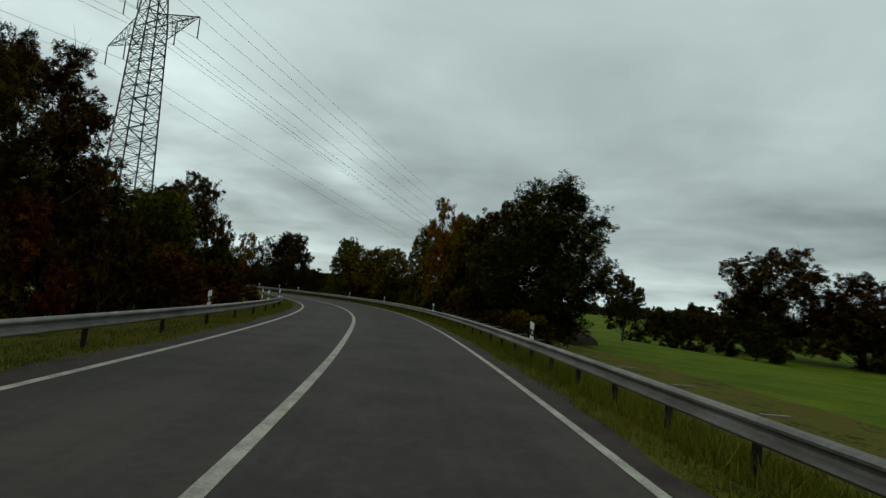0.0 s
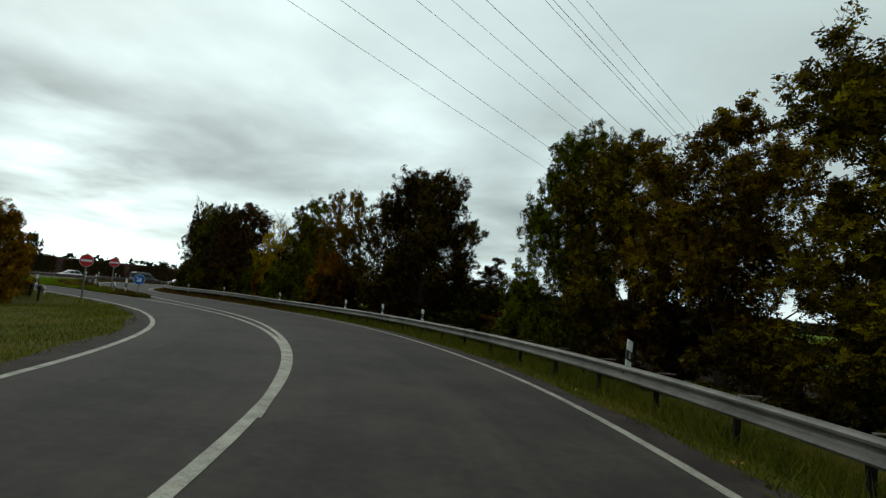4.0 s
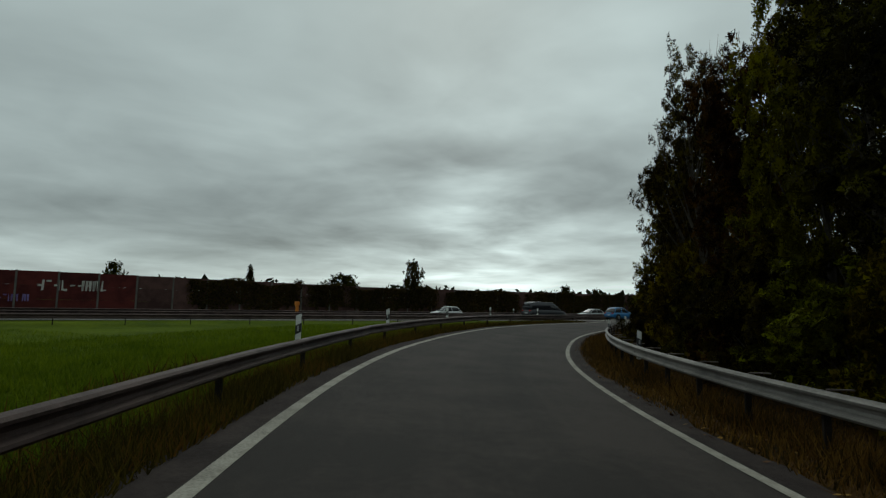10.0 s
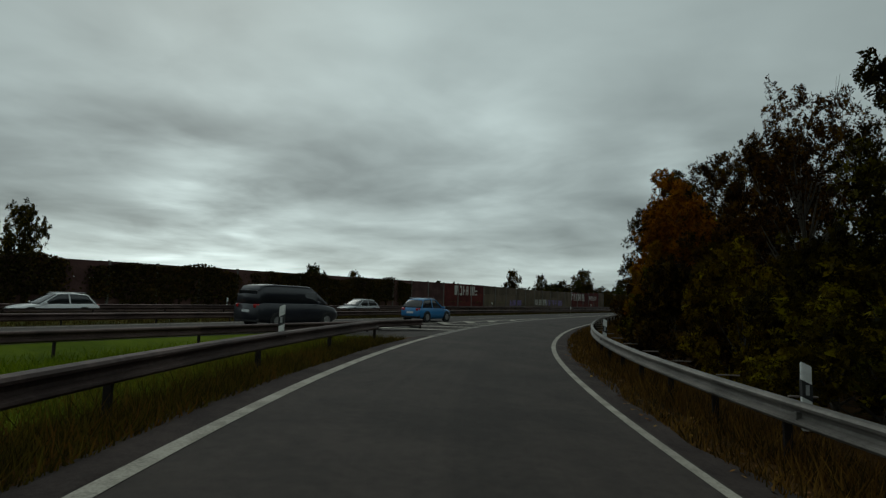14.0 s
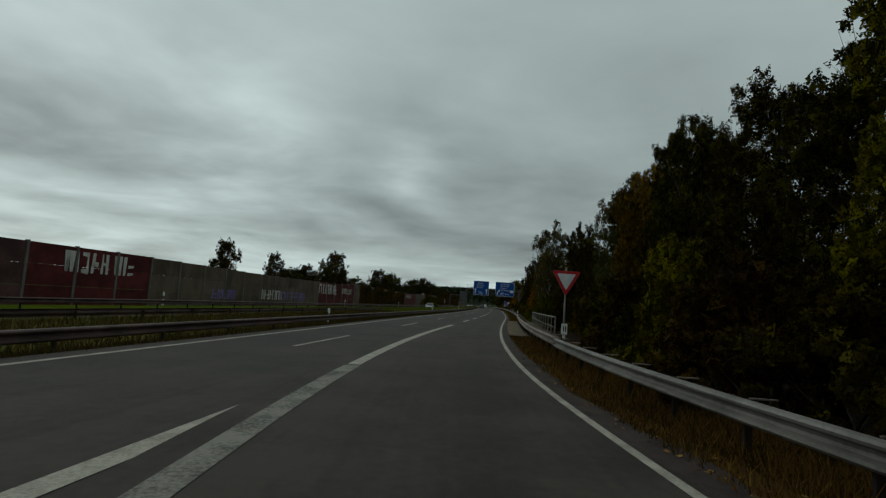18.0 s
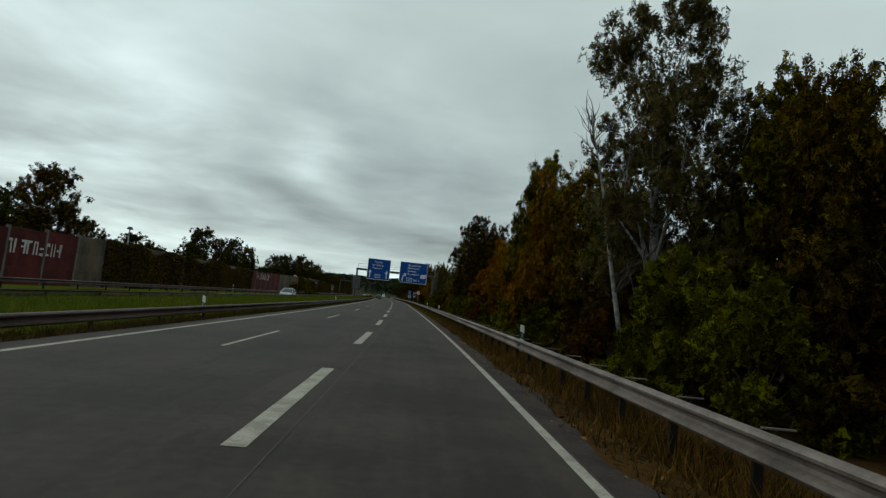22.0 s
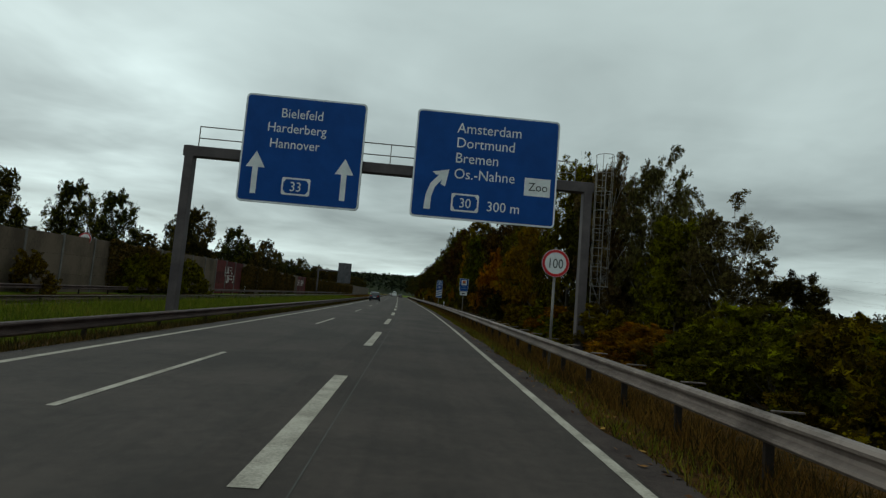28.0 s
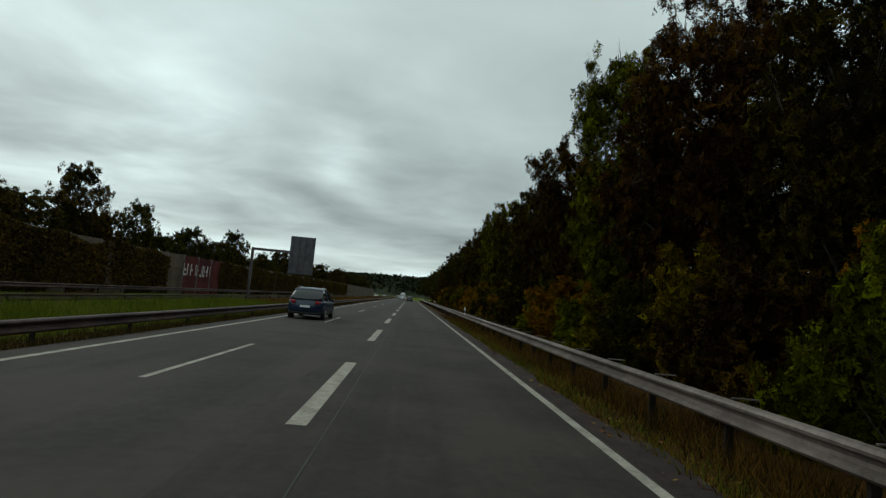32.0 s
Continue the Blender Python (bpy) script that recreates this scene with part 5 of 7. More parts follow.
hedge(SLIP, 304, 324, lambda s: EDGE_R(s) + 7.0, ("thicket",), 2.4, 3.6, 5.0, 38)
hedge(SLIP, 400, 560, lambda s: EDGE_R(s) + 9.0, ("thicket",), 4.0, 4.0, 6.0, 26)
hedge(SLIP, 81, 98, lambda s: EDGE_R(s) + 9.0, ("thicket",), 2.6, 3.5, 5.0, 27)
hedge(SLIP, 84, 98, lambda s: EDGE_R(s) + 6.8, ("thicket",), 2.2, 2.6, 3.8, 39)
hedge(SLIP, 4, 60, lambda s: EDGE_L(s) - 6.2, ("bush", "bush", "bush4"), 2.8, 2.6, 4.2, 8)
hedge(SLIP, 4, 50, lambda s: EDGE_L(s) - 10, ("bush", "bush"), 3.2, 4.0, 6.0, 9)

# trees beyond the noise barrier
BEYOND = [(-130, 139, 9.2, 2.0), (-131, 127, 6.4, 3.4), (-136, 78, 7.2, 2.2), (-134, 96, 6.9, 1.6), (-127, 171, 5.9, 1.7), (-126, 178, 5.5, 1.2), (-131, 120, 5.2, 1.4),
          (-121.4, 224.0, 8.3, 2.0), (-120.2, 237.5, 8.0, 1.7), (-119.4, 250.6, 7.2, 2.0), (-118.8, 266.6, 10.9, 3.4), (-118.5, 259.5, 7.6, 2.2), (-116.6, 303.5, 9.9, 3.2),
          (-116.2, 313.6, 9.2, 1.8), (-115.9, 320.0, 10.0, 2.5), (-115.4, 329.0, 9.3, 2.4), (-114.6, 353.8, 9.4, 2.4), (-114.2, 363.0, 10.2, 2.3), (-113.9, 370.0, 10.6, 2.4)]
BEYOND2 = [(-113.4, 391.5, 12.2, 3.2), (-113.1, 386.0, 10.6, 2.4), (-112.8, 409.0, 11.6, 3.0), (-112.6, 418.0, 9.8, 2.4), (-112.5, 430.8, 11.5, 2.8), (-112.3, 441.5, 9.8, 2.4), (-112.0, 456.0, 8.8, 2.6), (-111.9, 473.0, 10.3, 2.8),
           (-112.5, 510.1, 10, 4.0), (-112.5, 535.1, 10, 4.2), (-112.5, 570.1, 10.4, 4.5), (-111.5, 610.1, 11, 5), (-110.5, 660.1, 11, 5.5), (-109.5, 720.1, 12, 6)]
for x, y, h, r in BEYOND + BEYOND2:
    plant("far", x, y, -0.4, h, r)
rnd_far = random.Random(61)
y = 244.0
while y < 520:
    k = float(np.interp(y, WALL.y, WALL.s))
    q = WALL.p(k, rnd_far.uniform(-7.5, -4.5))
    tall = 1.25 if y > 385 else 1.0
    plant("far", q.x, q.y, -0.4, tall * rnd_far.uniform(4.8, 7.0), rnd_far.uniform(2.0, 3.2))
    y += rnd_far.uniform(4.5, 8.5) / tall ** 2
# distant trees across the meadow
for k, x, y, h, r in (("oak", 58, 84, 18, 8.5), ("bush", 55, 86, 10, 9), ("oak", 66, 76, 14, 7), ("bush", 64, 74, 9, 8), ("oak", 72, 62, 13, 8), ("bush", 71, 63, 9, 9), ("poplar", 62, 118, 9.5, 1.6), ("bush", 56, 112, 7, 5), ("bush", 70, 128, 8, 6), ("oak", 84, 50, 13, 8), ("bush", 80, 52, 9, 9), ("bush", 92, 36, 10, 10)):
    plant(k, x, y, -2.8, h, r, label="dark tree at the far edge of the meadow")
for y, off, h, r in ((362, 1.5, 3.8, 1.8), (365.5, 1.7, 4.2, 2.0), (369, 1.6, 4.3, 2.0), (372.5, 1.7, 4.0, 2.0), (376, 1.5, 3.4, 1.7), (349, 1.4, 3.0, 1.5)):
    q = WALL.p(float(np.interp(y, WALL.y, WALL.s)), off)
    plant("bush2", q.x, q.y, -0.45, h, r, label="olive bush growing before the noise barrier")
bt = bare_tree("bare_tree", 5, "dead pale tree without leaves", 10.0)
q = SLIP.p(269.2, 6.9)
bt.matrix_basis = Matrix.Translation((q.x, q.y, G))
wt = bare_tree("bare_tree", 8, "dark leafless tree among the roadside trees", 10.0, M_BARK, 60, 0.016)
for i, (s, lat, k) in enumerate(((108.6, 8.6, 0.93), (104.8, 9.2, 0.90), (202.6, 8.8, 1.0), (128.2, 8.7, 1.08), (296.8, 8.0, 0.38))):
    q = SLIP.p(s, lat)
    m = Matrix.Translation((q.x, q.y, G)) @ Matrix.Rotation(1.9 * i, 4, "Z") @ Matrix.Scale(k, 4)
    if i:
        copy_thing(wt, m @ Matrix.Scale(1 / wt.scale[0], 4))
    else:
        wt.matrix_basis = m


def ivy():
    """Ivy and creepers over stretches of the barrier, and rough growth along its foot."""
    rng = np.random.default_rng(77)
    vv, ff, base, late = [], [], 0, []
    spans = [(104, 182, 1.0), (266, 309, 1.0), (309, 315, 0.4), (397, 438, 1.0), (453, 510, 0.9), (510, 590, 0.5), (360, 375, 0.8)]
    for y0, y1, dens in spans:
        n = int((y1 - y0) * (620 if y0 < 200 else 760) * dens)
        y = rng.uniform(y0, y1, n)
        wave = np.sin(y * 0.35) + np.sin(y * 0.83 + 1) + 0.6 * np.sin(y * 2.1)
        keep = wave + rng.normal(0, 0.45, n) > (-1.3 if y0 < 200 else -1.7)
        y, wave = y[keep], wave[keep]
        n = len(y)
        sI = np.interp(y, WALL.y, WALL.s)
        x = np.interp(sI, WALL.s, WALL.x) + 0.14 + np.abs(rng.normal(0.06, 0.09, n))
        hh = np.array([wall_height(v) for v in y])
        edge = 0.93 + 0.10 * np.sin(y * 0.7) * np.sin(y * 0.23 + 1)
        # curtains hang down from the coping, by strands of uneven length
        reach = np.clip(0.75 + 0.45 * wave + 0.3 * np.sin(y * 4.7) + 0.2 * np.sin(y * 9.1 + 2), 0.7 if y0 < 200 else 0.85, 1.0)
        z = WALL_Z0 + hh * edge * 1.05 * (1 - reach * rng.random(n) ** 1.1)
        p = np.c_[x, y, z]
        a = rng.normal(size=(n, 3))
        a /= np.linalg.norm(a, axis=1)[:, None]
        b = np.cross(a, rng.normal(size=(n, 3)))
        b /= np.linalg.norm(b, axis=1)[:, None]
        ln = (0.16 + 0.18 * rng.random(n))[:, None]
        v = np.stack([p - a * ln / 2, p + b * ln * 0.3, p + a * ln / 2, p - b * ln * 0.3], 1).reshape(-1, 3)
        vv.append(v)
        ff.append(np.arange(n * 4).reshape(-1, 4) + base)
        late.append(np.full(n, 0 if y0 < 200 else 1))
        base += n * 4
    ob = new("ivy", mesh_from("ivy", np.vstack(vv), np.vstack(ff), M_IVY))
    ob.data.materials.append(M_CREEPER)
    ob.data.polygons.foreach_set("material_index", np.concatenate(late).astype(np.int32))
    tagged(ob, "dark ivy covering long stretches of the noise barrier", "ivy", kind="stuff")


ivy()


def tufts(name, al, s0, s1, a, b, z, count, h, mat_, seed, label):
    rng = np.random.default_rng(seed)
    s = rng.uniform(s0, s1, count)
    u = rng.random(count)
    grid = np.arange(s0, s1 + 0.5, 0.5)
    lo = np.interp(s, grid, [a(t) if callable(a) else a for t in grid])
    hi = np.interp(s, grid, [b(t) if callable(b) else b for t in grid])
    lat = lo + (hi - lo) * u
    x, y, th = (np.interp(s, al.s, q) for q in (al.x, al.y, al.th))
    tl = np.tan(np.interp(s, al.s, al.bank)) * np.where(np.abs(lat) < 6, lat, np.sign(lat) * 6 * np.clip(1 - (np.abs(lat) - 6) / 6, 0, 1))
    zz = np.array([z(p, q) for p, q in zip(u, s)])
    px = np.c_[x + np.cos(th) * lat, y + np.sin(th) * lat, zz - tl - 0.01]
    ang = rng.uniform(0, 6.28, count)
    hh = h * (0.4 + 0.9 * rng.random(count) ** 1.5)
    w = 0.007 + 0.011 * rng.random(count)
    side = np.c_[np.cos(ang), np.sin(ang), np.zeros(count)]
    lean = np.c_[rng.normal(0, 0.4, count), rng.normal(0, 0.4, count), np.ones(count)] * hh[:, None]
    v = np.stack([px - side * w[:, None], px + side * w[:, None], px + lean], 1).reshape(-1, 3)
    ob = new(name, mesh_from(name, v, np.arange(count * 3).reshape(-1, 3), mat_))
    tagged(ob, label, "grass", kind="stuff")


vz = lambda u, s: -0.03 - 0.30 * u
tufts("grass_bend_right", SLIP, 96, 224, lambda s: EDGE_R(s) + 0.5, lambda s: EDGE_R(s) + 4.2, vz, 130000, 0.19, M_DRYBLADE, 18, "rusty brown and yellow verge grass along the bend")
tufts("grass_right", SLIP, -10, 106, lambda s: EDGE_R(s) + 0.5, lambda s: EDGE_R(s) + 4.2, vz, 120000, 0.16, M_BLADE, 11, "short green verge grass along the slip road")
tufts("grass_right_north", SLIP, 255, 480, lambda s: EDGE_R(s) + 0.55, lambda s: EDGE_R(s) + 4.0, vz, 120000, 0.18, M_DRYBLADE, 12, "dry brownish verge grass beside the entry lane")
tufts("grass_right_green", SLIP, 300, 470, lambda s: EDGE_R(s) + 0.55, lambda s: EDGE_R(s) + 2.6, vz, 80000, 0.18, M_BLADE, 48, "green patches of verge grass beside the entry lane")
tufts("grass_rail_ramp", SLIP, 113, 168, lambda s: (RAMP_L(s) if s < 134 else LANE_L(s) - 1.25) + 0.5, lambda s: (RAMP_L(s) if s < 134 else LANE_L(s) - 1.25) - 0.5, lambda u, s: -0.24, 30000, 0.44, M_RAMPBLADE, 56, "taller weeds under the ramp rail")
rz = lambda u, s: -0.09 - 0.11 * u
tufts("grass_rail", SLIP, 0, 100, lambda s: EDGE_R(s) + 1.25, lambda s: EDGE_R(s) + 2.5, rz, 45000, 0.38, M_BLADE, 53, "taller green grass under the guard rail")
tufts("grass_rail_bend", SLIP, 98, 222, lambda s: EDGE_R(s) + 1.25, lambda s: EDGE_R(s) + 2.5, rz, 55000, 0.38, M_DRYBLADE, 54, "taller rusty grass under the guard rail")
tufts("grass_rail_north", SLIP, 255, 470, lambda s: EDGE_R(s) + 1.25, lambda s: EDGE_R(s) + 2.5, rz, 90000, 0.38, M_DRYBLADE, 55, "taller brown grass under the guard rail")
tufts("grass_left", SLIP, 0, 92, lambda s: EDGE_L(s) - 0.5, lambda s: EDGE_L(s) - 5, vz, 60000, 0.12, M_BLADE, 13, "green verge grass on the inner side of the bend")
tufts("grass_mouth", SLIP, 84, 128, lambda s: MOUTH_L(s) - 0.5, lambda s: MOUTH_L(s) - 3.6, vz, 16000, 0.14, M_BLADE, 19, "green verge grass beside the joining road")
tufts("grass_isle", SLIP, 109, 136, ISLE_M, ISLE_L, ISLE_ZO, 50000, 0.22, M_FIELDBLADE, 20, "tall fresh green grass on the island")
tufts("grass_ramp", SLIP, 103.6, 170, ISLE_R, ISLE_M, ISLE_ZI, 45000, 0.22, M_RAMPBLADE, 14, "rusty grass and weeds along the ramp")
tufts("grass_ramp_meadow", SLIP, 134, 171, ISLE_M, RAMP_O, RAMP_ZO, 30000, 0.24, M_BLADE, 50, "tall green and yellow grass behind the ramp rail")
tufts("grass_fork", FORK, FORK0, FORK0 + 60, 2.9, 11.0, lambda u, s: FORK_Z(min(1.0, u * 2.2), s), 45000, 0.22, M_FIELDBLADE, 51, "green meadow grass beside the joining road")
tufts("grass_isle_tip", SLIP, 103.5, 112, ISLE_M, ISLE_L, ISLE_ZO, 22000, 0.16, M_RAMPBLADE, 52, "olive and rusty weeds at the tip of the island")
tufts("grass_isle_olive", SLIP, 103.8, 116, lambda s: ISLE_R(s) - 0.25, ISLE_L, lambda u, s: ISLE_Z(min(0.99, 0.05 + u), s), 16000, 0.20, M_BLADE, 57, "olive green weeds on the island")
tufts("grass_isle_rail", SLIP, 107, 118.5, lambda s: max(RAMP_L(s) - 0.8, ISLE_L(s)), lambda s: RAMP_L(s) + 1.0, lambda u, s: -0.08 - 0.05 * max(0.0, min(1.0, (s - 112) / 6)), 14000, 0.34, M_FIELDBLADE, 58, "tall green grass over the sunk end of the rail")
tufts("grass_ramp_weeds", SLIP, 103.6, 134, ISLE_M, lambda s: max(ISLE_L(s), ISLE_M(s) - 1.6), ISLE_ZO, 9000, 0.34, M_DRYBLADE, 49, "yellowish weeds in the grass of the island")
tufts("grass_meadow", SLIP, 124, 172, lambda s: LANE_L(s) - 4.0, lambda s: max(LANE_L(s) - 16, PAIR(s) + 1.0) if s < 134 else LANE_L(s) - 16, lambda u, s: -0.36, 80000, 0.22, M_FIELDBLADE, 15, "lush green meadow grass between the roads")
MED0, MED1 = station_on(MAIN, SLIP.p(264, -14)), station_on(MAIN, SLIP.p(470, -14))
tufts("grass_median", MAIN, MED0, MED1, -7.2, -12.6, lambda u, s: -0.18 + 0.22 * u ** 0.8, 125000, 0.42, M_MEDBLADE, 16, "green weeds and grass in the median")
tufts("grass_median_south", MAIN, 300, MED0, -7.2, -12.6, lambda u, s: -0.18 + 0.22 * u ** 0.8, 44000, 0.30, M_VERGEBLADE, 46, "dark rusty weeds and dry grass in the median")
tufts("grass_median_north", MAIN, MED1, MED1 + 190, -7.2, -12.6, lambda u, s: -0.18 + 0.22 * u ** 0.8, 44000, 0.38, M_DRYBLADE, 47, "brown weeds and dry grass in the median")
tufts("grass_verge_median", MAIN, 320, 640, -5.95, -7.2, lambda u, s: -0.05 - 0.12 * u, 60000, 0.24, M_VERGEBLADE, 17, "dry grass beside the median rail")


def litter(name, al, s0, s1, a, b, z, count, seed):
    """Fallen leaves lying about."""
    rng = np.random.default_rng(seed)
    s = rng.uniform(s0, s1, count)
    s += 1.5 * np.sin(s * 2.1)
    u = rng.random(count)
    lat = np.array([a(t) for t in s]) * (1 - u) + np.array([b(t) for t in s]) * u
    x, y, th, bank = (np.interp(s, al.s, q) for q in (al.x, al.y, al.th, al.bank))
    p = np.c_[x + np.cos(th) * lat, y + np.sin(th) * lat, z(u) - np.tan(bank) * np.clip(lat, -6, 6)]
    e = rng.normal(size=(count, 3)) * (1, 1, 0.25)
    e /= np.linalg.norm(e, axis=1)[:, None]
    f = np.cross(e, rng.normal(size=(count, 3)) * 0.25 + (0, 0, 1))
    ln = (0.022 + 0.035 * rng.random(count))[:, None]
    v = np.stack([p - e * ln, p + f * ln * 0.7, p + e * ln, p - f * ln * 0.7], 1).reshape(-1, 3)
    ob = new(name, mesh_from(name, v, np.arange(count * 4).reshape(-1, 4), M_LITTER))
    tagged(ob, "fallen brown and orange leaves on the verge", "fallen leaves", kind="stuff")


litter("leaf_litter", SLIP, 30, 222, lambda s: EDGE_R(s) + 0.3, lambda s: EDGE_R(s) + 3.6, lambda u: 0.03 - 0.24 * u, 7000, 41)
litter("leaf_litter_north", SLIP, 256, 470, lambda s: EDGE_R(s) + 0.25, lambda s: EDGE_R(s) + 3.4, lambda u: 0.03 - 0.24 * u, 9000, 42)

# ---------------------------------------------------------------- bridge


def build_bridge():
    s0, s1 = 223.0, 254.6
    tagged(strip_object("bridge_cap", SLIP, s0, s1, lambda s: EDGE_R(s) + 0.45, lambda s: EDGE_R(s) + 3.3, M_BRIDGE,
                        lambda u, s: 0.10 + 0.02 * u, 1.0, 4), "stained tan concrete edge beam of the bridge", "bridge edge")
    bm = B()
    for i in range(36):
        s = s0 + i * (s1 - s0) / 36
        e = s + (s1 - s0) / 36
        for a in ((0.45, -0.02, 0.45, 0.10), (3.3, 0.12, 3.3, -0.9)):
            v = [bm.verts.new(SLIP.p(t, EDGE_R(t) + a[0 if k in (0, 1) else 2], a[1] if k in (0, 1) else a[3])) for k, t in ((0, s), (1, e), (2, e), (3, s))]
            bm.faces.new(v)
    tagged(mesh_object("bridge_kerb", bm, M_BRIDGE), "concrete kerb and face of the bridge deck", "kerb", kind="structure")
    root = thing("bridge_railing", Matrix.Identity(4), "weathered steel bridge railing with two rails", "railing", kind="structure")
    bm = B()
    box(bm, 0.07, 0.05, 1.14, bevel=0.008)
    post = mesh_object("post", bm, M_RAILPAINT)
    d = post.data
    bpy.data.objects.remove(post)
    n = 13
    for i in range(n + 1):
        s = 224.5 + i * 2.25
        share("post", d, root, SLIP.m(s, EDGE_R(s) + 3.0, 0.11))
        if i < n:
            for z, r, nm in ((1.22, 0.05, "handrail"), (0.66, 0.028, "middle_rail")):
                bm = B()
                tube(bm, SLIP.p(s, EDGE_R(s) + 3.0, z), SLIP.p(s + 2.25, EDGE_R(s + 2.25) + 3.0, z), r, r, 8)
                part(nm, bm, M_RAILPAINT, root, smooth=True)
    bm = B()
    box(bm, 0.3, 0.22, 0.025, (0, 0, 0.12), bevel=0.004)
    plate = mesh_object("base_plate", bm, M_POST)
    d = plate.data
    bpy.data.objects.remove(plate)
    root = thing("rail_base_plates", Matrix.Identity(4), "bolted steel base plates of the rail posts on the bridge", "base plate", kind="structure")
    bm = B()
    box(bm, 0.10, 0.09, 0.42, (0, 0, 0.12), bevel=0.01)
    stub = mesh_object("post", bm, M_POST)
    sd = stub.data
    bpy.data.objects.remove(stub)
    for i in range(23):
        s = 224.0 + 4 / 3 * i
        share("base_plate", d, root, SLIP.m(s, RAIL_R(s) + 0.075, 0.0))
        if i % 3:
            share("post", sd, root, SLIP.m(s, RAIL_R(s) + 0.075, 0.0))
    y0 = station_on(MAIN, (-91, 176))
    y1 = station_on(MAIN, (-90, 207))
    tagged(strip_object("bridge_median", MAIN, y0, y1, -7.4, -5.75, M_BRIDGE, lambda u, s: -0.16 + 0.14 * u, 1.0, 3), "bare tan concrete strip of the bridge at the median", "bridge edge")


build_bridge()

# ---------------------------------------------------------------- marker posts


def marker_post():
    root = thing("marker_post", Matrix.Identity(4), "white plastic roadside marker post with black band and reflector", "marker post", "marker posts")
    bm = B()
    prism(bm, [(-0.06, 0), (0.06, 0), (0.06, 1.0), (-0.06, 1.06)], 0.10)
    bmesh.ops.bevel(bm, geom=list(bm.edges), offset=0.012, segments=2, affect="EDGES")
    part("body", bm, M_PLASTIC, root, smooth=False)
    bm = B()
    prism(bm, [(-0.062, 0.52), (0.062, 0.46), (0.062, 0.72), (-0.062, 0.78)], 0.104)
    part("band", bm, M_BLACK, root, "black slanted band")
    bm = B()
    prism(bm, [(-0.022, 0.57), (0.022, 0.57), (0.022, 0.73), (-0.022, 0.73)], 0.114)
    part("reflector", bm, M_REFLECT, root)
    bm = B()
    box(bm, 0.16, 0.14, 0.05, (0, 0, -0.02), bevel=0.015)
    part("foot", bm, M_PLASTIC, root)
    return root


def spread(make, mats):
    first = make()
    first.matrix_basis = mats[0]
    for m in mats[1:]:
        copy_thing(first, m)


def post_at(al, s, lat, z=-0.2, tilt=0.0):
    return al.m(s, lat, z) @ Matrix.Rotation(radians(tilt), 4, "Y")


def rail_marker():
    root = thing("rail_marker", Matrix.Identity(4), "short white marker plate with black band clamped to the guard rail", "marker post", "rail marker posts")
    bm = B()
    prism(bm, [(-0.06, 0.40), (0.06, 0.40), (0.06, 1.16), (-0.06, 1.21)], 0.05)
    bmesh.ops.bevel(bm, geom=list(bm.edges), offset=0.010, segments=2, affect="EDGES")
    part("body", bm, M_PLASTIC, root)
    bm = B()
    prism(bm, [(-0.062, 0.80), (0.062, 0.74), (0.062, 0.94), (-0.062, 1.00)], 0.056)
    part("band", bm, M_BLACK, root, "black slanted band")
    bm = B()
    prism(bm, [(-0.022, 0.82), (0.022, 0.82), (0.022, 0.94), (-0.022, 0.94)], 0.064)
    part("reflector", bm, M_REFLECT, root)
    bm = B()
    box(bm, 0.22, 0.05, 0.10, (-0.03, 0, 0.52), bevel=0.01)
    part("clamp", bm, M_ZINC, root)
    return root


RAILED = [post_at(SLIP, s, RAIL_R(s) + 0.075, -0.03, (i * 37 % 7 - 3) * 0.8) for i, s in enumerate(
    (16, 38.3, 57, 69, 82, 86.4, 90.8, 99.7, 110.5, 121, 133, 148.4, 157.6, 169.4, 269.2, 312.9, 336, 418.5, 466, 516))]
RAILED += [post_at(SLIP, s, (RAMP_L(s) if s < 134 else LANE_L(s) - 1.25) - 0.07, 0.0) @ Matrix.Rotation(radians(180), 4, "Z") for s in (119.2, 128.6, 137.3, 146.0, 153.5, 162.0)]
RAILED += [post_at(SLIP, s, EDGE_L(s) - 1.68, -0.09) @ Matrix.Rotation(radians(180), 4, "Z") for s in (20, 32.6, 40)]
RAILED += [post_at(FORK, s, -3.98, -0.07) @ Matrix.Rotation(radians(180), 4, "Z") for s in (20, 37, 48, 58)] + [post_at(FORK, s, 3.48, -0.07) for s in (66, 80)]
spread(rail_marker, RAILED)
MARKERS = [post_at(SLIP, s, EDGE_L(s) - 2.6, -0.24, 1.5) for s in (46.3, 57)]
MARKERS += [Matrix.Translation((-43.9, 89.1, -0.06)) @ Matrix.Rotation(radians(60), 4, "Z") @ Matrix.Diagonal((1, 1, 1.2, 1)), Matrix.Translation((-44.2, 88.4, -0.15)) @ Matrix.Rotation(radians(60), 4, "Z")]
MARKERS += [post_at(MAIN, s, -7.4, -0.27) for s in (372, 420, 470)] + [post_at(MAIN, s, -24.0, -0.12) for s in (330, 380, 430, 480, 530, 580)]
spread(marker_post, MARKERS)

# ---------------------------------------------------------------- signs


def text_mesh(body, size, name="lettering"):
    cu = bpy.data.curves.new(name, "FONT")
    cu.body, cu.size, cu.extrude = body, size, 0.004
    cu.align_x, cu.align_y, cu.resolution_u = "LEFT", "BOTTOM_BASELINE", 3
    ob = bpy.data.objects.new(name, cu)
    scene.collection.objects.link(ob)
    dg = bpy.context.evaluated_depsgraph_get()
    me = bpy.data.meshes.new_from_object(ob.evaluated_get(dg))
    bpy.data.objects.remove(ob)
    return me


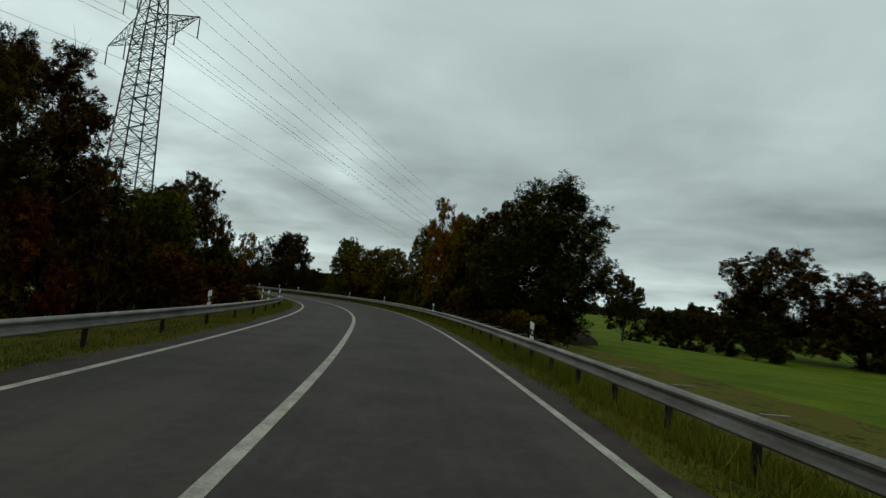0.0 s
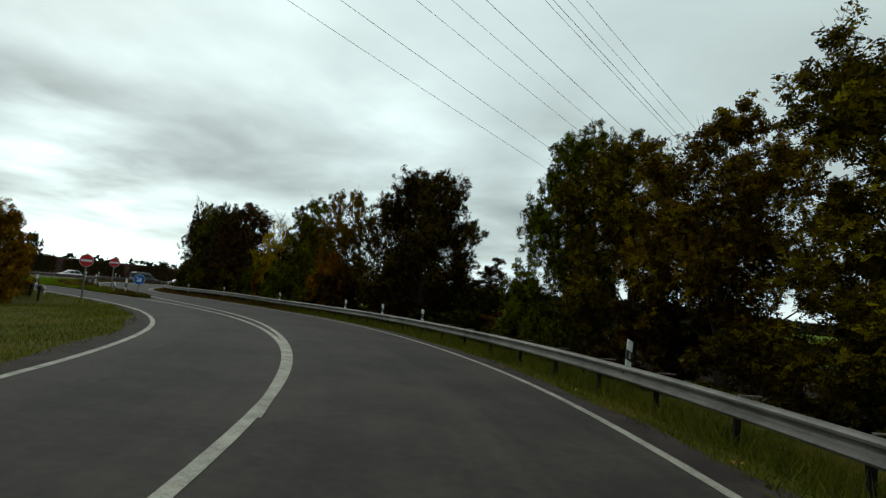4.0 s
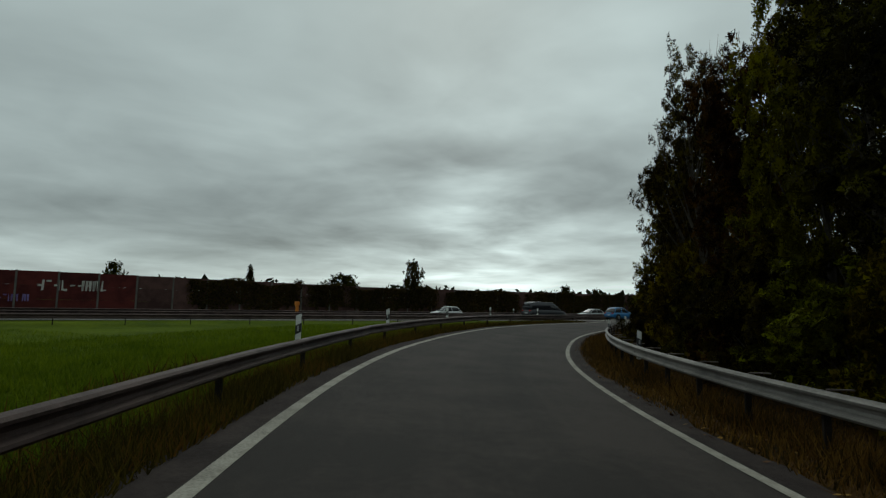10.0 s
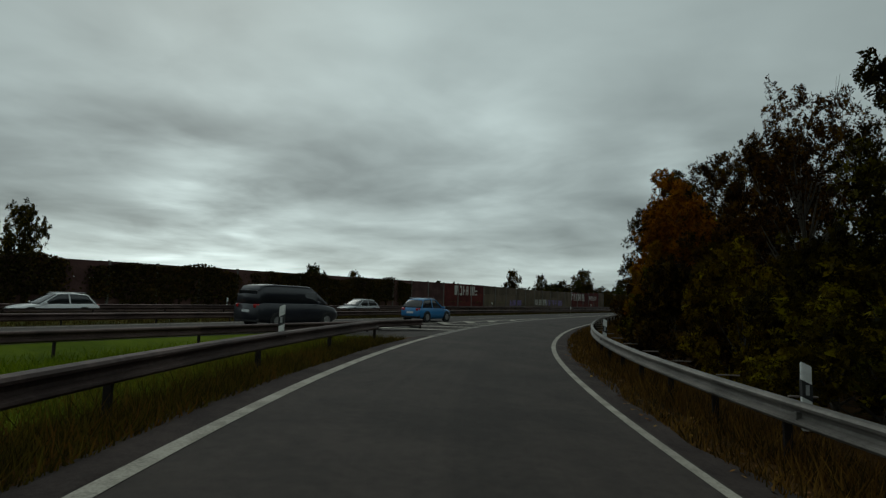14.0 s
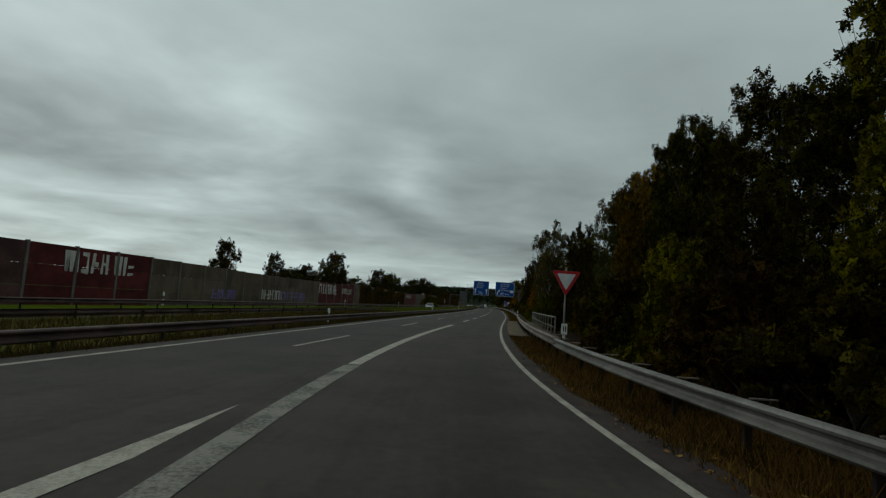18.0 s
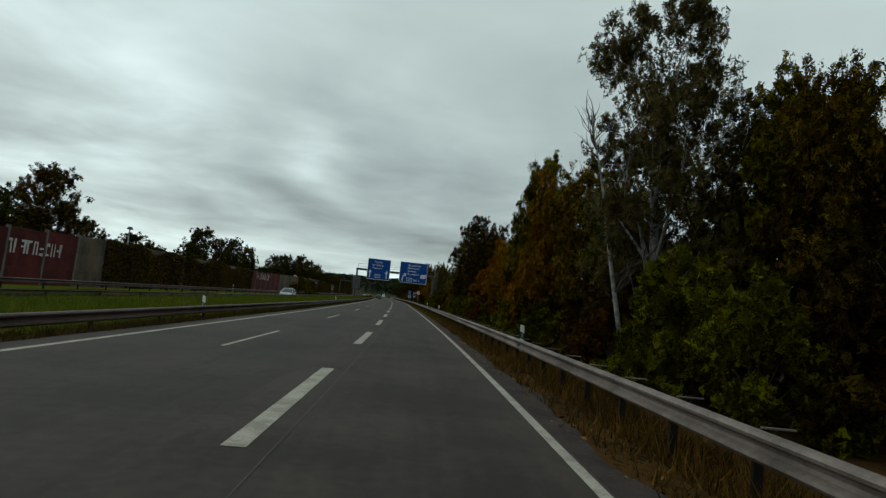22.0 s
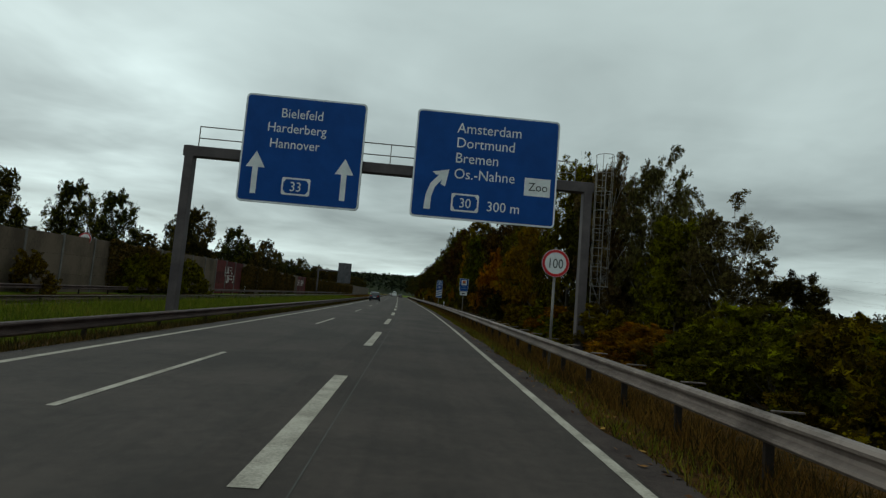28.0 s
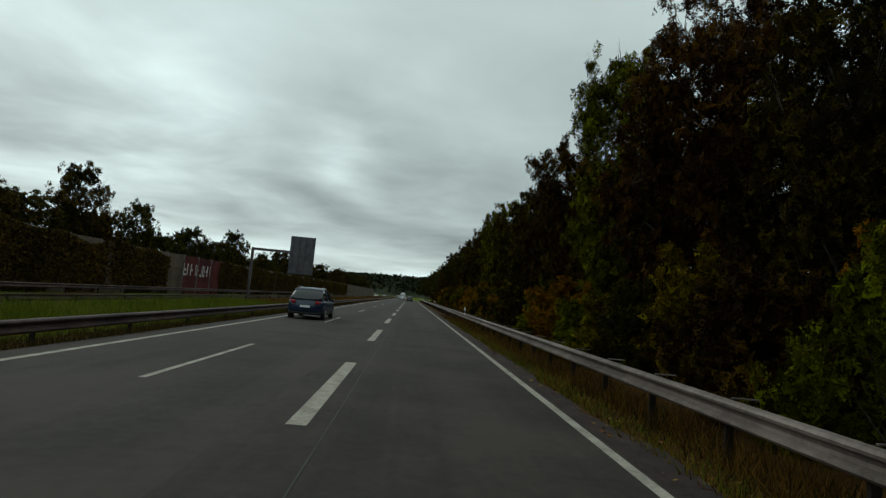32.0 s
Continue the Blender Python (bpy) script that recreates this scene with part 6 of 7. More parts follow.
def lettering(body, height, x, z, y, parent, mat_, squeeze=1.0, bold=0.0):
    """Upright letters with that cap height, in a panel's own x and z."""
    me = text_mesh(body, height / 0.72)
    me.materials.clear()
    me.materials.append(mat_)
    ob = new("lettering", me)
    ob.parent = parent
    ob.matrix_basis = Matrix.Translation((x, y, z)) @ Matrix.Rotation(radians(90), 4, "X") @ Matrix.Diagonal((squeeze, 1, 1, 1))
    return ob


def flat(name, outline, mat_, parent, y, depth=0.006, label=""):
    bm = B()
    prism(bm, outline, depth, Matrix.Translation((0, y, 0)))
    bmesh.ops.recalc_face_normals(bm, faces=bm.faces)
    return part(name, bm, mat_, parent, label)


def pole(parent, h, r=0.038, x=0.0, y=0.03, z0=-0.5):
    bm = B()
    tube(bm, (x, y, z0), (x, y, h), r, r, 12)
    part("pole", bm, M_ZINC, parent, smooth=True)
    bm = B()
    tube(bm, (x, y, h), (x, y, h + 0.03), r * 1.15, r * 0.7, 12)
    part("cap", bm, M_BLACK, parent)


def facing(x, y, z, heading):
    return Matrix.Translation((x, y, z)) @ Matrix.Rotation(radians(heading), 4, "Z")


def ring(r0, r1, zc, n=40):
    """An annulus as one closed outline."""
    a = [(r1 * math.cos(2 * math.pi * i / n), zc + r1 * math.sin(2 * math.pi * i / n)) for i in range(n + 1)]
    b = [(r0 * math.cos(2 * math.pi * i / n), zc + r0 * math.sin(2 * math.pi * i / n)) for i in range(n, -1, -1)]
    return a + b


def round_sign(name, m, label, zc, r, kind):
    root = thing(name, m, label, "road sign")
    pole(root, zc + r + 0.04)
    bm = B()
    prism(bm, disc(r + 0.012, zc, 40), 0.02, Matrix.Translation((0, -0.02, 0)))
    part("back_plate", bm, M_ZINC, root)
    if kind == "noentry":
        flat("face", disc(r, zc, 40), M_RED, root, -0.034)
        flat("bar", [(-r * 0.8, zc - r * 0.17), (r * 0.8, zc - r * 0.17), (r * 0.8, zc + r * 0.17), (-r * 0.8, zc + r * 0.17)], M_WHITE, root, -0.040, label="white bar")
        flat("rim", ring(r * 0.955, r, zc), M_WHITE, root, -0.039)
    elif kind == "arrow":
        flat("face", disc(r, zc, 40), M_BLUELIT, root, -0.034)
        flat("rim", ring(r * 0.95, r, zc), M_WHITE, root, -0.039)
        a = [(-0.07, 0.62), (0.07, 0.62), (0.07, -0.12), (0.40, 0.20), (0.40, -0.06), (0.0, -0.52), (-0.40, -0.06), (-0.40, 0.20), (-0.07, -0.12)]
        c, s = math.cos(radians(42)), math.sin(radians(42))
        flat("arrow", [((x * c - y * s) * r * 1.15, zc + (x * s + y * c) * r * 1.15) for x, y in a], M_WHITE, root, -0.040, label="white arrow pointing down")
    else:
        flat("face", disc(r, zc, 40), M_WHITE, root, -0.034)
        flat("rim", ring(r * 0.79, r * 0.985, zc), M_RED, root, -0.040, label="red border")
        lettering("100", r * 0.72, -r * 0.62, zc - r * 0.36, -0.040, root, M_BLACK, 0.80)
    return root


round_sign("no_entry_sign", facing(-44.9, 88.7, -0.25, 52), "round red no entry sign on the grass island", 2.55, 0.34, "noentry")
round_sign("no_entry_sign", facing(-36.6, 80.1, -0.25, 45), "round red no entry sign beside the joining road", 2.35, 0.34, "noentry")
round_sign("keep_right_sign", facing(-41.0, 87.6, -0.2, 52), "round blue sign with white arrow at the tip of the island", 1.41, 0.37, "arrow")
round_sign("speed_limit_sign", facing(-79.9, 325.2, -0.3, -2), "round speed limit sign with red border behind the guard rail", 3.1, 0.375, "limit")
round_sign("speed_limit_sign", facing(-109.6, 357.2, -0.5, -2), "speed limit sign on a pole before the noise barrier", 4.5, 0.5, "limit")


def give_way():
    root = thing("give_way_sign", facing(-85.8, 177.6, -0.2, 4), "triangular give way sign with red border on a pole", "road sign")
    pole(root, 3.42, 0.038)
    zc, a = 2.98, 0.52

    def tri(k, r=0.05):
        out = []
        for ang in (90 + 60, 30, 270):
            c = (k * a * math.cos(radians(ang)), k * a * math.sin(radians(ang)))
            out += [(c[0] + r * math.cos(radians(ang + d)), zc + c[1] + r * math.sin(radians(ang + d))) for d in (60, 30, 0, -30, -60)]
        return out[::1]
    flat("back_plate", tri(1.0, 0.055), M_ZINC, root, -0.02, 0.02)
    flat("border", tri(0.99), M_RED, root, -0.034, label="red border")
    flat("face", tri(0.70, 0.02), M_WHITE, root, -0.040, label="white field")
    # the small plate and marker below it
    flat("plate", rounded(0.22, 0.40, 0.03, 0.95), M_PLASTIC, root, -0.06, 0.03, label="small white reflector plate")
    flat("plate_mark", [(-0.05, 1.06), (-0.01, 1.06), (-0.01, 1.26), (-0.05, 1.26)], M_BLACK, root, -0.078)
    flat("plate_mark", [(0.03, 1.06), (0.07, 1.06), (0.07, 1.26), (0.03, 1.26)], M_BLACK, root, -0.078)
    flat("stand", [(-0.05, 0.5), (0.05, 0.5), (0.05, 0.92), (-0.05, 0.92)], M_PLASTIC, root, -0.05, 0.05)
    flat("band", [(-0.052, 0.62), (0.052, 0.58), (0.052, 0.76), (-0.052, 0.80)], M_BLACK, root, -0.05, 0.056)
    return root


give_way()


def panel_sign(root, x0, x1, z0, z1, y=0.0):
    """A blue sign panel with a white border; returns the panel part."""
    w, h, cx = x1 - x0, z1 - z0, (x0 + x1) / 2
    holder = new("panel")
    sh = lambda pts: [(x + cx, z) for x, z in pts]
    bm = B()
    prism(bm, sh(rounded(w, h, 0.18, z0)), 0.10, Matrix.Translation((0, y, 0)))
    me = bpy.data.meshes.new("panel")
    bm.to_mesh(me)
    bm.free()
    me.materials.append(M_SIGNBACK)
    bpy.data.objects.remove(holder)
    ob = new("panel", me)
    ob.parent = root
    flat("border", sh(rounded(w, h, 0.18, z0)), M_WHITE, ob, y - 0.055, label="white border")
    flat("face", sh(rounded(w - 0.14, h - 0.14, 0.13, z0 + 0.07)), M_BLUE, ob, y - 0.062, label="blue face")
    return ob


def arrow_up(x, z, h, p, y):
    w = 0.11
    flat("arrow", [(x - w, z), (x + w, z), (x + w, z + h * 0.62), (x + 0.38, z + h * 0.62), (x, z + h), (x - 0.38, z + h * 0.62), (x - w, z + h * 0.62)], M_WHITE, p, y)


def route_shield(x, z, w, h, text, p, y):
    flat("shield", [(x + a, z + b) for a, b in rounded(w, h, 0.08)], M_WHITE, p, y)
    k = 0.07
    flat("shield_face", [(x - w / 2 + k + 0.10, z + k), (x + w / 2 - k - 0.10, z + k), (x + w / 2 - k, z + h * 0.3), (x + w / 2 - k, z + h * 0.7), (x + w / 2 - k - 0.10, z + h - k),
                         (x - w / 2 + k + 0.10, z + h - k), (x - w / 2 + k, z + h * 0.7), (x - w / 2 + k, z + h * 0.3)], M_BLUE, p, y - 0.005)
    lettering(text, h * 0.55, x - w * 0.22, z + h * 0.23, y - 0.012, p, M_WHITE, 0.9)


def sign_gantry():
    s = 381.0
    x, y, th = SLIP.at(s)
    root = thing("sign_gantry", Matrix.Translation((x, y, 0)) @ Matrix.Rotation(th, 4, "Z"), "steel sign gantry over the motorway with two blue direction signs", "sign gantry")
    zb = 6.75
    for lx, nm in ((-9.6, "left"), (7.1, "right")):
        bm = B()
        box(bm, 0.36, 0.42, zb + 0.95, (lx, 0.35, -0.7), bevel=0.03)
        part("column", bm, M_GANTRY, root)
        bm = B()
        box(bm, 0.7, 0.8, 0.5, (lx, 0.35, -0.75), bevel=0.04)
        part("footing", bm, M_BRIDGE, root)
    bm = B()
    box(bm, 17.2, 0.42, 0.44, (-1.25, 0.35, zb - 0.2), bevel=0.03)
    part("cross_beam", bm, M_GANTRY, root)
    for z in (zb + 0.72, zb + 1.22):
        bm = B()
        tube(bm, (-9.5, 0.75, z), (6.7, 0.75, z), 0.025, 0.025, 8)
        part("handrail", bm, M_ZINC, root, smooth=True)
    bm = B()
    box(bm, 16.3, 0.75, 0.04, (-1.42, 0.95, zb + 0.24))
    part("catwalk", bm, M_GANTRY, root)
    for i in range(9):
        bm = B()
        tube(bm, (-9.5 + i * 2.02, 0.75, zb + 0.24), (-9.5 + i * 2.02, 0.75, zb + 1.24), 0.022, 0.022, 6)
        part("rail_post", bm, M_ZINC, root)
    # ladder with safety hoops
    for dx in (-0.2, 0.2):
        bm = B()
        tube(bm, (7.75 + dx, 0.5, 0.0), (7.75 + dx, 0.5, zb + 1.2), 0.022, 0.022, 6)
        part("ladder_rail", bm, M_ZINC, root)
    for i in range(22):
        bm = B()
        tube(bm, (7.55, 0.5, 0.3 + i * 0.33), (7.95, 0.5, 0.3 + i * 0.33), 0.012, 0.012, 5)
        part("rung", bm, M_ZINC, root)
    for i in range(8):
        z = 2.6 + i * 0.8
        bm = B()
        pts = [(7.75 + 0.38 * math.sin(a), 0.5 - 0.38 + 0.38 * math.cos(a) - 0.0, z) for a in [radians(40 + 280 * k / 14) for k in range(15)]]
        for a, b in zip(pts, pts[1:]):
            tube(bm, a, b, 0.014, 0.014, 5)
        part("hoop", bm, M_ZINC, root)
    for k in range(4):
        a = radians(90 + 60 * k)
        bm = B()
        tube(bm, (7.75 + 0.38 * math.sin(a), 0.12 + 0.38 * math.cos(a), 2.6), (7.75 + 0.38 * math.sin(a), 0.12 + 0.38 * math.cos(a), 8.2), 0.012, 0.012, 5)
        part("cage_bar", bm, M_ZINC, root)
    # sign over the through lanes
    a = panel_sign(root, -7.45, -2.5, 4.85, 9.35, -0.05)
    f = -0.12
    lettering("Bielefeld", 0.40, -6.0, 8.45, f, a, M_WHITE, 0.92)
    lettering("Harderberg", 0.40, -6.5, 7.82, f, a, M_WHITE, 0.92)
    lettering("Hannover", 0.40, -6.35, 7.16, f, a, M_WHITE, 0.92)
    arrow_up(-6.8, 5.2, 1.75, a, -0.118)
    arrow_up(-3.2, 5.2, 1.75, a, -0.118)
    route_shield(-5.1, 5.25, 1.15, 0.72, "33", a, -0.118)
    # sign over the exit lane
    b = panel_sign(root, -0.4, 5.65, 4.85, 9.40, -0.05)
    lettering("Amsterdam", 0.44, 1.30, 8.53, f, b, M_WHITE, 0.95)
    lettering("Dortmund", 0.44, 1.30, 7.90, f, b, M_WHITE, 0.95)
    lettering("Bremen", 0.44, 1.30, 7.25, f, b, M_WHITE, 0.95)
    lettering("Os.-Nahne", 0.44, 1.30, 6.58, f, b, M_WHITE, 0.95)
    flat("white_field", [(4.28, 6.12), (5.38, 6.12), (5.38, 6.88), (4.28, 6.88)], M_WHITE, b, -0.118)
    lettering("Zoo", 0.36, 4.45, 6.34, -0.126, b, M_BLACK, 0.95)
    route_shield(1.85, 5.2, 1.15, 0.75, "30", b, -0.118)
    lettering("300 m", 0.42, 2.75, 5.32, f, b, M_WHITE, 0.95)
    arc = [(0.15, 5.2), (0.42, 5.2), (0.44, 5.75), (0.56, 6.15), (0.84, 6.48), (0.78, 6.28), (0.98, 6.20), (1.10, 6.92), (0.42, 6.78), (0.56, 6.66), (0.70, 6.66), (0.36, 6.28), (0.20, 5.8)]
    flat("bent_arrow", arc, M_WHITE, b, -0.118)


sign_gantry()


def rear_gantry():
    """The back of a cantilever sign for the other direction."""
    root = thing("cantilever_sign", Matrix.Translation((-97.9, 459.6, 0)) @ Matrix.Rotation(radians(1), 4, "Z"), "dark back of a cantilever motorway sign", "road sign")
    bm = B()
    box(bm, 3.5, 0.12, 5.4, (0.0, 0, 3.3), bevel=0.03)
    part("panel", bm, M_SIGNBACK, root)
    for i in range(4):
        bm = B()
        box(bm, 0.09, 0.1, 5.2, (-1.3 + i * 0.86, -0.11, 3.4))
        part("stiffener", bm, M_GANTRY, root)
    bm = B()
    box(bm, 7.6, 0.35, 0.35, (-3.2, 0.3, 6.2), bevel=0.03)
    part("arm", bm, M_GANTRY, root)
    bm = B()
    box(bm, 0.36, 0.36, 7.2, (-7.0, 0.3, -0.6), bevel=0.03)
    part("column", bm, M_GANTRY, root)


rear_gantry()


def goods_sign():
    root = thing("blue_info_sign", SLIP.m(401.4, 4.2, -0.3, 4) @ Matrix.Scale(0.76, 4), "blue information sign with orange lorry symbol and small plate", "road sign")
    pole(root, 4.66, 0.045)
    z0 = 3.33
    flat("back_plate", rounded(0.92, 1.32, 0.06, z0), M_WHITE, root, -0.02, 0.03)
    flat("face", rounded(0.87, 1.27, 0.05, z0 + 0.025), M_BLUE, root, -0.04, label="blue face")
    flat("white_field", rounded(0.54, 0.54, 0.03, z0 + 0.64), M_WHITE, root, -0.046)
    flat("symbol", rounded(0.34, 0.26, 0.10, z0 + 0.86), M_SYMBOL, root, -0.052, label="orange tank symbol")
    for x in (-0.12, 0.0, 0.12):
        flat("symbol_wheel", [(x + a, z) for a, z in disc(0.04, z0 + 0.81, 12)], M_BLACK, root, -0.052)
    flat("axle", [(-0.17, z0 + 0.82), (0.17, z0 + 0.82), (0.17, z0 + 0.87), (-0.17, z0 + 0.87)], M_BLACK, root, -0.054)
    flat("text_bar", [(-0.17, z0 + 0.46), (0.17, z0 + 0.46), (0.17, z0 + 0.50), (-0.17, z0 + 0.50)], M_SIGNTEXT, root, -0.046)
    flat("text_bar", [(-0.34, z0 + 0.27), (0.34, z0 + 0.27), (0.34, z0 + 0.315), (-0.34, z0 + 0.315)], M_SIGNTEXT, root, -0.046)
    flat("plate", rounded(0.78, 0.40, 0.04, z0 - 0.44), M_BLACK, root, -0.02, 0.03)
    flat("plate_face", rounded(0.74, 0.36, 0.03, z0 - 0.42), M_WHITE, root, -0.04, label="white distance plate")
    for x in (-0.28, 0.28):
        flat("plate_arrow", [(x - 0.012, z0 - 0.37), (x + 0.012, z0 - 0.37), (x + 0.012, z0 - 0.19), (x + 0.04, z0 - 0.19), (x, z0 - 0.11), (x - 0.04, z0 - 0.19), (x - 0.012, z0 - 0.19)], M_BLACK, root, -0.046)
    flat("text_bar", [(-0.19, z0 - 0.30), (0.19, z0 - 0.30), (0.19, z0 - 0.18), (-0.19, z0 - 0.18)], M_POST, root, -0.046)


def countdown_sign():
    root = thing("countdown_marker", SLIP.m(431.0, 4.35, -0.3, 4) @ Matrix.Scale(0.84, 4), "tall blue countdown marker with three white stripes", "road sign")
    pole(root, 2.21, 0.05)
    z0, w = 2.21, 0.88
    flat("back_plate", rounded(w + 0.06, 2.75, 0.05, z0), M_WHITE, root, -0.02, 0.04)
    flat("face", rounded(w, 1.98, 0.04, z0 + 0.03), M_BLUE, root, -0.045, label="blue face")
    flat("top_face", rounded(w, 0.66, 0.04, z0 + 2.06), M_BLUE, root, -0.045, label="blue top field")
    flat("roundel", ring(0.265, 0.30, z0 + 2.39, 28), M_WHITE, root, -0.051)
    flat("symbol", [(-0.10, z0 + 2.24), (-0.02, z0 + 2.22), (0.0, z0 + 2.36), (0.12, z0 + 2.46), (0.06, z0 + 2.56), (-0.10, z0 + 2.52), (-0.05, z0 + 2.42)], M_WHITE, root, -0.051)
    lettering("300", 0.24, -0.27, z0 + 1.60, -0.052, root, M_WHITE, 0.95)
    lettering("m", 0.14, -0.09, z0 + 1.36, -0.052, root, M_WHITE, 0.95)
    for k in range(3):
        z = z0 + 0.14 + k * 0.36
        flat("stripe", [(-w / 2 + 0.02, z), (w / 2 - 0.02, z + 0.30), (w / 2 - 0.02, z + 0.48), (-w / 2 + 0.02, z + 0.18)], M_WHITE, root, -0.051)


goods_sign()
countdown_sign()


def emergency_phone():
    root = thing("emergency_phone", Matrix.Translation((-109.5, 113.5, -0.3)), "orange roadside emergency telephone post", "emergency phone")
    bm = B()
    box(bm, 0.32, 0.32, 1.35, (0, 0, 0), bevel=0.04)
    part("post", bm, M_ORANGE, root)
    bm = B()
    box(bm, 0.75, 0.36, 0.42, (0, 0, 1.35), bevel=0.05)
    part("head", bm, M_ORANGE, root)
    bm = B()
    box(bm, 0.18, 0.02, 0.25, (0, -0.17, 0.9))
    part("flap", bm, M_BLACK, root)


emergency_phone()


def tall_pole():
    root = thing("lamp_pole", Matrix.Translation((-116.6, 278.3, -0.4)), "tall grey pole with a round camera head before the trees", "pole")
    bm = B()
    tube(bm, (0, 0, -0.3), (0, 0, 6.4), 0.10, 0.06, 10)
    part("shaft", bm, M_ZINC, root, smooth=True)
    bm = B()
    tube(bm, (0, 0, 6.4), (0, 0, 6.7), 0.35, 0.2, 12)
    part("head", bm, M_SIGNBACK, root)


tall_pole()

# ---------------------------------------------------------------- graffiti


def graffiti(y, z, w, h, seed, mat_, label, kind="bars"):
    """Sprayed strokes on the barrier's face, unreadable shapes of the size of the lettering."""
    rnd = random.Random(seed)
    s = float(np.interp(y, WALL.y, WALL.s))
    q = WALL.p(s, 0.085)
    root = thing("graffiti", Matrix.Translation((q.x, q.y, z)) @ Matrix.Rotation(WALL.at(s)[2] + radians(90), 4, "Z"), label, "graffiti", kind="structure")
    n = max(3, int(w / (h * 0.62)))
    for i in range(n):
        bm = B()
        cx = -w / 2 + (i + 0.5) * w / n
        lw = w / n * 0.66
        t = 0.17 * h
        for k in range(rnd.choice((2, 3))):
            if rnd.random() < 0.55:
                x = cx + rnd.choice((-0.4, 0.4)) * lw
                prism(bm, [(x - t / 2, 0), (x + t / 2, 0), (x + t / 2 + rnd.uniform(-.1, .1) * h, h), (x - t / 2 + rnd.uniform(-.1, .1) * h, h)], 0.006)
            else:
                z0 = rnd.choice((0.0, 0.4, 0.82)) * h
                prism(bm, [(cx - lw / 2, z0), (cx + lw / 2, z0 + rnd.uniform(-.1, .1) * h), (cx + lw / 2, z0 + t), (cx - lw / 2, z0 + t)], 0.006)
        part("stroke", bm, mat_, root)
    return root


for y, z, w, h, sd, mt, lb in ((80, 2.1, 8, 1.3, 1, M_SPRAY, "white graffiti strokes on red barrier panels"), (92, 2.2, 7, 1.2, 2, M_SPRAY, "pale graffiti strokes on red barrier panels"),
                               (84, 0.9, 8, 0.8, 3, M_SPRAY2, "violet graffiti low on the barrier"), (196.4, 2.0, 7.5, 1.5, 4, M_SPRAY, "white graffiti high on red brown panels"),
                               (246.6, 1.7, 9, 1.6, 5, M_SPRAY, "large white graffiti on red barrier panels"), (257, 1.9, 6, 1.0, 6, M_SPRAY, "white graffiti on red barrier panels"),
                               (232.4, 0.4, 9, 1.2, 7, M_SPRAY2, "blue violet graffiti along the barrier's foot"), (225.6, 0.5, 6, 1.2, 8, M_SPRAY, "pale graffiti along the barrier's foot"),
                               (391.2, 2.5, 3.6, 1.0, 9, M_SPRAY, "white graffiti block on a red panel"), (391.6, 1.2, 4.2, 1.1, 19, M_SPRAY, "white graffiti block on a red panel"), (323, 2.2, 10, 1.1, 10, M_SPRAY, "faded graffiti on red panels"),
                               (446, 1.7, 8, 1.3, 11, M_SPRAY, "white graffiti on red brown panels"), (214, 0.4, 5, 1.0, 12, M_SPRAY2, "blue graffiti on grey panels")):
    graffiti(y, z, w, h, sd, mt, lb)

# ---------------------------------------------------------------- pylons and power lines


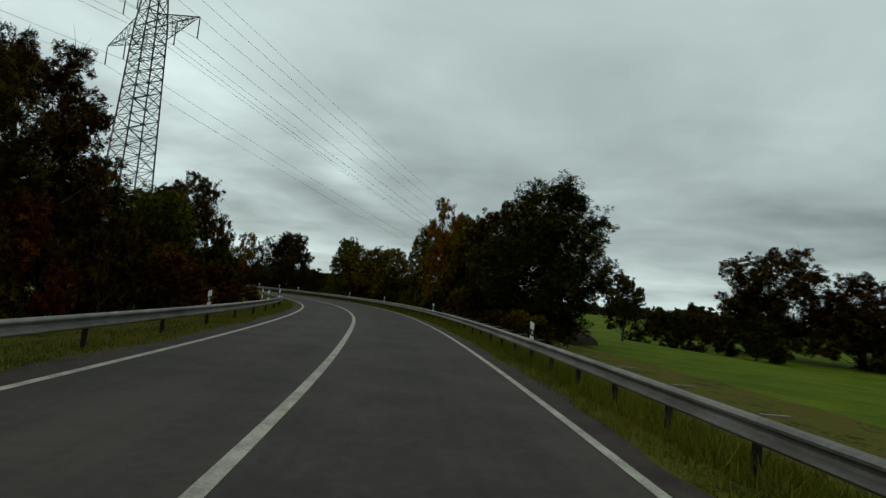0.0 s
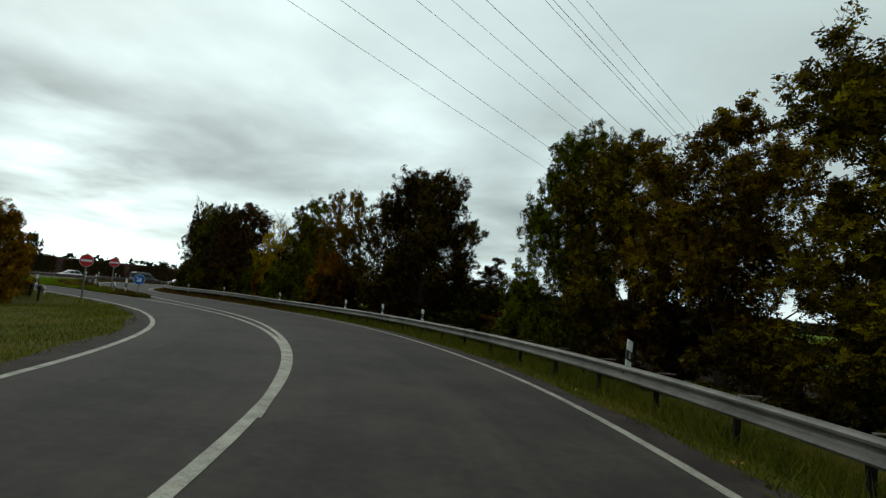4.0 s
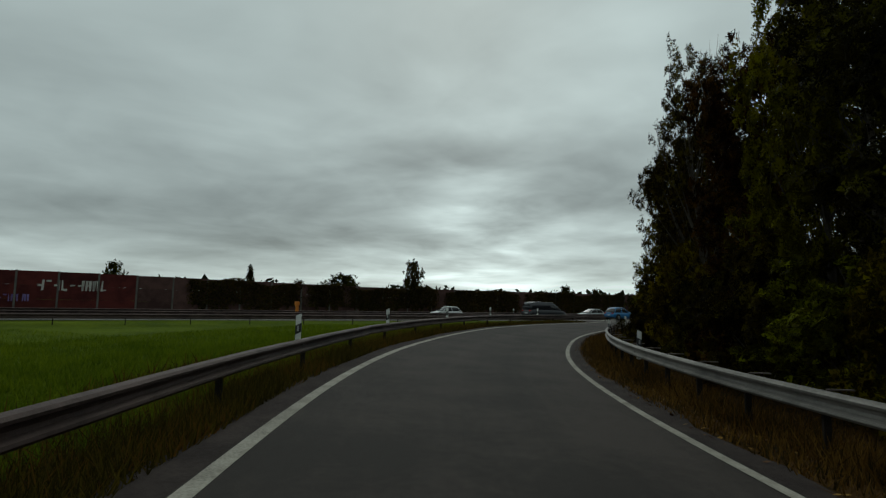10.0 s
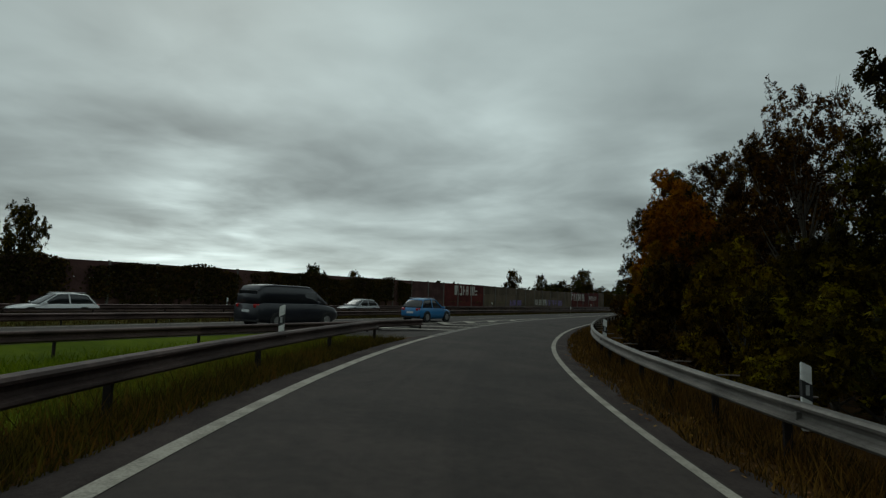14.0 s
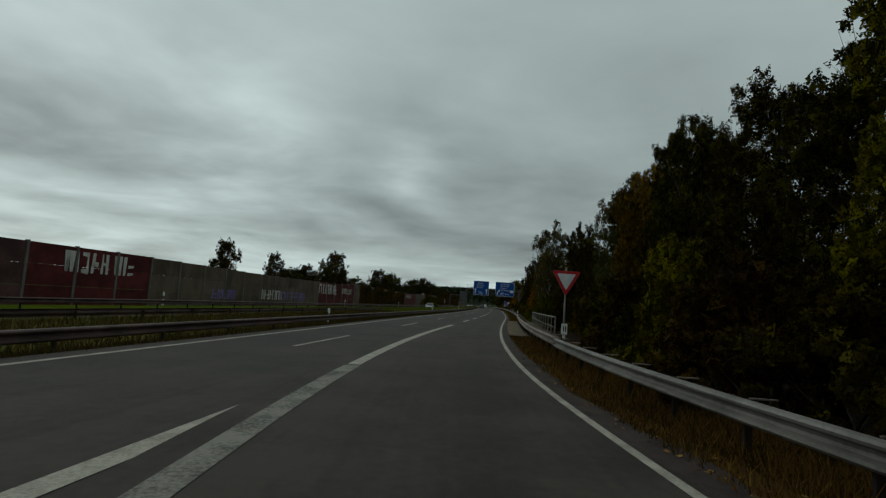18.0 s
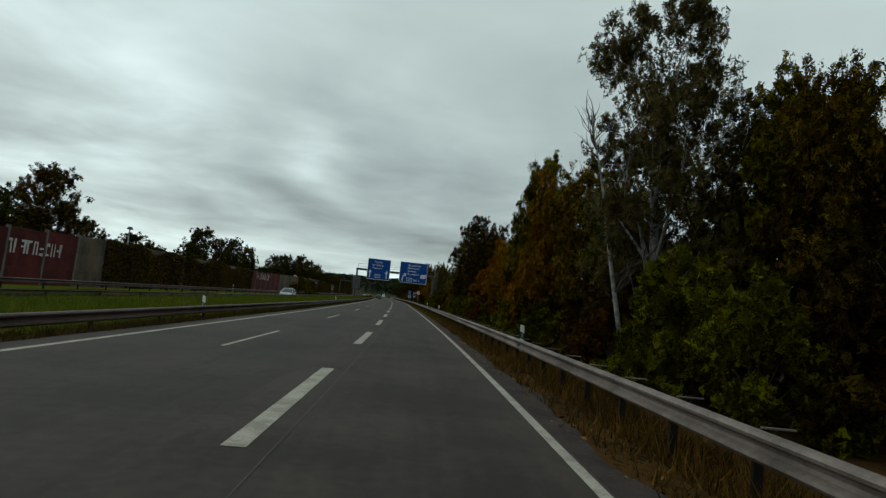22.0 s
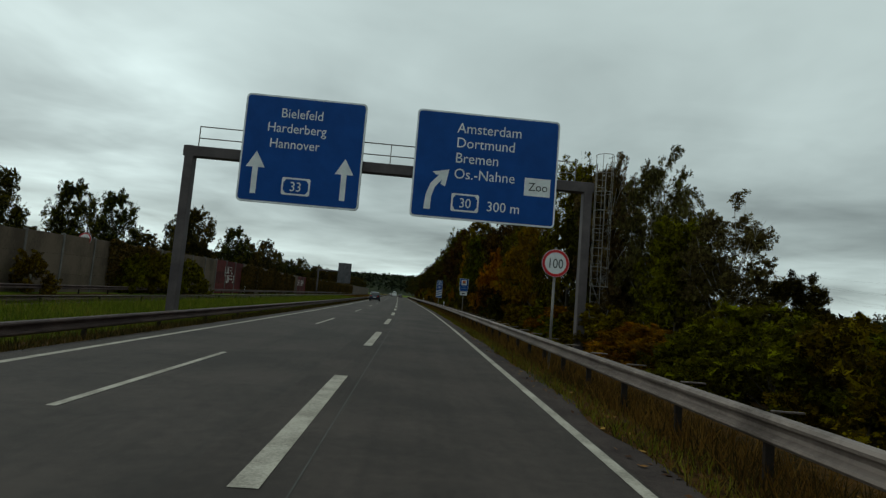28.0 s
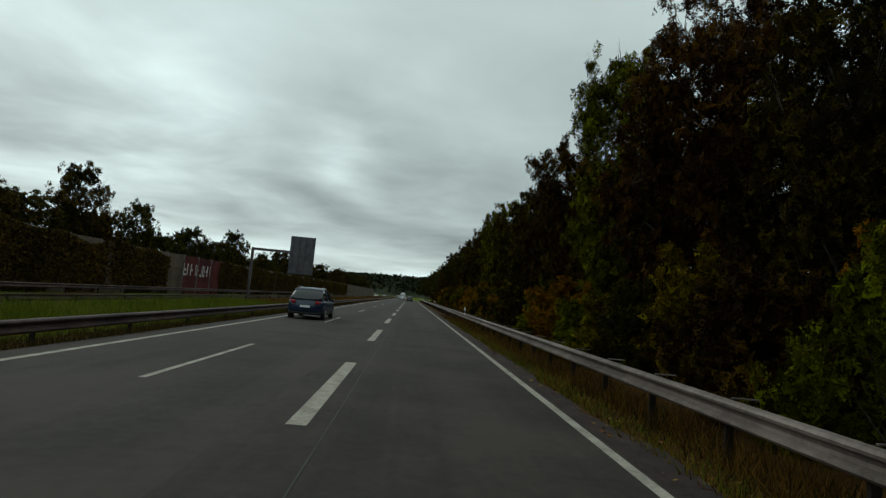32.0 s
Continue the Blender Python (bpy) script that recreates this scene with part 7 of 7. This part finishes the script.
def pylon(name, x, y, turn, label, h=46.0, base=5.0):
    root = thing(name, Matrix.Translation((x, y, -0.5)) @ Matrix.Rotation(radians(turn), 4, "Z"), label, "pylon")
    half = lambda z: (base / 2) * (1 - z / 34.0) + 1.45 * (z / 34.0) if z < 34 else 1.45 * (1 - (z - 34) / 16.0) + 0.3 * (z - 34) / 16.0
    levels = [0, 3.4, 6.6, 9.6, 12.4, 15.0, 17.4, 19.6, 21.7, 23.7, 25.6, 27.4, 29.1, 30.7, 32.3, 34, 36.2, 38.4, 40.6, 42.6, h]
    bm = B()
    cs = ((-1, -1), (1, -1), (1, 1), (-1, 1))
    for (cx, cy) in cs:
        for a, b in zip(levels, levels[1:]):
            tube(bm, (cx * half(a), cy * half(a), a), (cx * half(b), cy * half(b), b), 0.11, 0.10, 4)
    part("leg_frame", bm, M_LATTICE, root)
    bm = B()
    for a, b in zip(levels, levels[1:]):
        for k in range(4):
            p, q = cs[k], cs[(k + 1) % 4]
            ha, hb = half(a), half(b)
            m = (a + b) / 2
            hm = half(m)
            tube(bm, (p[0] * ha, p[1] * ha, a), (q[0] * hb, q[1] * hb, b), 0.05, 0.05, 4)
            tube(bm, (q[0] * ha, q[1] * ha, a), (p[0] * hb, p[1] * hb, b), 0.05, 0.05, 4)
            tube(bm, (p[0] * hb, p[1] * hb, b), (q[0] * hb, q[1] * hb, b), 0.05, 0.05, 4)
            tube(bm, (p[0] * hm, p[1] * hm, m), (q[0] * hm, q[1] * hm, m), 0.035, 0.035, 4)
    part("bracing", bm, M_LATTICE, root)
    tips = []
    for z, span in ((33.0, 11.0), (40.0, 8.0)):
        for sd in (-1, 1):
            bm = B()
            tip = Vector((sd * span, 0, z + 0.6))
            n = 6
            for cy in (-1, 1):
                for z0 in (z, z + 2.4):
                    tube(bm, (sd * half(z0), cy * half(z0), z0), tip, 0.07, 0.05, 4)
            for i in range(1, n):
                f = i / n
                pts = [Vector((sd * half(z0), cy * half(z0), z0)).lerp(tip, f) for cy in (-1, 1) for z0 in (z, z + 2.4)]
                g = (i + 1) / n
                nxt = [Vector((sd * half(z0), cy * half(z0), z0)).lerp(tip, g) for cy in (-1, 1) for z0 in (z, z + 2.4)]
                for a, b in ((0, 1), (2, 3), (0, 2), (1, 3)):
                    tube(bm, pts[a], pts[b], 0.035, 0.035, 4)
                    if i < n - 1:
                        tube(bm, pts[a], nxt[b], 0.035, 0.035, 4)
            part("cross_arm", bm, M_LATTICE, root)
            for f in (1.0, 0.55):
                q = Vector((sd * span * f, 0, z - 2.2))
                bm = B()
                tube(bm, (sd * span * f, 0, z + 0.5), q, 0.07, 0.09, 6)
                part("insulator", bm, M_LATTICE, root)
                tips.append(root.matrix_basis @ q)
    tips.append(root.matrix_basis @ Vector((0, 0, h)))
    return tips


PYL_TURN = -35.0
near_tips = pylon("pylon", -38.4, 72.2, PYL_TURN, "tall steel lattice power pylon behind the trees")
far_tips = pylon("pylon", 246.0, 725.0, -23.0, "distant steel lattice power pylon", 44.0)


def cable(a, b, sag, r=0.022):
    n = 48
    vs, fs = [], []
    pts = [a.lerp(b, i / n) - Vector((0, 0, sag * 4 * (i / n) * (1 - i / n))) for i in range(n + 1)]
    tube_mesh(vs, fs, pts, [r] * (n + 1), 4)
    tagged(data_object("power_cable", vs, fs, M_WIRE), "thin sagging power cable between the pylons", "power cable", "power cables")


for a, b in zip(near_tips, far_tips):
    cable(a, b, 22.0)
    cable(a, a + (a - b) * 0.5 + Vector((0, 0, -6)), 6.0)

# ---------------------------------------------------------------- vehicles


def loft(bm, sections):
    """Rings along y, each a list of x, z points."""
    rings = [[bm.verts.new((x, y, z)) for x, z in pts] for y, pts in sections]
    k = len(rings[0])
    for a, b in zip(rings, rings[1:]):
        for j in range(k):
            bm.faces.new((a[j], a[(j + 1) % k], b[(j + 1) % k], b[j]))
    bm.faces.new(rings[0][::-1])
    bm.faces.new(rings[-1])
    bmesh.ops.recalc_face_normals(bm, faces=bm.faces)
    return bm


def curve(knots, y):
    """A smooth height or width along the car."""
    a = np.array(knots, float)
    q = np.linspace(a[0, 0], a[-1, 0], 161)
    v = np.interp(q, a[:, 0], a[:, 1])
    e = np.r_[np.full(5, v[0]), v, np.full(5, v[-1])]
    v = np.convolve(e, np.ones(11) / 11, "valid")
    return float(np.interp(y, q, v))


def car(m, paint_, label, length=4.4, width=1.8, height=1.5, van=False, category="car"):
    root = thing("van" if van else "car", m, label, category)
    w, n = width / 2, 26
    ys = [-0.5 + i / n for i in range(n + 1)]
    belt0 = 0.60 if not van else 0.58
    belt = lambda y: height * curve([(-0.5, belt0 * 0.88), (-0.47, belt0), (0.18, belt0 * 0.97), (0.30, belt0 * 0.92), (0.45, belt0 * 0.78), (0.5, belt0 * 0.55)], y)
    if van:
        top = lambda y: height * curve([(-0.5, 0.60), (-0.475, 0.97), (-0.3, 1.0), (0.14, 0.98), (0.31, 0.62), (0.5, 0.5)], y)
        cab = (-0.49, 0.33)
    else:
        top = lambda y: height * curve([(-0.5, 0.60), (-0.45, 0.70), (-0.36, 0.95), (-0.15, 1.0), (0.02, 0.98), (0.24, 0.60), (0.5, 0.5)], y)
        cab = (-0.455, 0.235)
    wide = lambda y: w * curve([(-0.5, 0.84), (-0.46, 0.95), (-0.3, 1.0), (0.3, 1.0), (0.44, 0.93), (0.5, 0.74)], y)
    floor_ = lambda y: 0.20 + 0.16 * abs(2 * y) ** 6
    sec = []
    for y in ys:
        b, x, f = belt(y), wide(y), floor_(y)
        sec.append((y * length, [(-x * 0.86, f), (-x * 0.98, f + 0.10), (-x, f + (b - f) * 0.5), (-x * 0.985, b - 0.06), (-x * 0.92, b), (0, b + 0.025), (x * 0.92, b), (x * 0.985, b - 0.06), (x, f + (b - f) * 0.5), (x * 0.98, f + 0.10), (x * 0.86, f)]))
    part("body", loft(B(), sec), paint_, root, smooth=True)

    def upper(y0, y1, k, inset=0.0, skirt=0.0):
        out = []
        for i in range(k + 1):
            y = y0 + (y1 - y0) * i / k
            b, t, x = belt(y) - 0.03, max(top(y), belt(y) + 0.01), wide(y)
            g = 1 - 0.24 * (t - b) / (height * 0.42)
            lo = b if not skirt else t - skirt
            h = 1 - (1 - g) * (lo - b) / max(0.02, t - b)
            out.append((y * length, [(-x * 0.93 * h + inset, lo), (-x * 0.93 * (g + 0.03) + inset, t - 0.05), (-x * 0.93 * g * 0.86, t - 0.008), (0, t + 0.012), (x * 0.93 * g * 0.86, t - 0.008), (x * 0.93 * (g + 0.03) - inset, t - 0.05), (x * 0.93 * h - inset, lo)]))
        return out
    part("glasshouse", loft(B(), upper(cab[0], cab[1], 18, 0.012)), M_GLASS if not van else paint_, root, smooth=True)
    roof0, roof1 = (-0.36, 0.02) if not van else (-0.47, 0.13)
    bm = loft(B(), [(y, [(x * 1.012, z + 0.012) for x, z in q]) for y, q in upper(roof0, roof1, 10, 0.0, 0.075)])
    part("roof", bm, paint_, root, smooth=True)
    for sx in (-1, 1):
        if not van:
            for y0, y1 in ((-0.44, -0.35), (-0.13, -0.12), (0.215, 0.02)):
                bm = B()
                g = 0.76
                tube(bm, (sx * wide(y0) * 0.935, y0 * length, belt(y0) - 0.02), (sx * wide(y1) * 0.93 * (g + 0.03), y1 * length, top(y1) - 0.06), 0.04, 0.035, 6)
                part("pillar", bm, paint_, root)
            bm = B()
            tube(bm, (sx * w * 0.66, -0.33 * length, height + 0.02), (sx * w * 0.66, 0.0, height + 0.02), 0.016, 0.016, 6)
            part("roof_rail", bm, M_RIM, root, "bright roof rail")
        else:
            bm = B()
            box(bm, 0.03, length * 0.15, height * 0.20, (sx * w * 0.855, length * 0.12, height * 0.64), Matrix.Rotation(radians(-sx * 13), 4, "Y"), 0.01)
            part("side_window", bm, M_GLASS, root)
        bm = B()
        box(bm, 0.14, 0.20, 0.13, (sx * (w + 0.07), 0.17 * length, belt(0.17)), bevel=0.04)
        part("mirror", bm, paint_, root)
        bm = B()
        box(bm, 0.30, 0.12, 0.17, (sx * w * 0.70, -length / 2 + 0.05, height * belt0 * 0.80), Matrix.Rotation(radians(sx * 12), 4, "Z"), 0.04)
        part("tail_lamp", bm, M_LAMP, root, "red tail lamp")
        bm = B()
        box(bm, 0.34, 0.14, 0.13, (sx * w * 0.58, length / 2 - 0.17, height * belt0 * 0.62), Matrix.Rotation(radians(-sx * 16), 4, "Z"), 0.04)
        part("headlamp", bm, M_HEADLAMP, root, "clear headlamp")
        for y in (-0.30 * length, 0.31 * length):
            bm = B()
            tube(bm, (sx * (w - 0.10), y, 0.34), (sx * (w + 0.004), y, 0.34), 0.385, 0.385, 24)
            part("wheel_arch", bm, M_BLACK, root)
            bm = B()
            tube(bm, (sx * (w - 0.20), y, 0.32), (sx * (w + 0.012), y, 0.32), 0.32, 0.32, 24)
            wh = part("wheel", bm, M_TYRE, root, "black tyre")
            bm = B()
            tube(bm, (sx * (w - 0.02), y, 0.32), (sx * (w + 0.022), y, 0.32), 0.21, 0.19, 16)
            part("rim", bm, M_RIM, wh, "alloy rim")
    if van:
        bm = B()
        box(bm, w * 1.5, 0.03, height * 0.24, (0, length * 0.245, height * 0.63), Matrix.Rotation(radians(42), 4, "X"), 0.01)
        part("windscreen", bm, M_GLASS, root)
        bm = B()
        box(bm, w * 1.3, 0.03, height * 0.2, (0, -length * 0.486, height * 0.66), bevel=0.01)
        part("rear_window", bm, M_GLASS, root)
    bm = B()
    box(bm, 0.5, 0.03, 0.11, (0, -length / 2 - 0.004, height * belt0 * 0.62))
    part("plate", bm, M_WHITE, root, "blank white plate")
    bm = B()
    box(bm, width * 0.86, 0.16, 0.17, (0, -length / 2 + 0.08, 0.27), bevel=0.05)
    part("rear_bumper", bm, M_BLACK, root)
    return root


def lane(y, lat, flip=False):
    s = float(np.interp(y, MAIN.y, MAIN.s))
    return MAIN.m(s, lat - (0.8 if lat < -8 else 0.0), -0.02 if lat > -8 else -0.30, 180 if flip else 0)


car(lane(410.6, -4.0), M_CARNAVY, "dark blue sport utility car in the outer motorway lane", 4.4, 1.84, 1.62)
car(lane(136.5, -1.5), M_CARBLACK, "black van on the motorway beyond the meadow", 5.0, 1.9, 1.95, True, "van")
car(lane(148, -1.5), M_CARBLUE, "small bright blue car on the motorway", 3.7, 1.65, 1.5)
car(lane(157, -14.9, True), M_CARSILVER, "silver car on the opposite carriageway", 4.4, 1.8, 1.45)
car(lane(132, -14.9, True), M_CARWHITE, "white hatchback on the opposite carriageway", 4.2, 1.78, 1.48)
car(lane(297.8, -14.8, True), M_CARSILVER, "silver car passing on the opposite carriageway", 4.4, 1.8, 1.5)
car(lane(535, 1.2), M_CARBLACK, "black car far ahead in the entry lane", 4.3, 1.8, 1.5)
car(lane(590, -1.5), M_CARWHITE, "white delivery van far ahead on the motorway", 5.6, 2.1, 2.6, True, "van")
car(lane(630, -4.0), M_CARSILVER, "silver car far ahead on the motorway", 4.4, 1.8, 1.5)
car(lane(680, -16.5, True), M_CARWHITE, "white car approaching in the distance", 4.4, 1.8, 1.5)
car(lane(725, -14.0, True), M_CARSILVER, "silver car approaching in the distance", 4.4, 1.8, 1.5)

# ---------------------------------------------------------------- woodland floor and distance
# added dark sheet in place of the shaded void beyond the bridge railing
tagged(strip_object("bridge_bank", SLIP, 224, 262, lambda s: EDGE_R(s) + 3.25, lambda s: EDGE_R(s) + 9.5, M_WOODS, lambda u, s: -0.50 - 0.08 * math.sin(math.pi * u), 1.0, 4), "added dark strip standing in for the shaded gap beside the bridge", "ground")
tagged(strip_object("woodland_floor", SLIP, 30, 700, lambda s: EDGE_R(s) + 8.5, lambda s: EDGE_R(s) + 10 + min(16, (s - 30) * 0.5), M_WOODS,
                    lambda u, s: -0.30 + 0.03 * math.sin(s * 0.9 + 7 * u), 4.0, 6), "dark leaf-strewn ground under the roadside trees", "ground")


def woods(name, pts, height, depth, count, size, seed, label):
    """A far belt of trees: a bumpy core with loose foliage on it."""
    rng = np.random.default_rng(seed)
    a = np.array(pts, float)
    d = np.r_[0, np.cumsum(np.hypot(*np.diff(a[:, :2], axis=0).T))]
    u = rng.uniform(0, d[-1], count)
    x, y, z0 = (np.interp(u, d, a[:, k]) for k in range(3))
    top = height * (0.62 + 0.22 * np.sin(u * 0.11 + seed) * np.sin(u * 0.047) + 0.16 * np.sin(u * 0.37 + 1))
    v = rng.random(count) ** 0.6
    p = np.c_[x + rng.normal(0, depth / 3, count), y + rng.normal(0, depth / 3, count), z0 + top * v]
    e1 = rng.normal(size=(count, 3))
    e1 /= np.linalg.norm(e1, axis=1)[:, None]
    e2 = np.cross(e1, rng.normal(size=(count, 3)))
    e2 /= np.linalg.norm(e2, axis=1)[:, None]
    ln = (size * (0.5 + rng.random(count)))[:, None]
    q = np.stack([p - e1 * ln, p + e2 * ln * 0.6, p + e1 * ln, p - e2 * ln * 0.6], 1).reshape(-1, 3)
    ob = new(name, mesh_from(name, q, np.arange(count * 4).reshape(-1, 4), M_FARWOOD))
    tagged(ob, label, "woodland", kind="stuff")


def hill():
    xs, ys = np.linspace(-900, 900, 46), np.linspace(1250, 2100, 20)
    gx, gy = np.meshgrid(xs, ys)
    z = 30 * np.exp(-((gx + 60) / 420) ** 2) * np.clip((gy - 1250) / 320, 0, 1) + 8 * np.clip((gy - 1250) / 300, 0, 1) - 1
    z += 2.5 * np.sin(gx * 0.05) * np.sin(gy * 0.043)
    w = len(xs)
    fs = [(i * w + j, i * w + j + 1, (i + 1) * w + j + 1, (i + 1) * w + j) for i in range(len(ys) - 1) for j in range(w - 1)]
    tagged(data_object("hill", np.c_[gx.ravel(), gy.ravel(), z.ravel()].tolist(), fs, M_FARWOOD, smooth=True), "low wooded hill on the horizon", "hill", kind="structure")
    rng = np.random.default_rng(9)
    n = 9000
    x, y = rng.uniform(-700, 700, n), rng.uniform(1300, 1750, n)
    zz = 30 * np.exp(-((x + 60) / 420) ** 2) * np.clip((y - 1250) / 320, 0, 1) + 8 * np.clip((y - 1250) / 300, 0, 1) + rng.uniform(0, 7, n)
    e1 = rng.normal(size=(n, 3))
    e1 /= np.linalg.norm(e1, axis=1)[:, None]
    e2 = np.cross(e1, rng.normal(size=(n, 3)))
    e2 /= np.linalg.norm(e2, axis=1)[:, None]
    p = np.c_[x, y, zz]
    ln = rng.uniform(3, 7, n)[:, None]
    q = np.stack([p - e1 * ln, p + e2 * ln * 0.7, p + e1 * ln, p - e2 * ln * 0.7], 1).reshape(-1, 3)
    ob = new("hill_trees", mesh_from("hill_trees", q, np.arange(n * 4).reshape(-1, 4), M_FARWOOD))
    tagged(ob, "tree tops on the distant hill", "woodland", kind="stuff")


hill()
woods("far_woods_west", [(-330, -200, -1), (-300, 60, -1), (-300, 200, -1), (-260, 420, -1), (-220, 700, -1), (-190, 1200, -1)], 13, 16, 9000, 1.8, 4, "far belt of trees beyond the motorway")
woods("far_woods_east", [(230, -100, -3), (220, 80, -3), (190, 200, -3), (170, 420, -2), (150, 800, -1), (120, 1250, -1)], 14, 18, 9000, 1.9, 5, "far belt of trees across the meadows")
woods("far_woods_south", [(-330, -200, -1), (-120, -330, -1), (120, -300, -1), (230, -100, -3)], 13, 16, 4000, 2.2, 6, "far belt of trees to the south")
